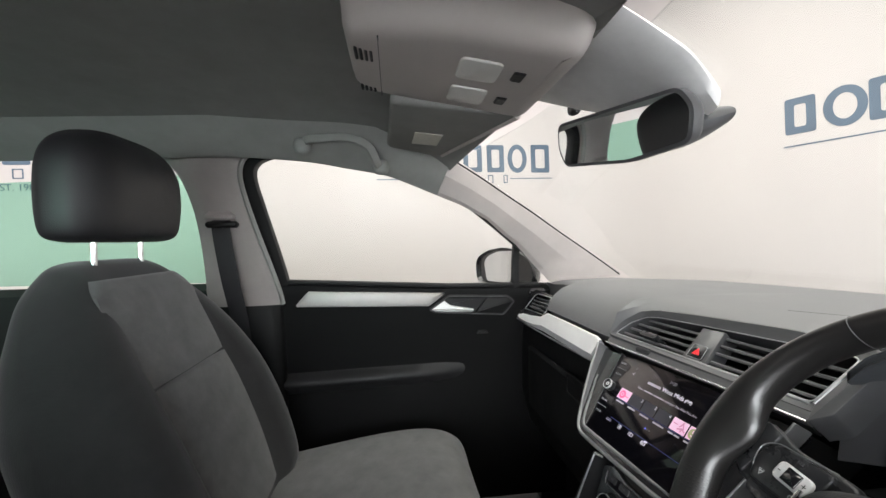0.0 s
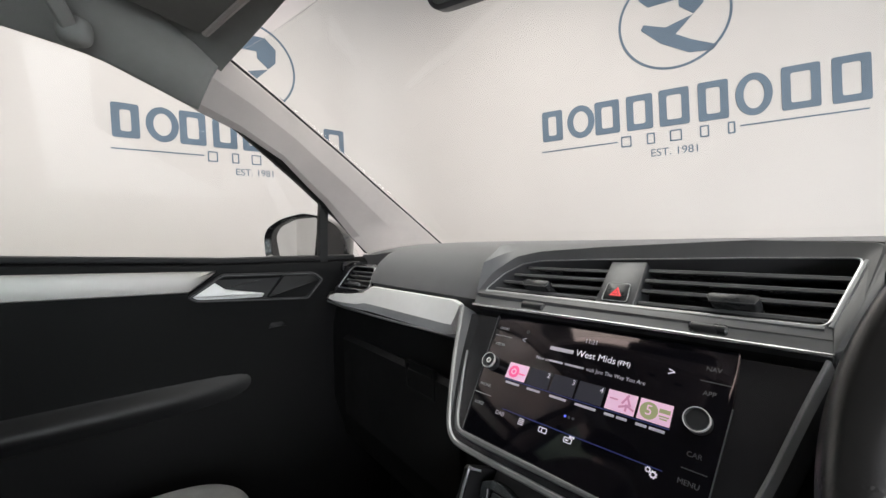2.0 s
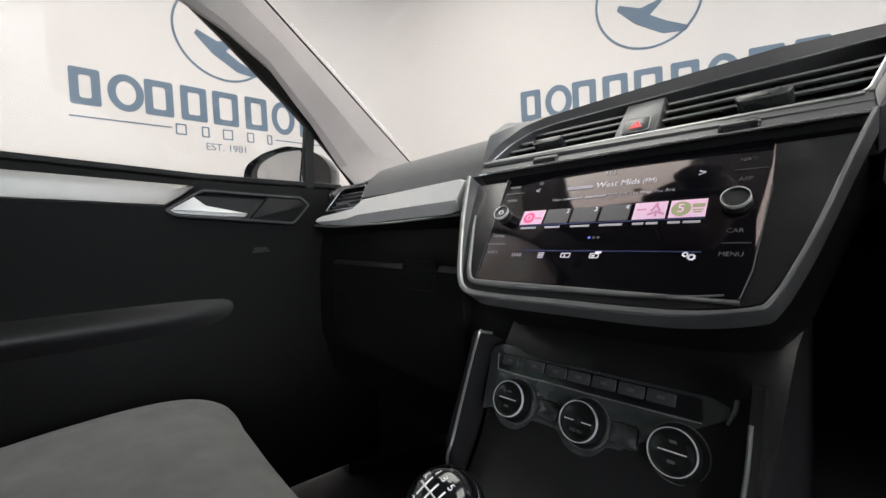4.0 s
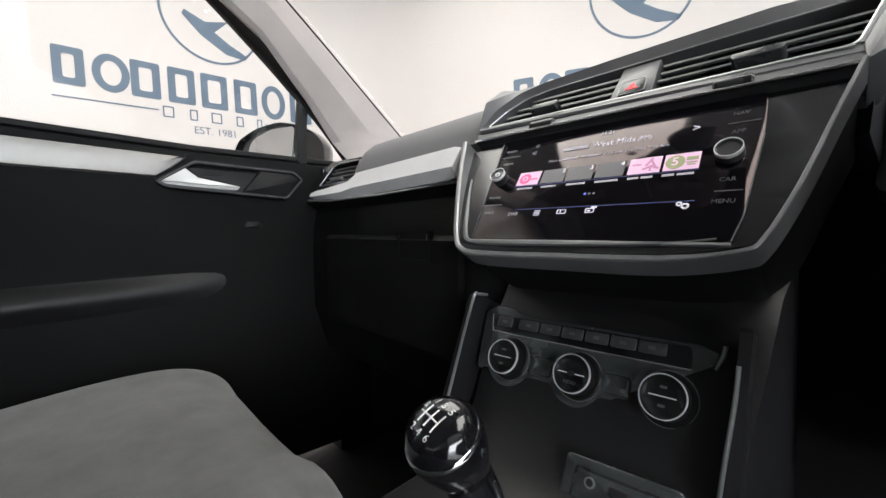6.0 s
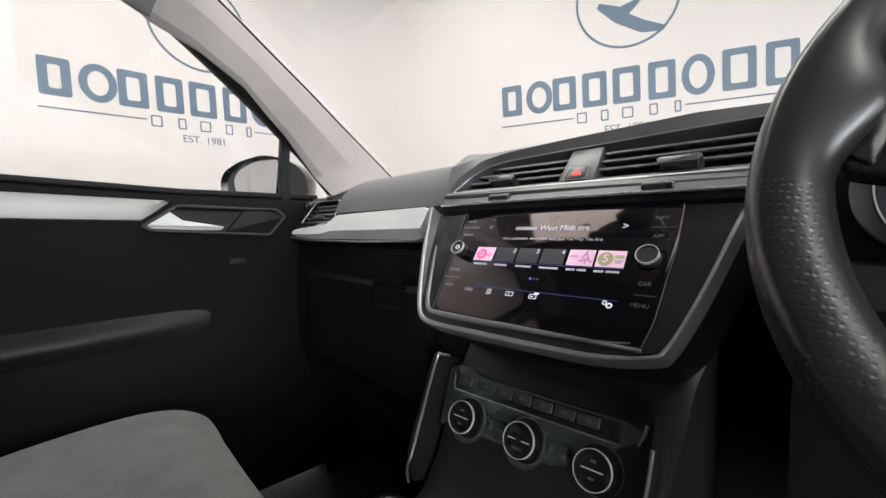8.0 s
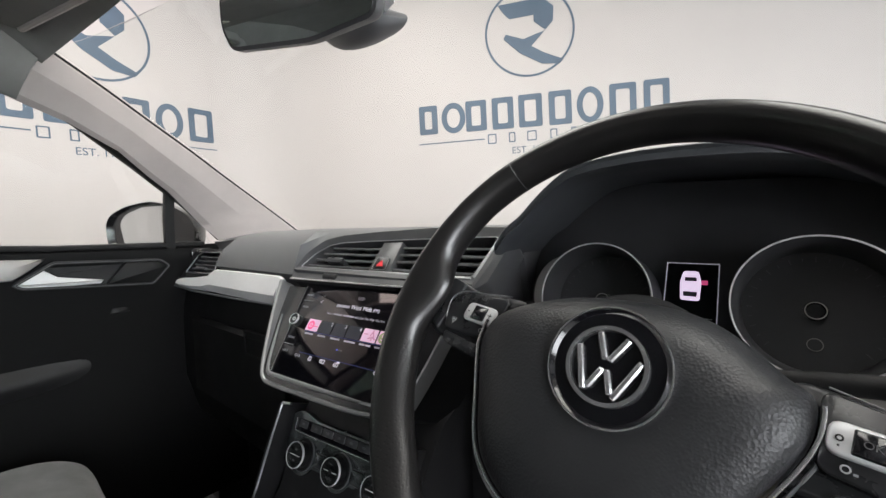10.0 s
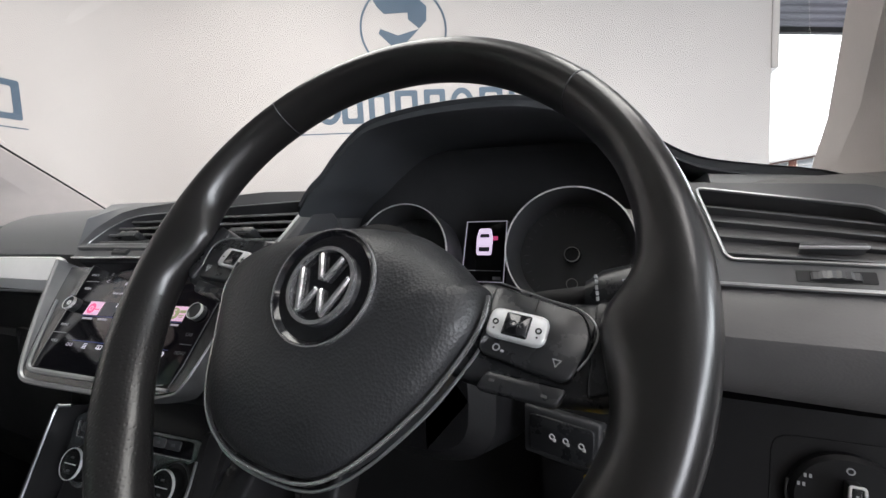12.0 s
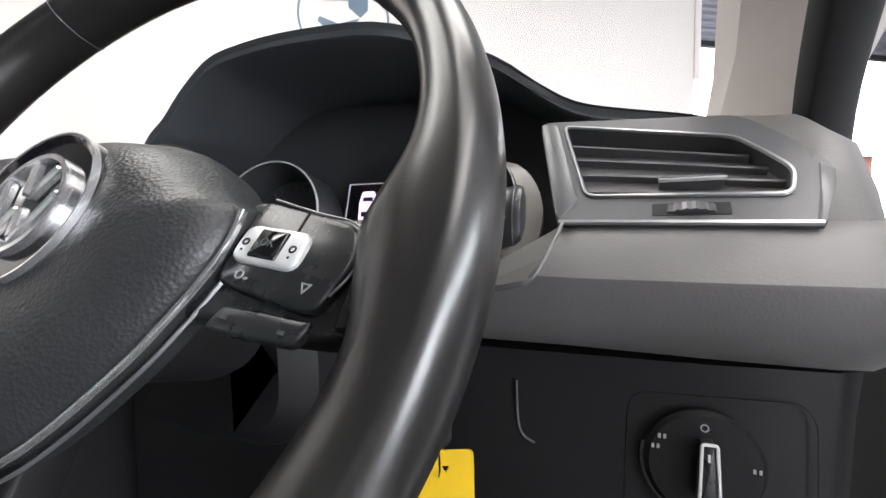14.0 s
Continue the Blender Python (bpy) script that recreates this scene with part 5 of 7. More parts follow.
for k, (x, w) in enumerate(((-0.1055, 0.0205), (-0.0740, 0.0245), (-0.0475, 0.0235), (-0.0220, 0.0235), (0.0035, 0.0235), (0.0290, 0.0235), (0.0545, 0.0235))):
    bm = B()
    prism(bm, rpoly([(x - w / 2, 0.0300), (x + w / 2, 0.0300), (x + w / 2, 0.0410), (x - w / 2, 0.0410)], 0.002), 0.0, 0.0019, 0.0007, CLIM)
    bt = part("button", bm, M_FACE, climate)
    bm = B()
    box(bm, (x, 0.0355, 0.0020), (0.006, 0.0030, 0.0004), 0, CLIM)
    part("mark", bm, M_SATIN, bt)
for x, y in DIALS:
    m = at2(CLIM, x, y, 0.0)
    bm = B()
    lathe(bm, [(0.0232, -0.004), (0.0232, 0.0025), (0.0215, 0.0040), (0.0185, 0.0045), (0.0182, 0.0165), (0.0172, 0.0185), (0.0164, 0.0178)], 44, m)
    kb = part("dial", bm, M_HARD, climate, "round black dial")
    bm = B()
    prism(bm, circle(0.0166, 40), 0.012, 0.0178, 0.0005, m)
    part("face", bm, M_PLATE, kb, "dark dial face")
    bm = B()
    ringprism(bm, circle(0.0184, 48), circle(0.0177, 48), 0.0155, 0.0188, m)
    part("ring", bm, M_TRIM, kb, "thin chrome ring")
    bm = B()
    ringprism(bm, circle(0.0236, 48), circle(0.0228, 48), 0.0, 0.0030, m)
    part("base_ring", bm, M_SATIN, kb)
    bm = B()
    if abs(x) < 0.01:
        box(bm, (-0.0085, 0, 0.0182), (0.009, 0.0009, 0.0006), 0, m)
        box(bm, (0.0085, 0, 0.0182), (0.009, 0.0009, 0.0006), 0, m)
    else:
        box(bm, (0, 0, 0.0182), (0.021, 0.0009, 0.0006), 0, m)
    part("mark", bm, M_WHITE, kb)
    if abs(x) < 0.01:
        bm = B()
        prism(bm, circle(0.0028, 16), 0.0175, 0.0188, 0, m)
        part("hub_mark", bm, M_DARK, kb)
        words("dial_text", "MENU", 0.0045, at2(m, 0, -0.0085, 0.0180), M_SATIN, kb, depth=0.0001)
    else:
        for yy in (0.0075, -0.0075):
            bm = B()
            box(bm, (0, yy, 0.0180), (0.0052, 0.0022, 0.0004), 0, m)
            part("mark", bm, M_SATIN, kb)
for x in (-0.0475, 0.0290):
    bm = B()
    q = rpoly([(x - 0.0125, -0.0135), (x + 0.0125, -0.0135), (x + 0.0115, 0.0055), (x - 0.0130, 0.0055)], 0.004)
    prism(bm, q, -0.002, 0.0032, 0.0015, CLIM)
    bt = part("button", bm, M_PLATE, climate, "square rocker button")
    bm = B()
    tube(bm, lift(CLIM, q, 0.0012), 0.0006, 6, True, CLIM.to_3x3() @ Vector((0, 0, 1)))
    part("outline", bm, M_SATIN, bt)

gear = thing("gear_lever", "gear lever with a gloss black knob and chrome ring", "gear lever")
KNOB = fr((0.026, 0.588, 0.857), (1, 0.25, 0.06), (-0.04, 0.83, 0.56)) @ pose(0, 0, 0, 0, 0, -24) @ Matrix.Scale(0.885, 4)
bm = B()
lathe(bm, [(0.0185, -0.040), (0.0215, -0.030), (0.0262, -0.014), (0.0278, -0.002), (0.0270, 0.004), (0.0265, 0.0045), (0.0262, 0.006), (0.0245, 0.0118), (0.0205, 0.0172), (0.0150, 0.0204), (0.0085, 0.0222), (0.003, 0.0227)], 40, KNOB)
kb = part("knob", bm, M_GLOSS, gear, "gloss black knob")
bm = B()
lathe(bm, [(0.0268, 0.0022), (0.0275, 0.0034), (0.0272, 0.0052), (0.0262, 0.0064), (0.0255, 0.0050)], 40, KNOB)
part("ring", bm, M_CHROME, kb, "thin chrome ring")


def dome(x, y):
    """A place on the knob's rounded top."""
    return Vector((x, y, 0.0229 - 1.15e1 * (x * x + y * y) - 6.0e3 * (x * x + y * y) ** 2))


for x in (-0.0072, 0.0, 0.0072):
    bm = B()
    tube(bm, [KNOB @ dome(x, y) for y in (-0.0070, -0.0035, 0.0, 0.0035, 0.0070)], 0.0006, 6)
    part("shift_line", bm, M_WHITE, kb)
bm = B()
tube(bm, [KNOB @ dome(x, 0.0) for x in (-0.0120, -0.008, -0.004, 0.0, 0.0036, 0.0072)], 0.0006, 6)
part("shift_line", bm, M_WHITE, kb)
for x, y, s in ((-0.0075, 0.0112, "1"), (0.0, 0.0115, "3"), (0.0075, 0.0112, "5"), (-0.0075, -0.0112, "2"), (0.0, -0.0115, "4"), (0.0075, -0.0112, "6"), (-0.0130, 0.0050, "R")):
    p = dome(x, y)
    words("shift_number", s, 0.0070, KNOB @ Matrix.Translation(p + Vector((0, 0, 0.0002))) @ pose(0, 0, 0, -math.degrees(y * 36), math.degrees(x * 36), 0), M_WHITE, kb, depth=0.0004)
bm = B()
tube(bm, smooth_path([KNOB @ Vector((0, 0, -0.036)), (0.026, 0.618, 0.80), (0.016, 0.622, 0.775)]), 0.0165, 24)
part("collar", bm, M_GLOSS, gear, "dark glossy collar")
bm = B()
rings = []
for k in range(15):
    t = k / 14
    r = 0.020 + 0.034 * t ** 1.4
    wob = 0.0022 if k % 2 else -0.0015
    rings.append([(0.018 * (1 - t) + (r + wob) * math.cos(6.28318 * i / 24), 0.622 + 0.004 * t + (r * 1.1 + wob) * math.sin(6.28318 * i / 24), 0.795 - 0.072 * t) for i in range(24)])
loft(bm, rings)
part("gaiter", bm, M_LEATHER, gear, "black leather gaiter")

# ---- instrument cluster ----
ARCH = [(0.200, 1.155), (0.217, 1.176), (0.236, 1.190), (0.258, 1.212), (0.288, 1.235), (0.315, 1.244), (0.37, 1.249), (0.44, 1.247), (0.49, 1.241), (0.546, 1.224), (0.579, 1.203), (0.611, 1.184), (0.65, 1.174), (0.70, 1.164), (0.735, 1.150)]
ARCH = [(p.x, p.z) for p in smooth_path([(x, 0, z) for x, z in ARCH], 3)]
cluster = thing("instrument_cluster", "dark instrument cluster under a black hood, with two round dials", "instrument cluster")
bm = B()
rings = []
for y, k, th in ((0.888, 0.95, 0.006), (0.884, 0.985, 0.010), (0.888, 1.0, 0.013), (0.93, 1.0, 0.015), (1.04, 0.97, 0.015), (1.14, 0.72, 0.015), (1.24, 0.25, 0.02)):
    row = []
    for x, z in ARCH:
        t = min(1.0, max(0.0, (x - 0.44) / 0.16))
        row.append((x, y + 0.065 * t * t * (3 - 2 * t), 1.15 + (z - 1.15) * k))
    rings.append(row + [(x, y_, max(1.12, z - th)) for x, y_, z in reversed(row)])
loft(bm, rings)
part("hood", bm, M_HOOD, cluster, "black grained hood")
bm = B()
prism(bm, rpoly([(-0.225, -0.10), (0.235, -0.10), (0.235, 0.05), (0.15, 0.125), (-0.10, 0.135), (-0.20, 0.05)], 0.02), -0.03, 0.0, 0, CLUS)
part("face", bm, M_FACE, cluster)
for s in (-1, 1):
    bm = B()
    loft(bm, [[(0.40 + s * 0.216, 0.905, 1.135), (0.40 + s * 0.222, 0.90, 1.05), (0.40 + s * 0.235, 0.92, 1.05), (0.40 + s * 0.230, 0.92, 1.132)],
              [(0.40 + s * 0.215, 1.02, 1.135), (0.40 + s * 0.22, 1.0, 1.03), (0.40 + s * 0.24, 1.0, 1.03), (0.40 + s * 0.24, 1.02, 1.135)]])
    part("side_cheek", bm, M_SURR, cluster, "dark satin side cheek")
CB = fr((0.40, 0.948, 1.10), (1, 0, 0), (0, 0.3, 1))
for cx, cy, a0, a1, wide in ((0.099, -0.001, 38, -112, 0.021), (-0.098, -0.010, 135, 235, 0.013)):
    arc = [radians(a0 + (a1 - a0) * k / 24) for k in range(25)]
    bulge = [0.0005 + wide * math.sin(3.14159 * (k / 24) ** 0.8) ** 0.8 * (1.0 if k < 16 else 0.75 + 0.25 * (24 - k) / 8) for k in range(25)]
    inner = [(cx + 0.0652 * math.cos(a), cy + 0.0652 * math.sin(a)) for a in arc]
    outer = [(cx + (0.0656 + b) * math.cos(a), cy + (0.0656 + b) * math.sin(a)) for a, b in zip(arc, bulge)]
    bm = B()
    loft(bm, [[CB @ Vector((*p, -0.012)), CB @ Vector((*p, 0.005)), CB @ Vector((*q, 0.001)), CB @ Vector((*q, -0.012))] for p, q in zip(inner, outer)])
    part("bezel", bm, M_STRIP, cluster, "satin grey bezel beside the dial")
for x, z in ((0.302, 1.092), (0.499, 1.101)):
    m = fr((x, 0.94, z), (1, 0, 0), (0, 0.3, 1)) @ Matrix.Scale(0.872, 4)
    bm = B()
    lathe(bm, [(0.0745, -0.05), (0.0745, 0.002), (0.0725, 0.004), (0.0705, 0.001), (0.066, -0.045)], 56, m)
    dl = part("dial", bm, M_FACE, cluster, "round dark dial in a deep tube")
    bm = B()
    ringprism(bm, circle(0.0740, 64), circle(0.0722, 64), 0.0, 0.0048, m)
    part("ring", bm, M_TRIM, dl, "thin chrome ring")
    b = at2(m, 0, 0, -0.0452)
    for k in range(25):
        a = radians(225 - 11.25 * k)
        bm = B()
        box(bm, (0.058, 0, 0.001), (0.006 if k % 2 == 0 else 0.0035, 0.0009, 0.0004), 0, b @ pose(0, 0, 0, 0, 0, math.degrees(a)))
        part("scale_mark", bm, M_SURR, dl)
    bm = B()
    lathe(bm, [(0.0105, 0.001), (0.0105, 0.007), (0.0085, 0.009), (0.0075, 0.007)], 28, b)
    part("needle_hub", bm, M_SPOKE, dl)
    bm = B()
    ringprism(bm, circle(0.0095, 28), circle(0.0085, 28), 0.007, 0.0098, b)
    part("hub_ring", bm, M_STRIP, dl)
    bm = B()
    ringprism(bm, circle(0.0070, 24), circle(0.0062, 24), 0.0005, 0.002, at2(b, 0, -0.036))
    part("sub_ring", bm, M_STRIP, dl)
bm = B()
ringprism(bm, [(-0.033, -0.048), (0.021, -0.048), (0.021, 0.028), (-0.031, 0.028)], [(-0.0322, -0.0472), (0.0202, -0.0472), (0.0202, 0.0272), (-0.0302, 0.0272)], 0.010, 0.0115, CLUS)
part("display_outline", bm, M_UI, cluster)
bm = B()
prism(bm, [(-0.032, -0.047), (0.020, -0.047), (0.020, 0.027), (-0.030, 0.027)], -0.002, 0.0102, 0, CLUS)
part("display", bm, M_LCD, cluster, "black display")
ic = at2(CLUS, -0.006, 0.002, 0.0108)
bm = B()
prism(bm, rpoly([(-0.0095, -0.017), (0.0095, -0.017), (0.0105, 0.004), (0.0075, 0.0165), (-0.0075, 0.0165), (-0.0105, 0.004)], 0.003), 0, 0.0006, 0, ic)
icon = part("car_symbol", bm, M_CARICON, cluster, "lit lilac car symbol")
bm = B()
prism(bm, rpoly([(-0.0065, -0.0125), (0.0065, -0.0125), (0.007, -0.007), (-0.007, -0.007)], 0.001), 0.0004, 0.0010, 0, ic)
prism(bm, rpoly([(-0.0062, 0.005), (0.0062, 0.005), (0.0055, 0.0095), (-0.0055, 0.0095)], 0.001), 0.0004, 0.0010, 0, ic)
part("symbol_window", bm, M_UIDARK, icon)
bm = B()
box(bm, (0.0135, 0.004, 0.0004), (0.006, 0.005, 0.0004), 0, ic)
part("door_symbol", bm, M_UIROSE, icon)
bm = B()
box(bm, (0.012, -0.043, 0.0112), (0.010, 0.004, 0.0003), 0, CLUS)
box(bm, (-0.006, -0.034, 0.0112), (0.045, 0.0008, 0.0003), 0, CLUS)
part("display_bar", bm, M_PALE, cluster)

# ---- steering column, stalks ----
column = thing("steering_column", "black plastic steering column shroud", "steering column")
bm = B()
rings = []
for y, k in ((0.765, 0.75), (0.78, 0.95), (0.85, 1.05), (0.97, 1.1)):
    zc = 1.045 - (y - 0.70) * 0.25 - 0.02
    rings.append([(0.40 + k * 0.075 * (1 if abs(math.cos(a)) > 0.999 else math.copysign(abs(math.cos(a)) ** 0.6, math.cos(a))), y, zc + k * 0.055 * math.copysign(abs(math.sin(a)) ** 0.6, math.sin(a))) for a in [6.28318 * i / 28 for i in range(28)]])
loft(bm, rings)
part("shroud", bm, M_LOWER, column)
# curved lower panel that frames the column on the driver's side
bm = B()
pts = [(0.603, 0.830, 1.0845), (0.5965, 0.812, 1.071), (0.587, 0.7995, 1.0555), (0.571, 0.8015, 1.0500), (0.545, 0.8050, 1.0445), (0.510, 0.8085, 1.0380)]
tube(bm, smooth_path(pts), 0.0011)
part("seam", bm, M_SATIN, column, "pale seam line round the column")


LEAN, BACK = Vector((0, 0.5, 0.866)), Vector((0, 0.866, -0.5))


def stalk(s):
    t = thing("wiper_stalk" if s > 0 else "indicator_stalk", "black control stalk with white symbols", "control stalk", "steering column stalks")
    bm = B()
    p0, p1 = Vector((0.40 + s * 0.128, 0.811, 1.077)), Vector((0.40 + s * 0.185, 0.800, 1.091))
    rings = []
    for k, (w, h) in ((0.0, (0.010, 0.009)), (0.08, (0.012, 0.010)), (0.2, (0.016, 0.012)), (0.8, (0.0175, 0.0125)), (0.93, (0.017, 0.012)), (0.98, (0.015, 0.010)), (1.0, (0.010, 0.006))):
        c = p0.lerp(p1, k)
        rings.append([c + LEAN * (w * math.sin(a)) + BACK * (h * math.cos(a) * 0.9) for a in [6.28318 * i / 20 for i in range(20)]])
    loft(bm, rings)
    part("lever", bm, M_SPOKE, t)
    bm = B()
    tube(bm, [(0.40 + s * 0.07, 0.835, 1.062), (0.40 + s * 0.10, 0.822, 1.070), p0 + Vector((s * 0.004, 0, 0))], 0.0075, 12)
    part("neck", bm, M_DARK, t)
    bm = B()
    rings = []
    for k, (w, h) in ((0.905, (0.0174, 0.0125)), (0.912, (0.0176, 0.0127)), (0.919, (0.0174, 0.0125))):
        c = p0.lerp(p1, k)
        rings.append([c + LEAN * (w * math.sin(a)) + BACK * (h * math.cos(a) * 0.9) for a in [6.28318 * i / 20 for i in range(20)]])
    loft(bm, rings)
    part("ring", bm, M_SATIN, t, "pale end ring")
    f = fr(p0.lerp(p1, 0.52) - BACK * 0.0110, p1 - p0, LEAN)
    for k in range(5):
        bm = B()
        box(bm, (-0.0225, -0.008 + 0.004 * k, 0.0008), (0.0018, 0.003, 0.0006), 0, f)
        part("ribbed_mark", bm, M_PALE, t)
    bm = B()
    ringprism(bm, rpoly([(-0.0065, 0.003), (0.0025, 0.003), (0.0, -0.003), (-0.004, -0.003)], 0.0015), rpoly([(-0.0059, 0.0025), (0.0019, 0.0025), (-0.0003, -0.0025), (-0.0037, -0.0025)], 0.0012), -0.0005, 0.0006, f)
    part("symbol", bm, M_PALE, t)
    for x, y, w in ((0.008, -0.006, 0.0028), (0.0115, -0.001, 0.0028), (0.015, 0.004, 0.0026), (0.018, -0.006, 0.0022), (0.0185, -0.001, 0.0022), (0.0035, 0.0115, 0.0012), (0.0065, 0.0115, 0.0012), (0.0095, 0.0115, 0.0012), (0.0125, 0.0115, 0.0012)):
        bm = B()
        box(bm, (x, y, -0.0002 if y < 0.01 else -0.004), (w, 0.0015, 0.0014 if y < 0.01 else 0.006), 0, f)
        part("symbol", bm, M_PALE, t)
    return t


stalk(1)

# ---- steering wheel, turned a little ----
wheel = thing("steering_wheel", "three-spoke steering wheel with a worn black leather rim", "steering wheel")
R0, R_OUT = 0.183, 0.0114
# inner radius of the rim by the angle over the spoke: wide grips below, a web where the spoke joins
INNER = ((-90, 0.1700), (-62, 0.1660), (-45, 0.1585), (-20, 0.1595), (-10, 0.1605), (-6, 0.1590), (-1, 0.1535), (4, 0.1492), (8, 0.1490), (11, 0.1530), (14, 0.1605), (18, 0.1650), (24, 0.1682), (35, 0.1712), (91, 0.1716))


def rim_ring(deg):
    """The rim's section at an angle."""
    a = radians(deg)
    up = math.degrees(math.asin(max(-1.0, min(1.0, math.sin(a)))))
    r_in = 0.0
    for off, share in ((-2.0, 0.25), (0.0, 0.5), (2.0, 0.25)):
        at = max(-90.0, min(90.0, up + off))
        for (d0, r0), (d1, r1) in zip(INNER, INNER[1:]):
            if d0 <= at <= d1:
                r_in += share * (r0 + (r1 - r0) * (at - d0) / (d1 - d0))
                break
    wide = R0 - r_in
    ring = []
    for k in range(24):
        b = 6.28318 * k / 24
        c = math.cos(b)
        q = R0 + (R_OUT if c > 0 else wide) * c
        deep = 0.0178 * (1.0 if c > 0 else 1.0 - 0.30 * c * c * min(1.0, max(0.0, (wide - 0.022) / 0.012)))
        ring.append(WHEEL @ Vector((q * math.cos(a), q * math.sin(a), deep * math.sin(b))))
    return ring


def rim_arc(name, d0, d1, mat, parent, label):
    bm = B()
    n = max(2, round((d1 - d0) / 2))
    loft(bm, [rim_ring(d0 + (d1 - d0) * i / n) for i in range(n + 1)])
    return part(name, bm, mat, parent, label, 60)


rim = rim_arc("rim", 52, 133, M_LEATHER, wheel, "worn glossy black leather rim")
for d0, d1, grip in ((133, 192, False), (192, 246, True), (246, 294, False), (294, 412, False)):
    rim_arc("grip" if grip else "rim_section", d0, d1, M_PERF if grip else M_LEATHER, rim, "dimpled leather grip" if grip else "")
for deg in (52, 133):
    bm = B()
    a = radians(deg)
    tube(bm, rim_ring(deg), 0.0005, 6, True, WHEEL.to_3x3() @ Vector((-math.sin(a), math.cos(a), 0)))
    part("stitched_seam", bm, M_SURR, rim, "raised stitched seam")

H = WHEEL @ Matrix.Translation((0.004, -0.001, -0.0030))  # hub and spokes
AB = [(-0.019, 0.051), (0.006, 0.0535), (0.033, 0.0518), (0.056, 0.0425), (0.075, 0.03), (0.0858, 0.0242), (0.0888, 0.013), (0.0865, -0.0045), (0.0765, -0.0293), (0.067, -0.0468), (0.0502, -0.071), (0.0329, -0.0879), (0.015, -0.0955), (-0.0115, -0.099), (-0.0374, -0.098), (-0.059, -0.0898), (-0.0752, -0.0741), (-0.089, -0.044), (-0.0985, -0.0221), (-0.1025, -0.0085), (-0.0995, 0.011), (-0.083, 0.027), (-0.05, 0.0435)]
abp = [tuple(p.to_2d()) for p in smooth_path([(x, y, 0) for x, y in AB + AB[:1]], 4)[:-1]]
bm = B()
rings = [[H @ Vector((x, y, -0.014 - 0.3 * max(0.0, y))) for x, y in abp]]
for d, z in ((0.0, -0.004), (0.001, 0.002), (0.004, 0.007), (0.012, 0.0125), (0.026, 0.0165), (0.042, 0.018)):
    q = [(x * (1 - d / 0.085), (y + 0.015) * (1 - d / 0.072) - 0.015) for x, y in abp]
    rings.append([H @ Vector((x, y, z - 0.28 * max(0.0, y) * (1 - min(1.0, d / 0.02)))) for x, y in q])
loft(bm, rings)
cover = part("airbag_cover", bm, M_AIRBAG, wheel, "grained black airbag cover", 50)
E0 = at2(H, -0.002, 0.0015, 0.0192)
bm = B()
lathe(bm, [(0.0355, -0.006), (0.0350, 0.0008), (0.0338, 0.0016), (0.0325, 0.0004), (0.0315, -0.0006)], 56, E0)
part("emblem_dish", bm, M_GLOSS, cover, "gloss black round dish")
bm = B()
ringprism(bm, circle(0.0353, 56), circle(0.0345, 56), -0.001, 0.0020, E0)
part("dish_ring", bm, M_CHROMELINE, cover, "thin chrome ring")
bm = B()
ringprism(bm, circle(0.0232, 48), circle(0.0210, 48), -0.002, 0.0030, E0)
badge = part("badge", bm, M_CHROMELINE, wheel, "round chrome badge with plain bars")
for (xa, ya), (xb, yb) in (((-0.0085, 0.0180), (-0.0012, 0.0030)), ((0.0085, 0.0180), (0.0012, 0.0030)), ((-0.0182, 0.0075), (-0.0085, -0.0170)), ((0.0182, 0.0075), (0.0085, -0.0170)), ((-0.0068, -0.0150), (-0.0012, -0.0022)), ((0.0068, -0.0150), (0.0012, -0.0022))):
    bm = B()
    box(bm, (0, 0, 0), (math.hypot(xb - xa, yb - ya), 0.0036, 0.004), 0.0009, at2(E0, (xa + xb) / 2, (ya + yb) / 2, 0.001) @ pose(0, 0, 0, 0, 0, math.degrees(math.atan2(yb - ya, xb - xa))))
    part("bar", bm, M_CHROMELINE, badge)

# chrome line round the lower half of the airbag cover
bm = B()
low = [p for p in abp]
i0 = max(range(len(low)), key=lambda i: low[i][0])
i1 = min(range(len(low)), key=lambda i: low[i][0])
order = [low[i % len(low)] for i in range(i0 - 2, i1 + 3)]
sweep(bm, [H @ Vector((x * 1.018, y * 1.018, 0.0015)) for x, y in order], rpoly([(-0.0010, -0.0014), (0.0010, -0.0014), (0.0010, 0.0016), (-0.0010, 0.0016)], 0.0006, 2), False, H.to_3x3() @ Vector((0, 0, 1)))
edge_line = part("chrome_edge", bm, M_CHROMELINE, wheel, "chrome edge round the airbag cover")
bm = B()
tube(bm, [H @ Vector((x * 1.06, y * 1.055, -0.003)) for x, y in order[4:-4]], 0.0009, 6, False, H.to_3x3() @ Vector((0, 0, 1)))
part("outer_line", bm, M_RIMSIL, edge_line)
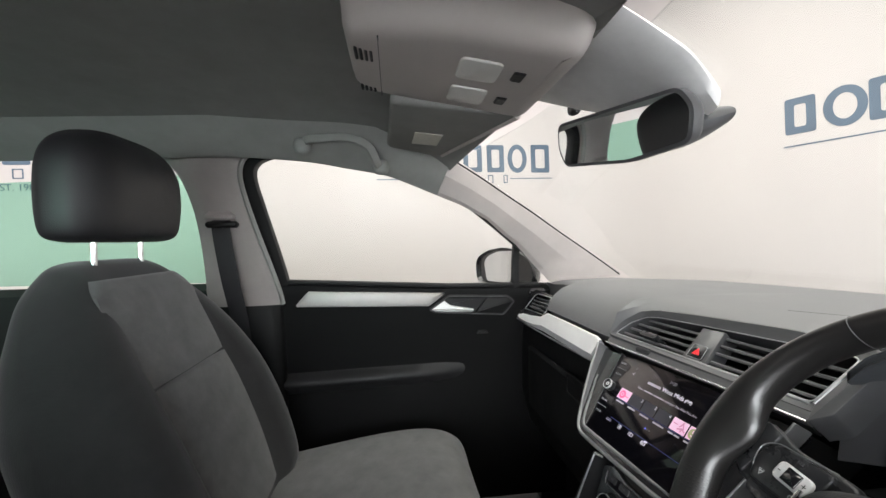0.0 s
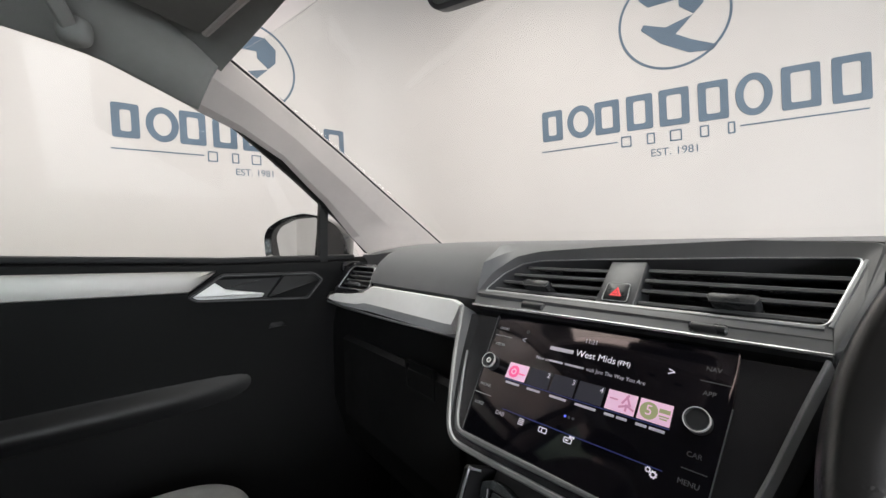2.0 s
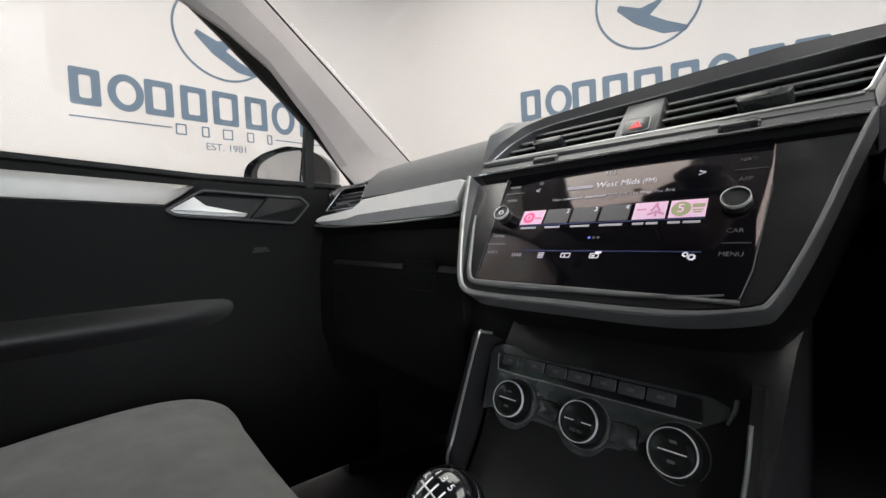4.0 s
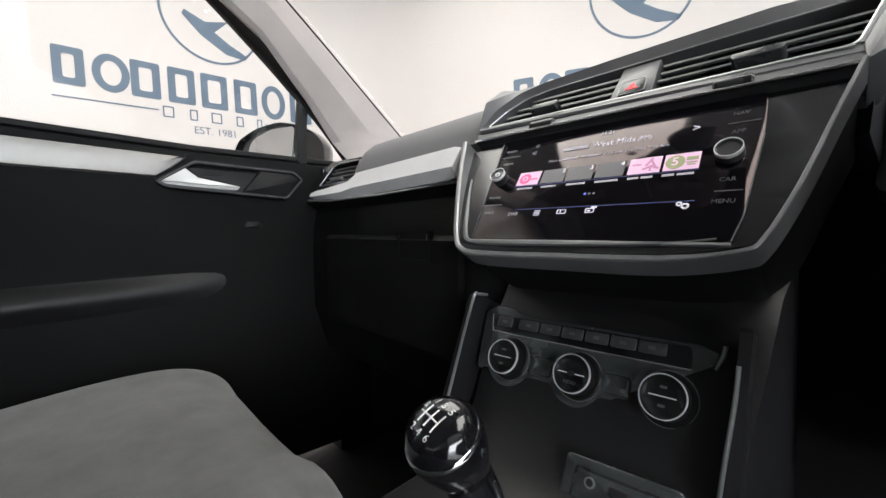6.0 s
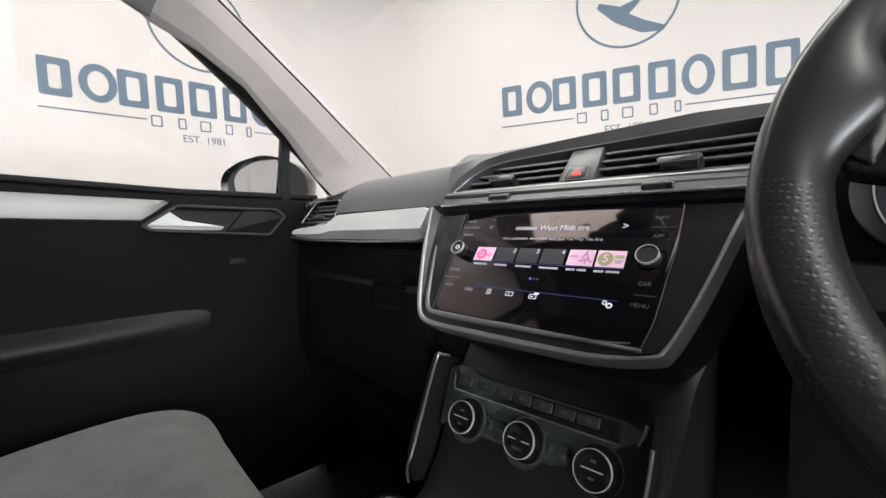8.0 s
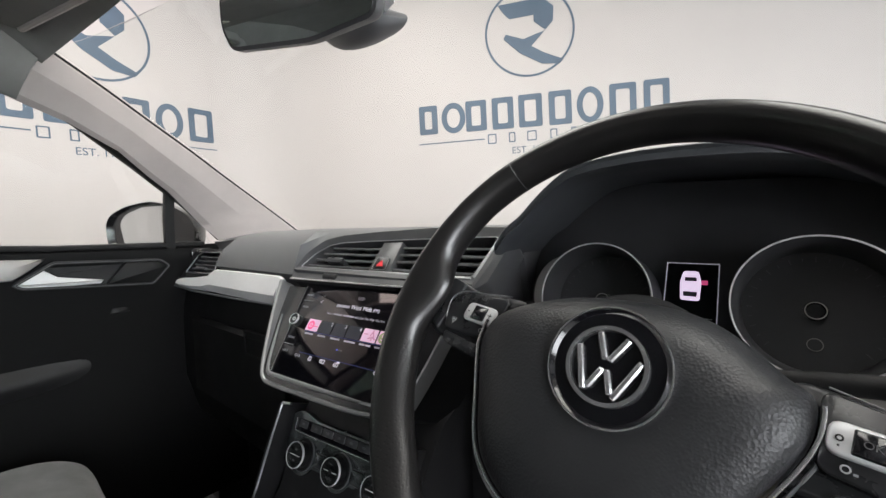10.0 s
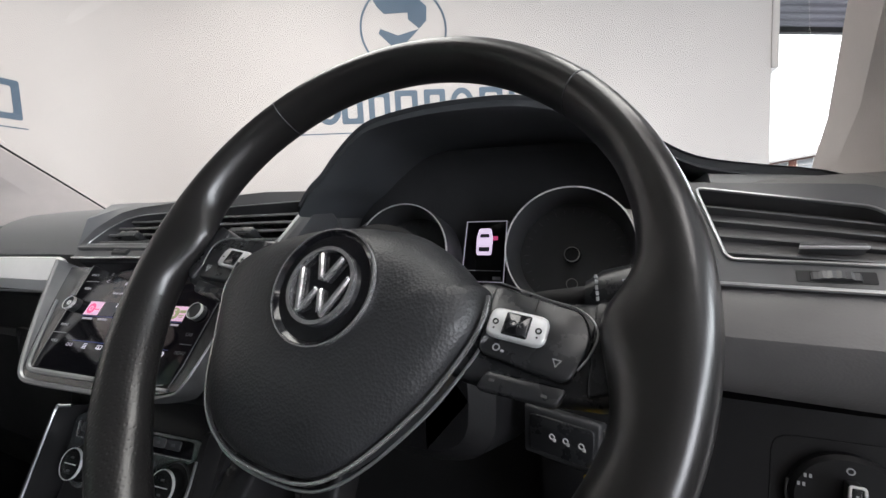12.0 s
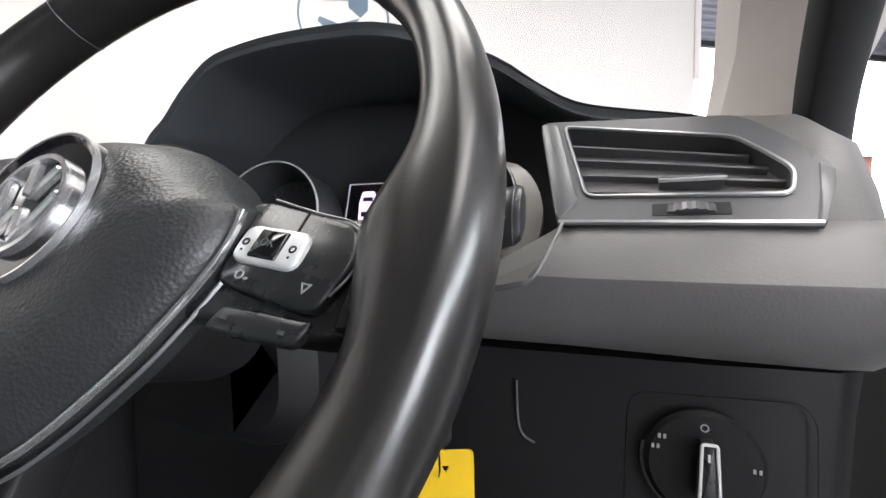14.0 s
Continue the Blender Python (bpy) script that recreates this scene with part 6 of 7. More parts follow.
# spokes, tipped up a little
HS = WHEEL @ pose(0, 0.0062, -0.0085, -11, 0, 0)
for s in (-1, 1):
    bm = B()
    pts = rpoly([(s * 0.080, 0.026), (s * 0.130, 0.022), (s * 0.162, 0.030), (s * 0.162, -0.022), (s * 0.140, -0.026), (s * 0.118, -0.029), (s * 0.074, -0.029)], 0.008)
    prism(bm, pts, -0.012, -0.002, 0.003, HS)
    sp = part("spoke", bm, M_SPOKE, wheel, "satin black spoke")
    bm = B()
    prism(bm, rpoly([(s * 0.143, 0.024), (s * 0.160, 0.028), (s * 0.159, -0.016), (s * 0.148, -0.023)], 0.004), -0.004, 0.0008, 0.001, HS)
    part("spoke_blade", bm, M_SPOKE, sp, "black blade at the rim")
    bm = B()
    prism(bm, rpoly([(s * 0.092, 0.022), (s * 0.140, 0.016), (s * 0.146, 0.002), (s * 0.140, -0.020), (s * 0.094, -0.016)], 0.006), -0.004, 0.003, 0.0015, HS)
    pd = part("button_pad", bm, M_SPOKE, sp, "black button pad")
    bm = B()
    tube(bm, smooth_path([HS @ Vector((s * x, y, z)) for x, y, z in ((0.094, 0.0245, 0.0), (0.120, 0.0195, 0.0015), (0.138, 0.0165, 0.0025), (0.1470, 0.008, 0.0025), (0.1458, -0.004, 0.0020), (0.1420, -0.012, 0.0015))]), 0.0005)
    part("spoke_edge", bm, M_RIMSIL, sp, "thin silver edge line")
    bm = B()
    box(bm, (s * 0.117, 0.0125, 0.0032), (0.0007, 0.011, 0.0004), 0, HS)
    part("seam", bm, M_DARK, pd)
    bm = B()
    pill = rpoly([(s * 0.096, -0.0075), (s * 0.126, -0.0075), (s * 0.126, 0.0085), (s * 0.096, 0.0085)], 0.0055)
    prism(bm, pill, 0.0, 0.0055, 0.0015, HS)
    part("rocker", bm, M_TRIM, pd, "pale silver rocker button")
    bm = B()
    prism(bm, rpoly([(s * 0.1045, -0.0055), (s * 0.1175, -0.0055), (s * 0.1175, 0.0065), (s * 0.1045, 0.0065)], 0.001), 0.002, 0.0066, 0.001, HS)
    part("rocker_key", bm, M_GLOSS, pd, "gloss black key")
    if s > 0:
        words("button_text", "OK", 0.0045, at2(HS, s * 0.111, 0.0005, 0.0068), M_SATIN, pd, depth=0.0001)
    else:
        words("button_text", "+", 0.008, at2(HS, s * 0.1005, 0.0005, 0.0058), M_HARD, pd, depth=0.0001)
        words("button_text", "-", 0.008, at2(HS, s * 0.1215, 0.0005, 0.0058), M_HARD, pd, depth=0.0001)
        words("button_text", "SET", 0.0036, at2(HS, s * 0.133, -0.010, 0.0034), M_PALE, pd, depth=0.0001)
        words("button_text", "RES", 0.0036, at2(HS, s * 0.115, 0.0140, 0.0034), M_SATIN, pd, depth=0.0001)
    bm = B()
    ringprism(bm, [(s * 0.133 - 0.0022, -0.0100), (s * 0.133, -0.0140), (s * 0.133 + 0.0022, -0.0100)], [(s * 0.133 - 0.0014, -0.0105), (s * 0.133, -0.0131), (s * 0.133 + 0.0014, -0.0105)], 0.002, 0.0034, HS)
    part("symbol", bm, M_PALE, pd)
    bm = B()
    ringprism(bm, circle(0.0019, 14, s * 0.104, -0.0118), circle(0.0013, 14, s * 0.104, -0.0118), 0.002, 0.0034, HS)
    box(bm, (s * 0.104 + 0.0034, -0.0128, 0.0030), (0.0016, 0.0010, 0.0006), 0, HS)
    part("symbol", bm, M_PALE, pd)
    if s > 0:
        for x in (0.1003, 0.1220):
            bm = B()
            ringprism(bm, circle(0.0016, 12, x, 0.0002), circle(0.0009, 12, x, 0.0002), 0.0050, 0.0058, HS)
            box(bm, (x, -0.0032, 0.0056), (0.0008, 0.0008, 0.0004), 0, HS)
            part("rocker_symbol", bm, M_HARD, pd)
    bm = B()
    prism(bm, rpoly([(s * 0.102, -0.0225), (s * 0.140, -0.0205), (s * 0.137, -0.030), (s * 0.099, -0.0325)], 0.003), -0.004, 0.0, 0.0012, HS)
    p2 = part("lower_pad", bm, M_SPOKE, sp, "black lower button pad")
    for x in (0.106, 0.131):
        bm = B()
        box(bm, (s * x, -0.0268, 0.0002), (0.0026, 0.0014, 0.0005), 0, HS)
        part("symbol", bm, M_SATIN, p2)
for s in (-1, 1):
    bm = B()
    prism(bm, rpoly([(s * 0.012, -0.075), (s * 0.034, -0.070), (s * 0.050, -0.166), (s * 0.028, -0.172)], 0.006), -0.024, -0.006, 0.003, H)
    part("lower_spoke", bm, M_LOWER, wheel, "black lower spoke")
bm = B()
lathe(bm, [(0.02, -0.012), (0.058, -0.014), (0.060, -0.05), (0.054, -0.085)], 32, H)
part("hub", bm, M_DARK, wheel)

# ---- ignition key with a yellow tag, light switch ----
key = thing("ignition_key", "black key fob standing in the ignition lock", "key")
KF = fr((0.541, 0.794, 0.979), (0.276, 0.961, 0), (0, 0, 1)) @ Matrix.Scale(1.1, 4)
bm = B()
prism(bm, rpoly([(-0.0075, -0.017), (0.0085, -0.017), (0.0085, 0.011), (-0.0015, 0.016), (-0.0075, 0.016)], 0.004), -0.050, 0.0, 0.002, KF)
part("fob", bm, M_FOB, key)
SF = KF @ Matrix.Translation((-0.0075, 0, -0.02)) @ pose(0, 0, 0, 0, -90, 0)
bm = B()
prism(bm, rpoly([(-0.026, -0.012), (0.0165, -0.012), (0.0165, 0.012), (-0.026, 0.012)], 0.003), -0.002, 0.0012, 0.0006, SF)
fp = part("fob_side", bm, M_SPOKE, key, "black fob side with buttons")
for x in (-0.010, -0.001, 0.009):
    bm = B()
    ringprism(bm, circle(0.0019, 16, x, 0.0006), circle(0.0013, 16, x, 0.0006), 0.001, 0.0018, SF)
    box(bm, (x + 0.0016, -0.0012, 0.0014), (0.0018, 0.0018, 0.0008), 0, SF)
    part("symbol", bm, M_WHITE, fp)
bm = B()
ringprism(bm, rpoly([(-0.0045, -0.010), (0.0045, -0.010), (0.0045, 0.008), (-0.0015, 0.012), (-0.0045, 0.012)], 0.003), rpoly([(-0.0018, -0.007), (0.0018, -0.007), (0.0018, 0.006), (-0.0006, 0.0085), (-0.0018, 0.0085)], 0.0012), -0.001, 0.0012, KF)
part("fob_slot", bm, M_SATIN, key, "grey slot edge")
bm = B()
RING = fr((0.5385, 0.787, 0.9600), (0.5, -0.86, 0), (0, 0, 1))
tube(bm, [RING @ Vector((0.0075 * math.cos(a), 0.0115 * math.sin(a), 0)) for a in [6.28318 * k / 28 for k in range(28)]], 0.0006, 6, True, RING.to_3x3() @ Vector((0, 0, 1)))
part("key_ring", bm, M_CHROME, key, "thin steel ring")
tag = thing("key_tag", "yellow plastic key tag hanging from the key ring", "key tag")
TG = fr((0.5430, 0.788, 0.9540), (1, 0.33, 0), (0, 0.03, 1))
bm = B()
o = rpoly([(-0.0155, -0.066), (0.0155, -0.066), (0.0155, 0.0095), (-0.0155, 0.0095)], 0.0035, 5)
k = len(o)
hole = [(0.0022 * math.cos(a), 0.0022 * math.sin(a)) for a in [math.atan2(y, x) for x, y in o]]
ringprism(bm, o, hole, -0.0008, 0.0008, TG)
part("plate", bm, M_YELLOW, tag)
bm = B()
ringprism(bm, circle(0.0025, 20, 0, -0.0575), circle(0.0005, 20, 0, -0.0575), -0.0009, 0.0009, TG)
part("lower_hole", bm, M_DARK, tag)

switch = thing("light_switch", "round headlamp switch with a chrome-edged grip", "switch")
LS = fr((0.674, 0.8265, 0.957), (1, -0.02, 0), (0, 0.083, 1)) @ Matrix.Scale(0.79, 4)
bm = B()
pl = rpoly([(-0.048, -0.05), (0.064, -0.05), (0.064, 0.034), (0.056, 0.045), (-0.045, 0.042)], 0.014)
tube(bm, [LS @ Vector((x, y, 0.0002)) for x, y in pl], 0.0003, 6, True, LS.to_3x3() @ Vector((0, 0, 1)))
part("plate_edge", bm, M_LOWER, switch)
bm = B()
lathe(bm, [(0.036, 0.0), (0.036, 0.006), (0.033, 0.009), (0.020, 0.010)], 48, LS)
part("dial", bm, M_LOWER, switch, "round black dial")
bm = B()
tube(bm, [LS @ Vector((0.037 * math.cos(a), 0.037 * math.sin(a), 0.004)) for a in [radians(165 + 5 * k) for k in range(20)]], 0.0008)
part("dial_edge", bm, M_SURR, switch)
bm = B()
gp = rpoly([(-0.0055, -0.019), (0.0062, -0.019), (0.0045, 0.019), (-0.0040, 0.019)], 0.002)
prism(bm, gp, 0.006, 0.020, 0.002, LS)
gr = part("grip", bm, M_SPOKE, switch, "black grip")
bm = B()
tube(bm, [LS @ Vector((x, y, 0.0200)) for x, y in gp], 0.0009, 6, True, LS.to_3x3() @ Vector((0, 0, 1)))
part("grip_edge", bm, M_TRIM, gr, "chrome outline")
bm = B()
box(bm, (0.0, 0.0105, 0.0202), (0.0014, 0.005, 0.0005), 0, LS)
part("mark", bm, M_WHITE, gr)
bm = B()
ringprism(bm, circle(0.0026, 16, 0, 0.0255), circle(0.0018, 16, 0, 0.0255), 0.004, 0.0102, LS)
part("symbol", bm, M_PALE, switch)
for x, y in ((-0.025, 0.017), (-0.029, 0.010), (0.029, 0.002)):
    for dx in (-0.0016, 0.0016):
        bm = B()
        box(bm, (x + dx, y, 0.010), (0.0016, 0.0028, 0.0006), 0, LS)
        part("symbol", bm, M_PALE, switch)

# ---- passenger door ----
door = thing("passenger_door", "black passenger door panel with a silver trim strip, closed", "car door")


def sill_z(y):
    return 1.174 - 0.055 * (y - 0.06) + 0.012 * max(0.0, (y - 0.6) / 0.3)


bm = B()
rings = []
for y in (0.055, 0.10, 0.25, 0.40, 0.55, 0.70, 0.80, 0.88, 0.98):
    z = sill_z(y)
    rings.append([(-0.775, y, z + 0.004), (-0.757, y, z + 0.003), (-0.744, y, z - 0.006), (-0.740, y, z - 0.022), (-0.744, y, z - 0.036), (-0.746, y, z - 0.10), (-0.752, y, z - 0.16), (-0.757, y, 0.92), (-0.750, y, 0.80), (-0.735, y, 0.70), (-0.735, y, 0.45), (-0.82, y, 0.45), (-0.82, y, z + 0.004)])
loft(bm, rings)
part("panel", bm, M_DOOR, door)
bm = B()
sweep(bm, [(-0.758, y, sill_z(y) + 0.006) for y in (0.055, 0.3, 0.6, 0.9)], rpoly([(-0.012, -0.006), (0.012, -0.006), (0.012, 0.005), (-0.012, 0.007)], 0.003, 2))
part("sill_seal", bm, M_RUBBER, door, "black rubber window seal")
# silver strip with a bevelled rear end
bm = B()
def strip_at(y):
    return 1.150 - 0.045 * (y - 0.15), 1.099 - 0.03 * (y - 0.13)
rings = []
for y in (0.120, 0.155, 0.25, 0.35, 0.45, 0.53, 0.555, 0.580):
    zt, zb = strip_at(y)
    zb = max(zb, 1.084 + (y - 0.53) * 0.83)
    if y < 0.13:
        zt = zb + 0.012
    rings.append([(-0.746, y, zt), (-0.734, y, zt - 0.004), (-0.729, y, (zt + zb) / 2 + 0.004), (-0.733, y, zb + 0.003), (-0.746, y, zb)])
loft(bm, rings)
part("trim_strip", bm, M_STRIP, door, "pale brushed silver trim strip")
# handle bowl, an elongated hexagon
DR = fr((-0.728, 0.60, 1.08), (0, 1, 0), (0, 0, 1))
HEX = [(-0.074, -0.001), (-0.008, 0.043), (0.110, 0.038), (0.190, 0.0355), (0.211, 0.0165), (0.172, -0.0288), (-0.058, -0.0125)]
bm = B()
hx = rpoly(HEX, 0.008)
ringprism(bm, hx, inset(hx, 0.006), -0.02, 0.004, DR)
part("handle_frame", bm, M_DARK, door, "black handle frame")
bm = B()
prism(bm, inset(hx, 0.005), -0.026, -0.016, 0, DR)
part("handle_bowl", bm, M_DARK, door)
bm = B()
tube(bm, [DR @ Vector((x, y, 0.0042)) for x, y in inset(hx, 0.003)], 0.0007, 6, True, DR.to_3x3() @ Vector((0, 0, 1)))
part("handle_outline", bm, M_SATIN, door, "thin grey outline")
bm = B()
prism(bm, rpoly([(-0.067, -0.001), (-0.024, 0.0265), (-0.002, 0.009), (0.075, -0.0055), (0.069, -0.0132), (-0.052, -0.0105)], 0.002), -0.012, 0.003, 0.002, DR)
part("door_lever", bm, M_TRIM, door, "satin chrome door lever")
bm = B()
prism(bm, rpoly([(0.118, 0.031), (0.187, 0.0285), (0.203, 0.0150), (0.168, -0.0225), (0.080, -0.0165)], 0.004), -0.014, 0.0015, 0.002, DR)
part("handle_plate", bm, M_HARD, door, "black plate behind the lever")
# armrest
bm = B()
rings = []
for y, k in ((0.06, 1.0), (0.20, 1.0), (0.32, 0.98), (0.42, 0.9), (0.50, 0.75), (0.56, 0.55), (0.61, 0.3), (0.65, 0.08)):
    lift = 0.02 * (y - 0.06)
    rings.append([(-0.757 + 0.026 * k * 0.5 * (1 - math.cos(6.28318 * u)), y, 0.800 + lift + 0.095 * u ** 0.7) for u in [i / 16 for i in range(17)]])
loft(bm, rings)
part("armrest", bm, M_SOFTDOOR, door, "padded black armrest", 60)
bm = B()
prism(bm, rpoly([(0.085, -0.092), (0.126, -0.090), (0.118, -0.076), (0.090, -0.076)], 0.003), -0.045, -0.022, 0.002, DR)
part("release_catch", bm, M_HARD, door, "small grey release catch")
# window frame of the door: rear upright, upper rail, mirror triangle
TOP = [(0.03, 1.536), (0.10, 1.549), (0.19, 1.556), (0.277, 1.553), (0.384, 1.535), (0.512, 1.496), (0.612, 1.432), (0.727, 1.347), (0.80, 1.289), (0.87, 1.232), (0.955, 1.150)]
bm = B()
path = [(-(0.765 - (z - 1.15) * 0.32), y, z) for y, z in TOP]
sweep(bm, [Vector(p) + Vector((-0.01, 0, 0.012)) for p in smooth_path(path)], rpoly([(-0.012, -0.012), (0.012, -0.012), (0.012, 0.012), (-0.012, 0.012)], 0.004, 2), False, (1, 0, 0))
part("upper_frame", bm, M_RUBBER, door, "black rubber upper window frame")
bm = B()
sweep(bm, smooth_path([(-0.768, 0.075, 1.15), (-0.755, 0.072, 1.20), (-0.700, 0.035, 1.38), (-0.668, 0.019, 1.465), (-0.654, 0.020, 1.508), (-0.644, 0.040, 1.536), (-0.638, 0.075, 1.553), (-0.634, 0.125, 1.563)], 5), rpoly([(-0.018, -0.018), (0.018, -0.018), (0.018, 0.018), (-0.018, 0.018)], 0.006, 2), False, (1, 0, 0))
part("rear_upright", bm, M_RUBBER, door, "black rubber window upright")
bm = B()
sweep(bm, [(-0.745, 0.822, 1.284), (-0.751, 0.819, 1.22), (-0.758, 0.820, 1.13)], rpoly([(-0.011, -0.011), (0.011, -0.011), (0.011, 0.011), (-0.011, 0.011)], 0.003, 2), False, (1, 0, 0))
part("quarter_post", bm, M_RUBBER, door, "black post of the quarter glass")
bm = B()
pts = [(0.06, 1.17)] + [(y, z) for y, z in TOP if y < 0.93] + [(0.93, 1.14)]
loft(bm, [[(-(0.772 - max(0, z - 1.15) * 0.32) - o, y, z) for y, z in pts] for o in (0.0, 0.004)])
pane = part("pane", bm, M_PANE, door, "clear window glass")
pane.visible_shadow = False

# driver's door, mirrored and plainer
ddoor = thing("driver_door", "black driver's door, swung wide open", "car door")
HINGE = Vector((0.87, 0.955, 0.0))
ddoor.matrix_world = Matrix.Translation(HINGE) @ pose(0, 0, 0, 0, 0, 52) @ Matrix.Translation(-HINGE)
bm = B()
rings = []
for y in (-0.10, 0.10, 0.40, 0.60, 0.78, 0.90):
    z = sill_z(y)
    rings.append([(0.79, y, z + 0.004), (0.772, y, z + 0.003), (0.765, y, z - 0.01), (0.765, y, 0.92), (0.755, y, 0.70), (0.755, y, 0.45), (0.84, y, 0.45), (0.84, y, z)])
loft(bm, rings)
part("panel", bm, M_HARD, ddoor)
bm = B()
box(bm, (0.756, 0.70, 1.035), (0.012, 0.10, 0.014), 0.004)
part("door_lever", bm, M_CHROME, ddoor, "chrome door lever")
bm = B()
path = [((0.765 - (z - 1.15) * 0.32), y, z) for y, z in TOP]
sweep(bm, [Vector(p) + Vector((0.012, 0, 0.012)) for p in smooth_path(path)], rpoly([(-0.012, -0.014), (0.012, -0.014), (0.012, 0.014), (-0.012, 0.014)], 0.004, 2), False, (1, 0, 0))
part("upper_frame", bm, M_RUBBER, ddoor, "black rubber upper window frame")
bm = B()
sweep(bm, [(0.75, 0.80, 1.30), (0.76, 0.82, 1.22), (0.772, 0.84, 1.12)], rpoly([(-0.022, -0.014), (0.022, -0.014), (0.022, 0.014), (-0.022, 0.014)], 0.004, 2), False, (1, 0, 0))
part("quarter_post", bm, M_RUBBER, ddoor, "black post of the quarter glass")
bm = B()
loft(bm, [[((0.772 - max(0, z - 1.15) * 0.32) + o, y, z) for y, z in pts] for o in (0.0, 0.004)])
dp = part("pane", bm, M_PANE, ddoor, "clear window glass")
dp.visible_shadow = False
for sx in (-1, 1):
    bm = B()
    rings = []
    line = [(0.45, -0.14, 0.085), (0.80, -0.15, 0.085), (1.10, -0.15, 0.078), (1.112, -0.15, 0.078)]
    upper = [tuple(p) for p in smooth_path([(1.112, -0.15, 0.078), (1.20, -0.135, 0.060), (1.36, -0.13, 0.022), (1.46, -0.145, 0.004), (1.505, -0.165, 0.006), (1.535, -0.19, 0.024), (1.553, -0.22, 0.058), (1.566, -0.26, 0.11)], 4)]
    for z, y0, y1 in line[:3] + upper:
        x, w = side_x(z) - 0.03, y1 - y0
        rings.append([(sx * (x + u), y, z) for u, y in ((0.004, y0), (-0.006, y0 + 0.06 * w), (-0.014, y0 + 0.3 * w), (-0.017, y0 + 0.55 * w), (-0.013, y1 - 0.14 * w), (-0.006, y1 - 0.04 * w), (0.006, y1), (0.06, y1), (0.06, y0))])
    loft(bm, rings[:4])
    tagged(part("pillar_lower", bm, M_HARD, sharp=40), "black lower trim of the door pillar", "pillar trim", kind="structure")
    bm = B()
    loft(bm, rings[3:])
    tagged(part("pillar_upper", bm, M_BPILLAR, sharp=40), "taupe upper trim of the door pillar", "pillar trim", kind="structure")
    bm = B()
    tube(bm, [(sx * (side_x(z) - 0.030), y1 + 0.002, z) for z, y0, y1 in upper], 0.0075, 8, False, (0, 1, 0))
    tagged(part("trim", bm, M_LINER), "pale rubber edging along the door opening", "trim", kind="structure")

belt = thing("seat_belt", "black seat belt webbing hanging from a pillar anchor", "seat belt")
bm = B()
box(bm, (-0.643, -0.058, 1.376), (0.034, 0.082, 0.036), 0.014)
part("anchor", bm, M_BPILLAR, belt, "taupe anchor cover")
bm = B()
path = smooth_path([(-0.634, -0.052, 1.372), (-0.632, -0.052, 1.33), (-0.655, -0.042, 1.20), (-0.695, -0.03, 1.05), (-0.70, -0.02, 0.85)])
sweep(bm, path, [(-0.0012, -0.024), (0.0012, -0.024), (0.0012, 0.024), (-0.0012, 0.024)], False, (0, 1, 0))
part("webbing", bm, M_BELT, belt)
bm = B()
box(bm, (-0.634, -0.05, 1.354), (0.026, 0.084, 0.018), 0.006)
part("guide", bm, M_HARD, belt, "black belt guide")

# ---- passenger door mirror outside ----
dm = thing("door_mirror", "gloss black door mirror outside the passenger window", "door mirror")
MF = fr((-0.955, 0.797, 1.195), (0.866, 0.5, 0), (0, 0, 1))
MO = [(-0.102, 0.012), (-0.085, 0.038), (-0.030, 0.062), (0.050, 0.074), (0.110, 0.062), (0.165, 0.036), (0.192, 0.002), (0.186, -0.062), (-0.086, -0.064), (-0.100, -0.040)]
bm = B()
mo = rpoly(MO, 0.02, 5)
rings = [[MF @ Vector((x, y, 0.0)) for x, y in mo]]
for d, z in ((0.0, -0.02), (0.006, -0.05), (0.022, -0.075), (0.042, -0.09)):
    rings.append([MF @ Vector((x * (1 - d / 0.12) + 0.05 * d / 0.12, y * (1 - d / 0.09), z)) for x, y in mo])
rings.insert(0, [MF @ Vector((x * 0.93 + 0.003, y * 0.9, -0.014)) for x, y in mo])
loft(bm, rings)
part("housing", bm, M_BODY, dm)
bm = B()
gm = rpoly([(-0.060, 0.012), (-0.040, 0.038), (0.020, 0.058), (0.098, 0.060), (0.080, -0.058), (-0.045, -0.058)], 0.014, 5)
prism(bm, gm, -0.012, -0.006, 0, MF @ pose(0, 0, 0, 0, 0, 0))
part("mirror_glass", bm, M_MIRROR, dm, "bright mirror glass")
bm = B()
box(bm, (-0.80, 0.89, 1.12), (0.14, 0.06, 0.03), 0.01)
part("foot", bm, M_BODY, dm)

# ---- passenger seat ----
seat = thing("passenger_seat", "grey cloth passenger seat with darker side bolsters, deepened for shade", "car seat")
SX = -0.332
CX = -0.376


def back_ring(z, hw, depth, y, wing):
    """One level of the backrest: flat middle, bolsters standing forward at the sides."""
    pts = []
    n = 40
    for i in range(n):
        a = 6.28318 * i / n
        cx, sy = math.cos(a), math.sin(a)
        px = hw * math.copysign(abs(cx) ** 0.55, cx)
        py = depth * math.copysign(abs(sy) ** 0.7, sy) * (1.0 if sy > 0 else 1.2 + 1.6 * min(1.0, max(0.0, (1.27 - z) / 0.25)))
        edge = max(0.0, (abs(px) / hw - 0.5) / 0.5)
        if sy > 0:
            py += wing * math.sin(min(1.0, edge) * 2.2) * 0.9
        pts.append((SX + px, y + py, z))
    return pts


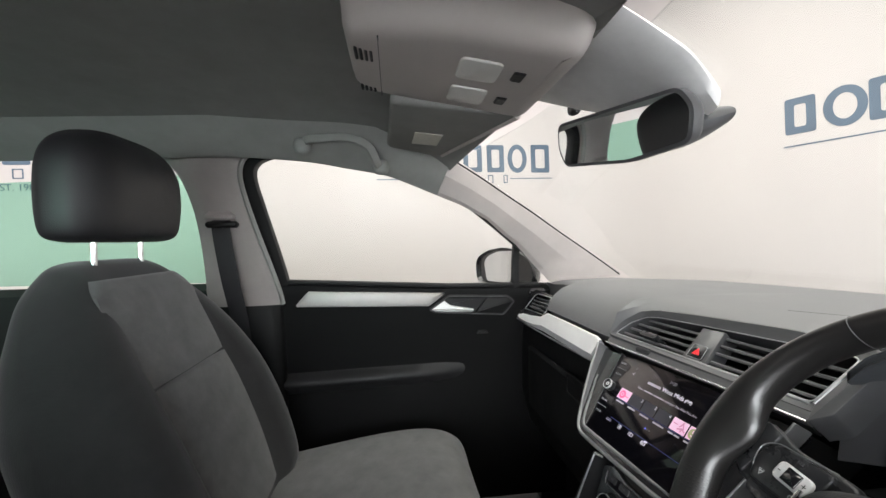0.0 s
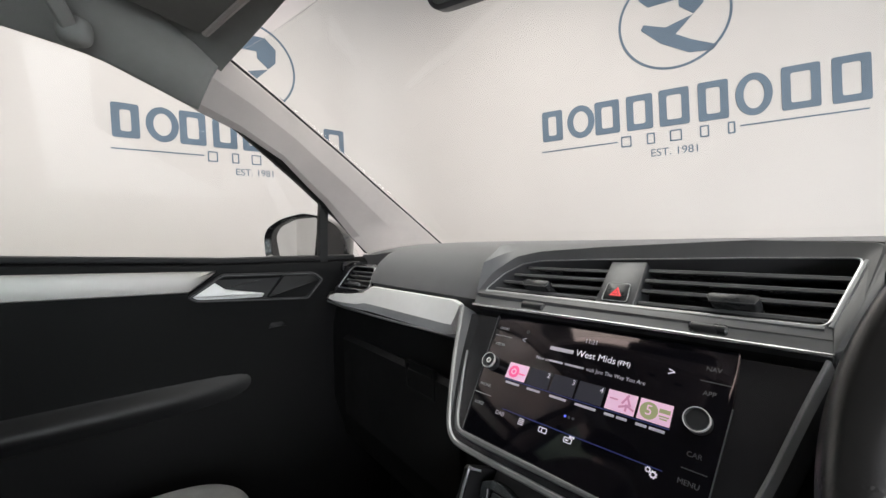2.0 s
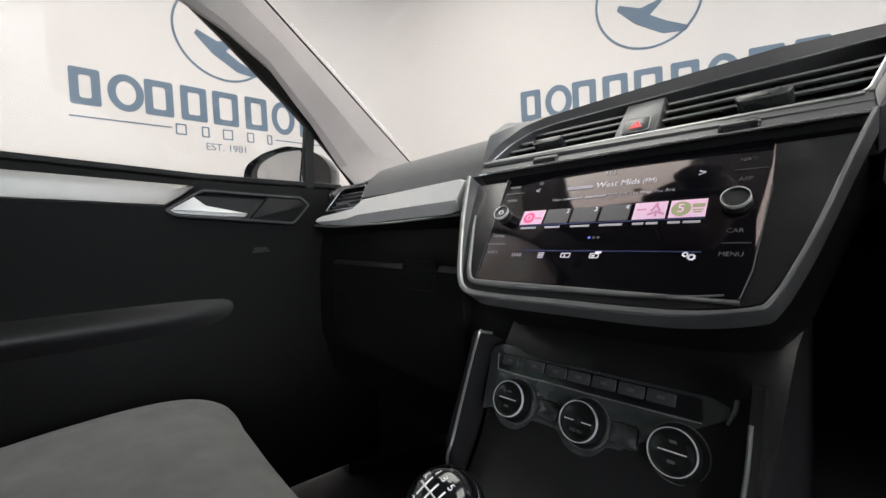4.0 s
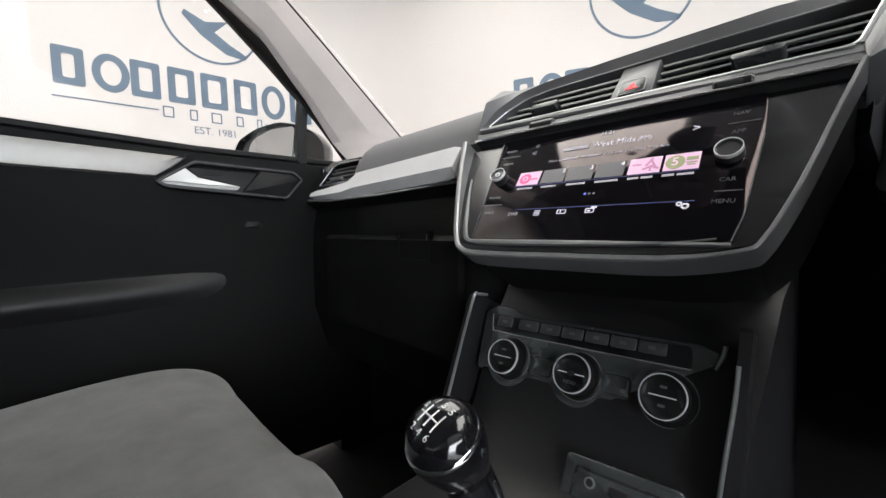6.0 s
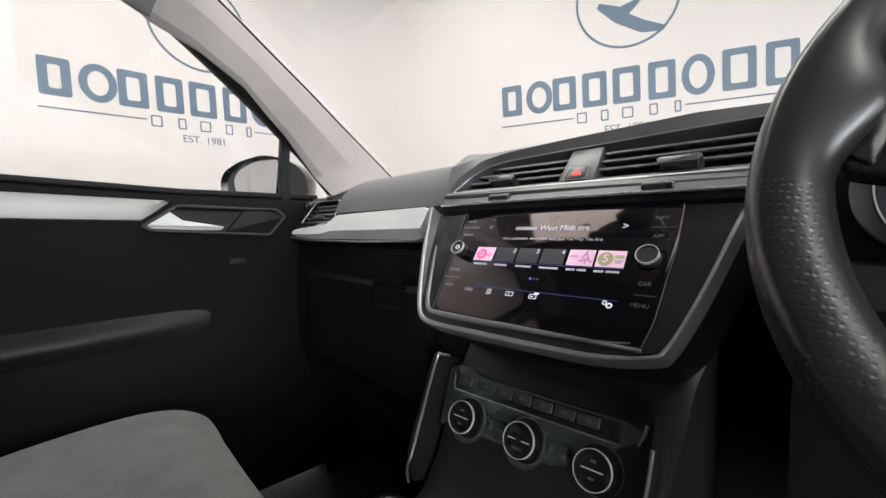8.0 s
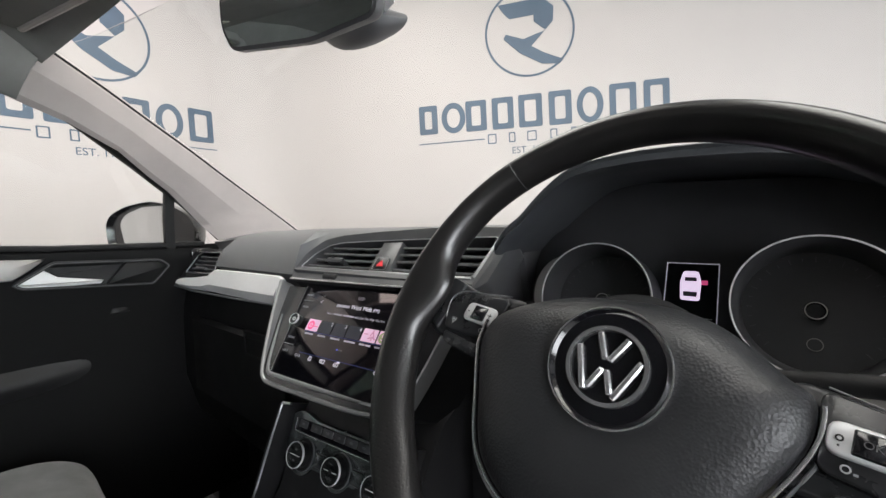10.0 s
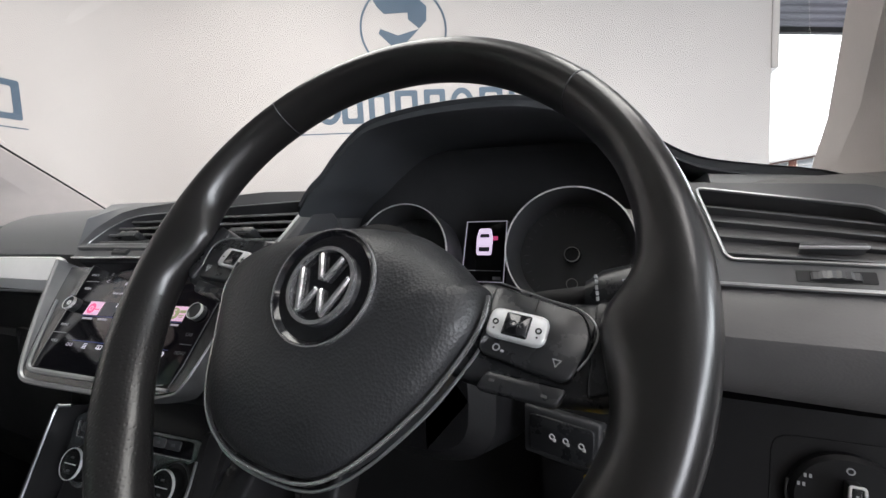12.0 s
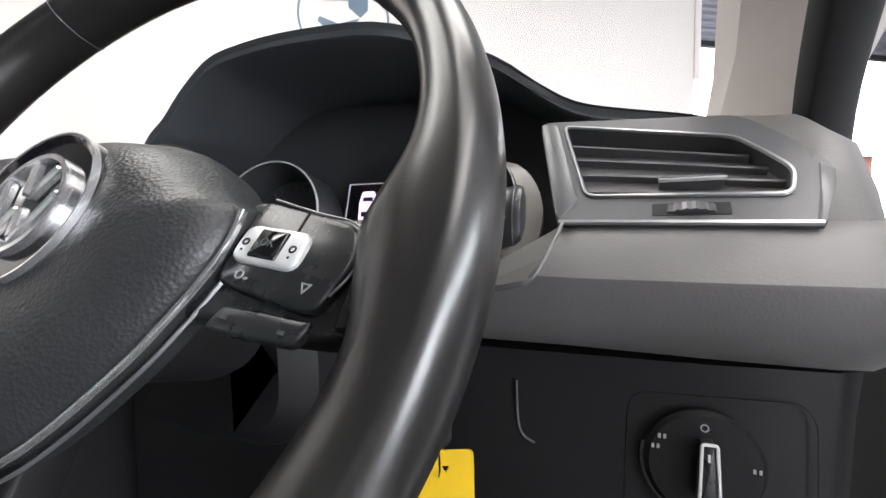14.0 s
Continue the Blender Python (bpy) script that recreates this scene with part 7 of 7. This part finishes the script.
bm = B()
rings = []
for z, hw, d, y, wing in ((0.70, 0.22, 0.05, 0.06, 0.02), (0.74, 0.255, 0.06, 0.055, 0.055), (0.85, 0.275, 0.062, 0.03, 0.07), (0.98, 0.276, 0.06, 0.0, 0.07), (1.08, 0.258, 0.056, -0.025, 0.055), (1.16, 0.225, 0.05, -0.045, 0.034), (1.21, 0.19, 0.046, -0.06, 0.018), (1.245, 0.15, 0.040, -0.068, 0.008), (1.265, 0.12, 0.030, -0.073, 0.0), (1.273, 0.08, 0.018, -0.076, 0.0)):
    rings.append(back_ring(z, hw, d, y - 0.03 - 0.17 * (z - 0.97), wing))
loft(bm, refine(rings))
part("backrest", bm, M_CLOTH_SHADED, seat, "charcoal cloth backrest with side bolsters, darkened for shade", 70)
# lighter middle panels, sewn in two pieces
def pad(rows, name, lab):
    bm = B()
    rings = []
    for z, hw, y in rows:
        n = 12
        top = [(SX + hw * (-1 + 2 * i / n), y - 0.03 - 0.17 * (z - 0.97) + 0.007 * (1 - (abs(-1 + 2 * i / n)) ** 4), z) for i in range(n + 1)]
        rings.append(top + [(x, y - 0.07 - 0.17 * (z - 0.97), z) for x, y_, z in reversed(top)])
    loft(bm, refine(rings))
    part(name, bm, M_CLOTH, seat, lab, 70)
pad([(0.74, 0.125, 0.117), (0.85, 0.140, 0.099), (0.98, 0.152, 0.068), (1.045, 0.159, 0.048)], "lower_insert", "grey woven cloth insert")
pad([(1.052, 0.160, 0.045), (1.10, 0.166, 0.033), (1.17, 0.166, 0.013), (1.215, 0.152, -0.004), (1.24, 0.13, -0.018)], "upper_insert", "grey woven cloth insert")

bm = B()
rings = []
for z, hx, hy, y in ((1.308, 0.100, 0.030, -0.132), (1.314, 0.130, 0.046, -0.130), (1.332, 0.142, 0.058, -0.128), (1.39, 0.146, 0.063, -0.126), (1.45, 0.142, 0.060, -0.126), (1.485, 0.125, 0.050, -0.128), (1.507, 0.092, 0.036, -0.130), (1.516, 0.05, 0.02, -0.132)):
    rings.append([(SX + 1.14 * hx * math.copysign(abs(math.cos(a)) ** 0.55, math.cos(a)), y + hy * math.copysign(abs(math.sin(a)) ** 0.7, math.sin(a)), z) for a in [6.28318 * i / 40 for i in range(40)]])
loft(bm, refine(rings))
part("headrest", bm, M_SKIN, seat, "black headrest", 70)
for s in (-1, 1):
    bm = B()
    tube(bm, [(SX + s * 0.071, -0.132, 1.22), (SX + s * 0.071, -0.130, 1.33)], 0.006, 12)
    part("headrest_post", bm, M_CHROME, seat, "chrome headrest post")
bm = B()
rings = []
for y, z, hw, h in ((0.02, 0.715, 0.23, 0.05), (0.10, 0.722, 0.25, 0.06), (0.25, 0.738, 0.262, 0.066), (0.38, 0.752, 0.268, 0.068), (0.48, 0.758, 0.266, 0.068), (0.545, 0.756, 0.256, 0.064), (0.588, 0.745, 0.246, 0.053), (0.607, 0.729, 0.238, 0.038), (0.615, 0.710, 0.226, 0.018)):
    ring = []
    for i in range(40):
        a = 6.28318 * i / 40
        cx, sy = math.cos(a), math.sin(a)
        px = hw * math.copysign(abs(cx) ** 0.5, cx)
        pz = h * math.copysign(abs(sy) ** 0.6, sy)
        edge = max(0.0, (abs(px) / hw - 0.6) / 0.4)
        if sy > 0:
            pz += 0.012 * math.sin(min(1, edge) * 2.4) + 0.030 * max(0.0, px / hw) ** 2 * min(1.0, max(0.0, (y - 0.50) / 0.09))
        ring.append((CX + px, y, z - 0.068 + pz))
    rings.append(ring)
loft(bm, refine(rings))
part("cushion", bm, M_CLOTH, seat, "grey woven cloth seat cushion", 70)
bm = B()
box(bm, (SX, 0.28, 0.56), (0.44, 0.50, 0.26), 0.03)
part("base", bm, M_HARD, seat, "black seat base")
bm = B()
box(bm, (SX + 0.268, 0.10, 0.72), (0.016, 0.05, 0.10), 0.006)
part("recliner_cover", bm, M_PALE, seat, "pale recliner cover")

# ---- roof fittings ----
visor = thing("sun_visor", "grey felt sun visor folded against the roof", "sun visor")
bm = B()
VF = fr((-0.335, 0.565, 1.524), (1, 0.02, -0.02), (0, 1, -0.08))
prism(bm, rpoly([(-0.120, -0.153), (0.235, -0.150), (0.235, 0.068), (-0.175, -0.012)], 0.02), -0.010, 0.008, 0.006, VF @ pose(0, 0, 0, 180, 0, 0) @ Matrix.Diagonal((1, -1, 1, 1)))
part("panel", bm, M_LINER, visor)
bm = B()
box(bm, (0.005, -0.068, -0.0088), (0.100, 0.058, 0.002), 0, VF)
part("label", bm, M_LABEL, visor, "pale warning label")
bm = B()
tube(bm, [VF @ Vector((-0.163, -0.0095, -0.006)), VF @ Vector((0.225, 0.066, -0.006))], 0.006)
part("edge_roll", bm, M_PILLAR, visor)

grab = thing("grab_handle", "grey plastic grab handle above the door", "grab handle")
bm = B()
sweep(bm, smooth_path([(-0.500, 0.205, 1.543), (-0.474, 0.216, 1.551), (-0.463, 0.250, 1.553), (-0.462, 0.315, 1.555), (-0.468, 0.362, 1.537), (-0.490, 0.380, 1.508), (-0.545, 0.392, 1.488)]), rpoly([(-0.010, -0.008), (0.010, -0.008), (0.010, 0.008), (-0.010, 0.008)], 0.005, 3), False, (1, 0, 0))
part("grip", bm, M_LINER, grab)
for x, y, z in ((-0.492, 0.200, 1.540), (-0.530, 0.392, 1.495)):
    bm = B()
    blob(bm, (x, y, z), (0.022, 0.021, 0.020))
    part("mount", bm, M_LINER, grab)

ohc = thing("overhead_console", "grey plastic overhead lamp console", "overhead console")
OF = fr((0.0, 0.505, 1.545), (1, 0, 0), (0, -1, 0.14))
bm = B()
rings = []
base = rpoly([(-0.135, -0.150), (0.135, -0.150), (0.128, 0.03), (0.090, 0.142), (-0.105, 0.142), (-0.128, 0.05)], 0.035, 5)
for d, z in ((-0.012, -0.05), (-0.004, -0.02), (0.0, 0.0), (0.006, 0.013), (0.016, 0.0195), (0.030, 0.022)):
    rings.append([OF @ Vector((x, y, z)) for x, y in inset(base, d)])
loft(bm, rings)
part("body", bm, M_PILLAR, ohc, "", 60)
for x in (-0.045, 0.045):
    bm = B()
    prism(bm, rpoly([(x - 0.03, -0.06), (x + 0.03, -0.06), (x + 0.03, -0.005), (x - 0.03, -0.005)], 0.01), 0.018, 0.025, 0.002, OF)
    part("lamp_lens", bm, M_LENS, ohc, "clear lamp lens")
    bm = B()
    box(bm, (x, -0.085, 0.022), (0.026, 0.016, 0.006), 0.002, OF)
    part("button", bm, M_HARD, ohc, "dark button")
for k in range(4):
    for x, w in ((-0.086, 0.016), (0.030, 0.030)):
        bm = B()
        box(bm, (x, 0.106 + 0.0065 * k, 0.0205), (w, 0.0038, 0.005), 0.001, OF)
        part("grille_slot", bm, M_DARK, ohc)
bm = B()
tube(bm, [OF @ Vector((-0.108, 0.096, 0.0212)), OF @ Vector((0.085, 0.096, 0.0212))], 0.0010)
part("cover_seam", bm, M_CASE, ohc, "dark seam of the grille cover")

mirror = thing("rear_view_mirror", "black rear view mirror hanging from the windscreen", "rear view mirror")
RM = fr((0.012, 0.742, 1.446), (0.97, 0.20, -0.03), (0.02, -0.16, 1)) @ Matrix.Scale(0.95, 4)
ml = rpoly([(-0.133, 0.004), (-0.126, 0.046), (0.122, 0.034), (0.141, 0.006), (0.132, -0.036), (0.030, -0.045), (-0.118, -0.030)], 0.014, 5)
bm = B()
rings = [[RM @ Vector((x, y, 0.012)) for x, y in ml]]
for d, z in ((0.0, 0.0), (0.004, -0.010), (0.010, -0.018), (0.018, -0.022)):
    rings.append([RM @ Vector((x * (1 - d / 0.13), y * (1 - d / 0.04), z)) for x, y in ml])
loft(bm, rings)
part("housing", bm, M_CASE, mirror)
bm = B()
prism(bm, inset(ml, 0.005), 0.010, 0.0135, 0, RM)
part("mirror_glass", bm, M_MIRROR, mirror, "bright mirror glass")
bm = B()
loft(bm, refine([[Vector(c) + Vector((w * math.cos(a), 0, h * math.sin(a))) for a in [6.28318 * k / 20 for k in range(20)]] for c, w, h in (((0.040, 0.756, 1.438), 0.016, 0.012), ((0.036, 0.775, 1.442), 0.034, 0.020), ((0.030, 0.800, 1.447), 0.046, 0.024), ((0.026, 0.825, 1.450), 0.052, 0.026), ((0.030, 0.850, 1.456), 0.046, 0.022), ((0.040, 0.872, 1.463), 0.036, 0.014))]))
part("stem", bm, M_CASE, mirror, "black mirror stem")
bm = B()
blob(bm, (-0.148, 0.752, 1.535), (0.016, 0.010, 0.012))
part("sensor", bm, M_DARK, mirror, "small black sensor")
bm = B()
rings = []
for cx, y, z, w in ((0.0, 0.60, 1.566, 0.155), (0.002, 0.672, 1.541, 0.143), (0.014, 0.72, 1.520, 0.124), (0.028, 0.765, 1.499, 0.102), (0.042, 0.80, 1.478, 0.074), (0.052, 0.832, 1.462, 0.044)):
    arch = [(-1.0, 0.010), (-0.9, 0.0), (-0.5, -0.006), (0.0, -0.008), (0.5, -0.006), (0.9, 0.0), (1.0, 0.010)]
    rings.append([(cx + w * u, y, z + h) for u, h in arch] + [(cx + w * 0.9, y + 0.004, z + 0.022), (cx - w * 0.9, y + 0.004, z + 0.022)])
loft(bm, refine(rings))
part("sensor_cover", bm, M_COVER, mirror, "grey sensor cover behind the mirror", 50)
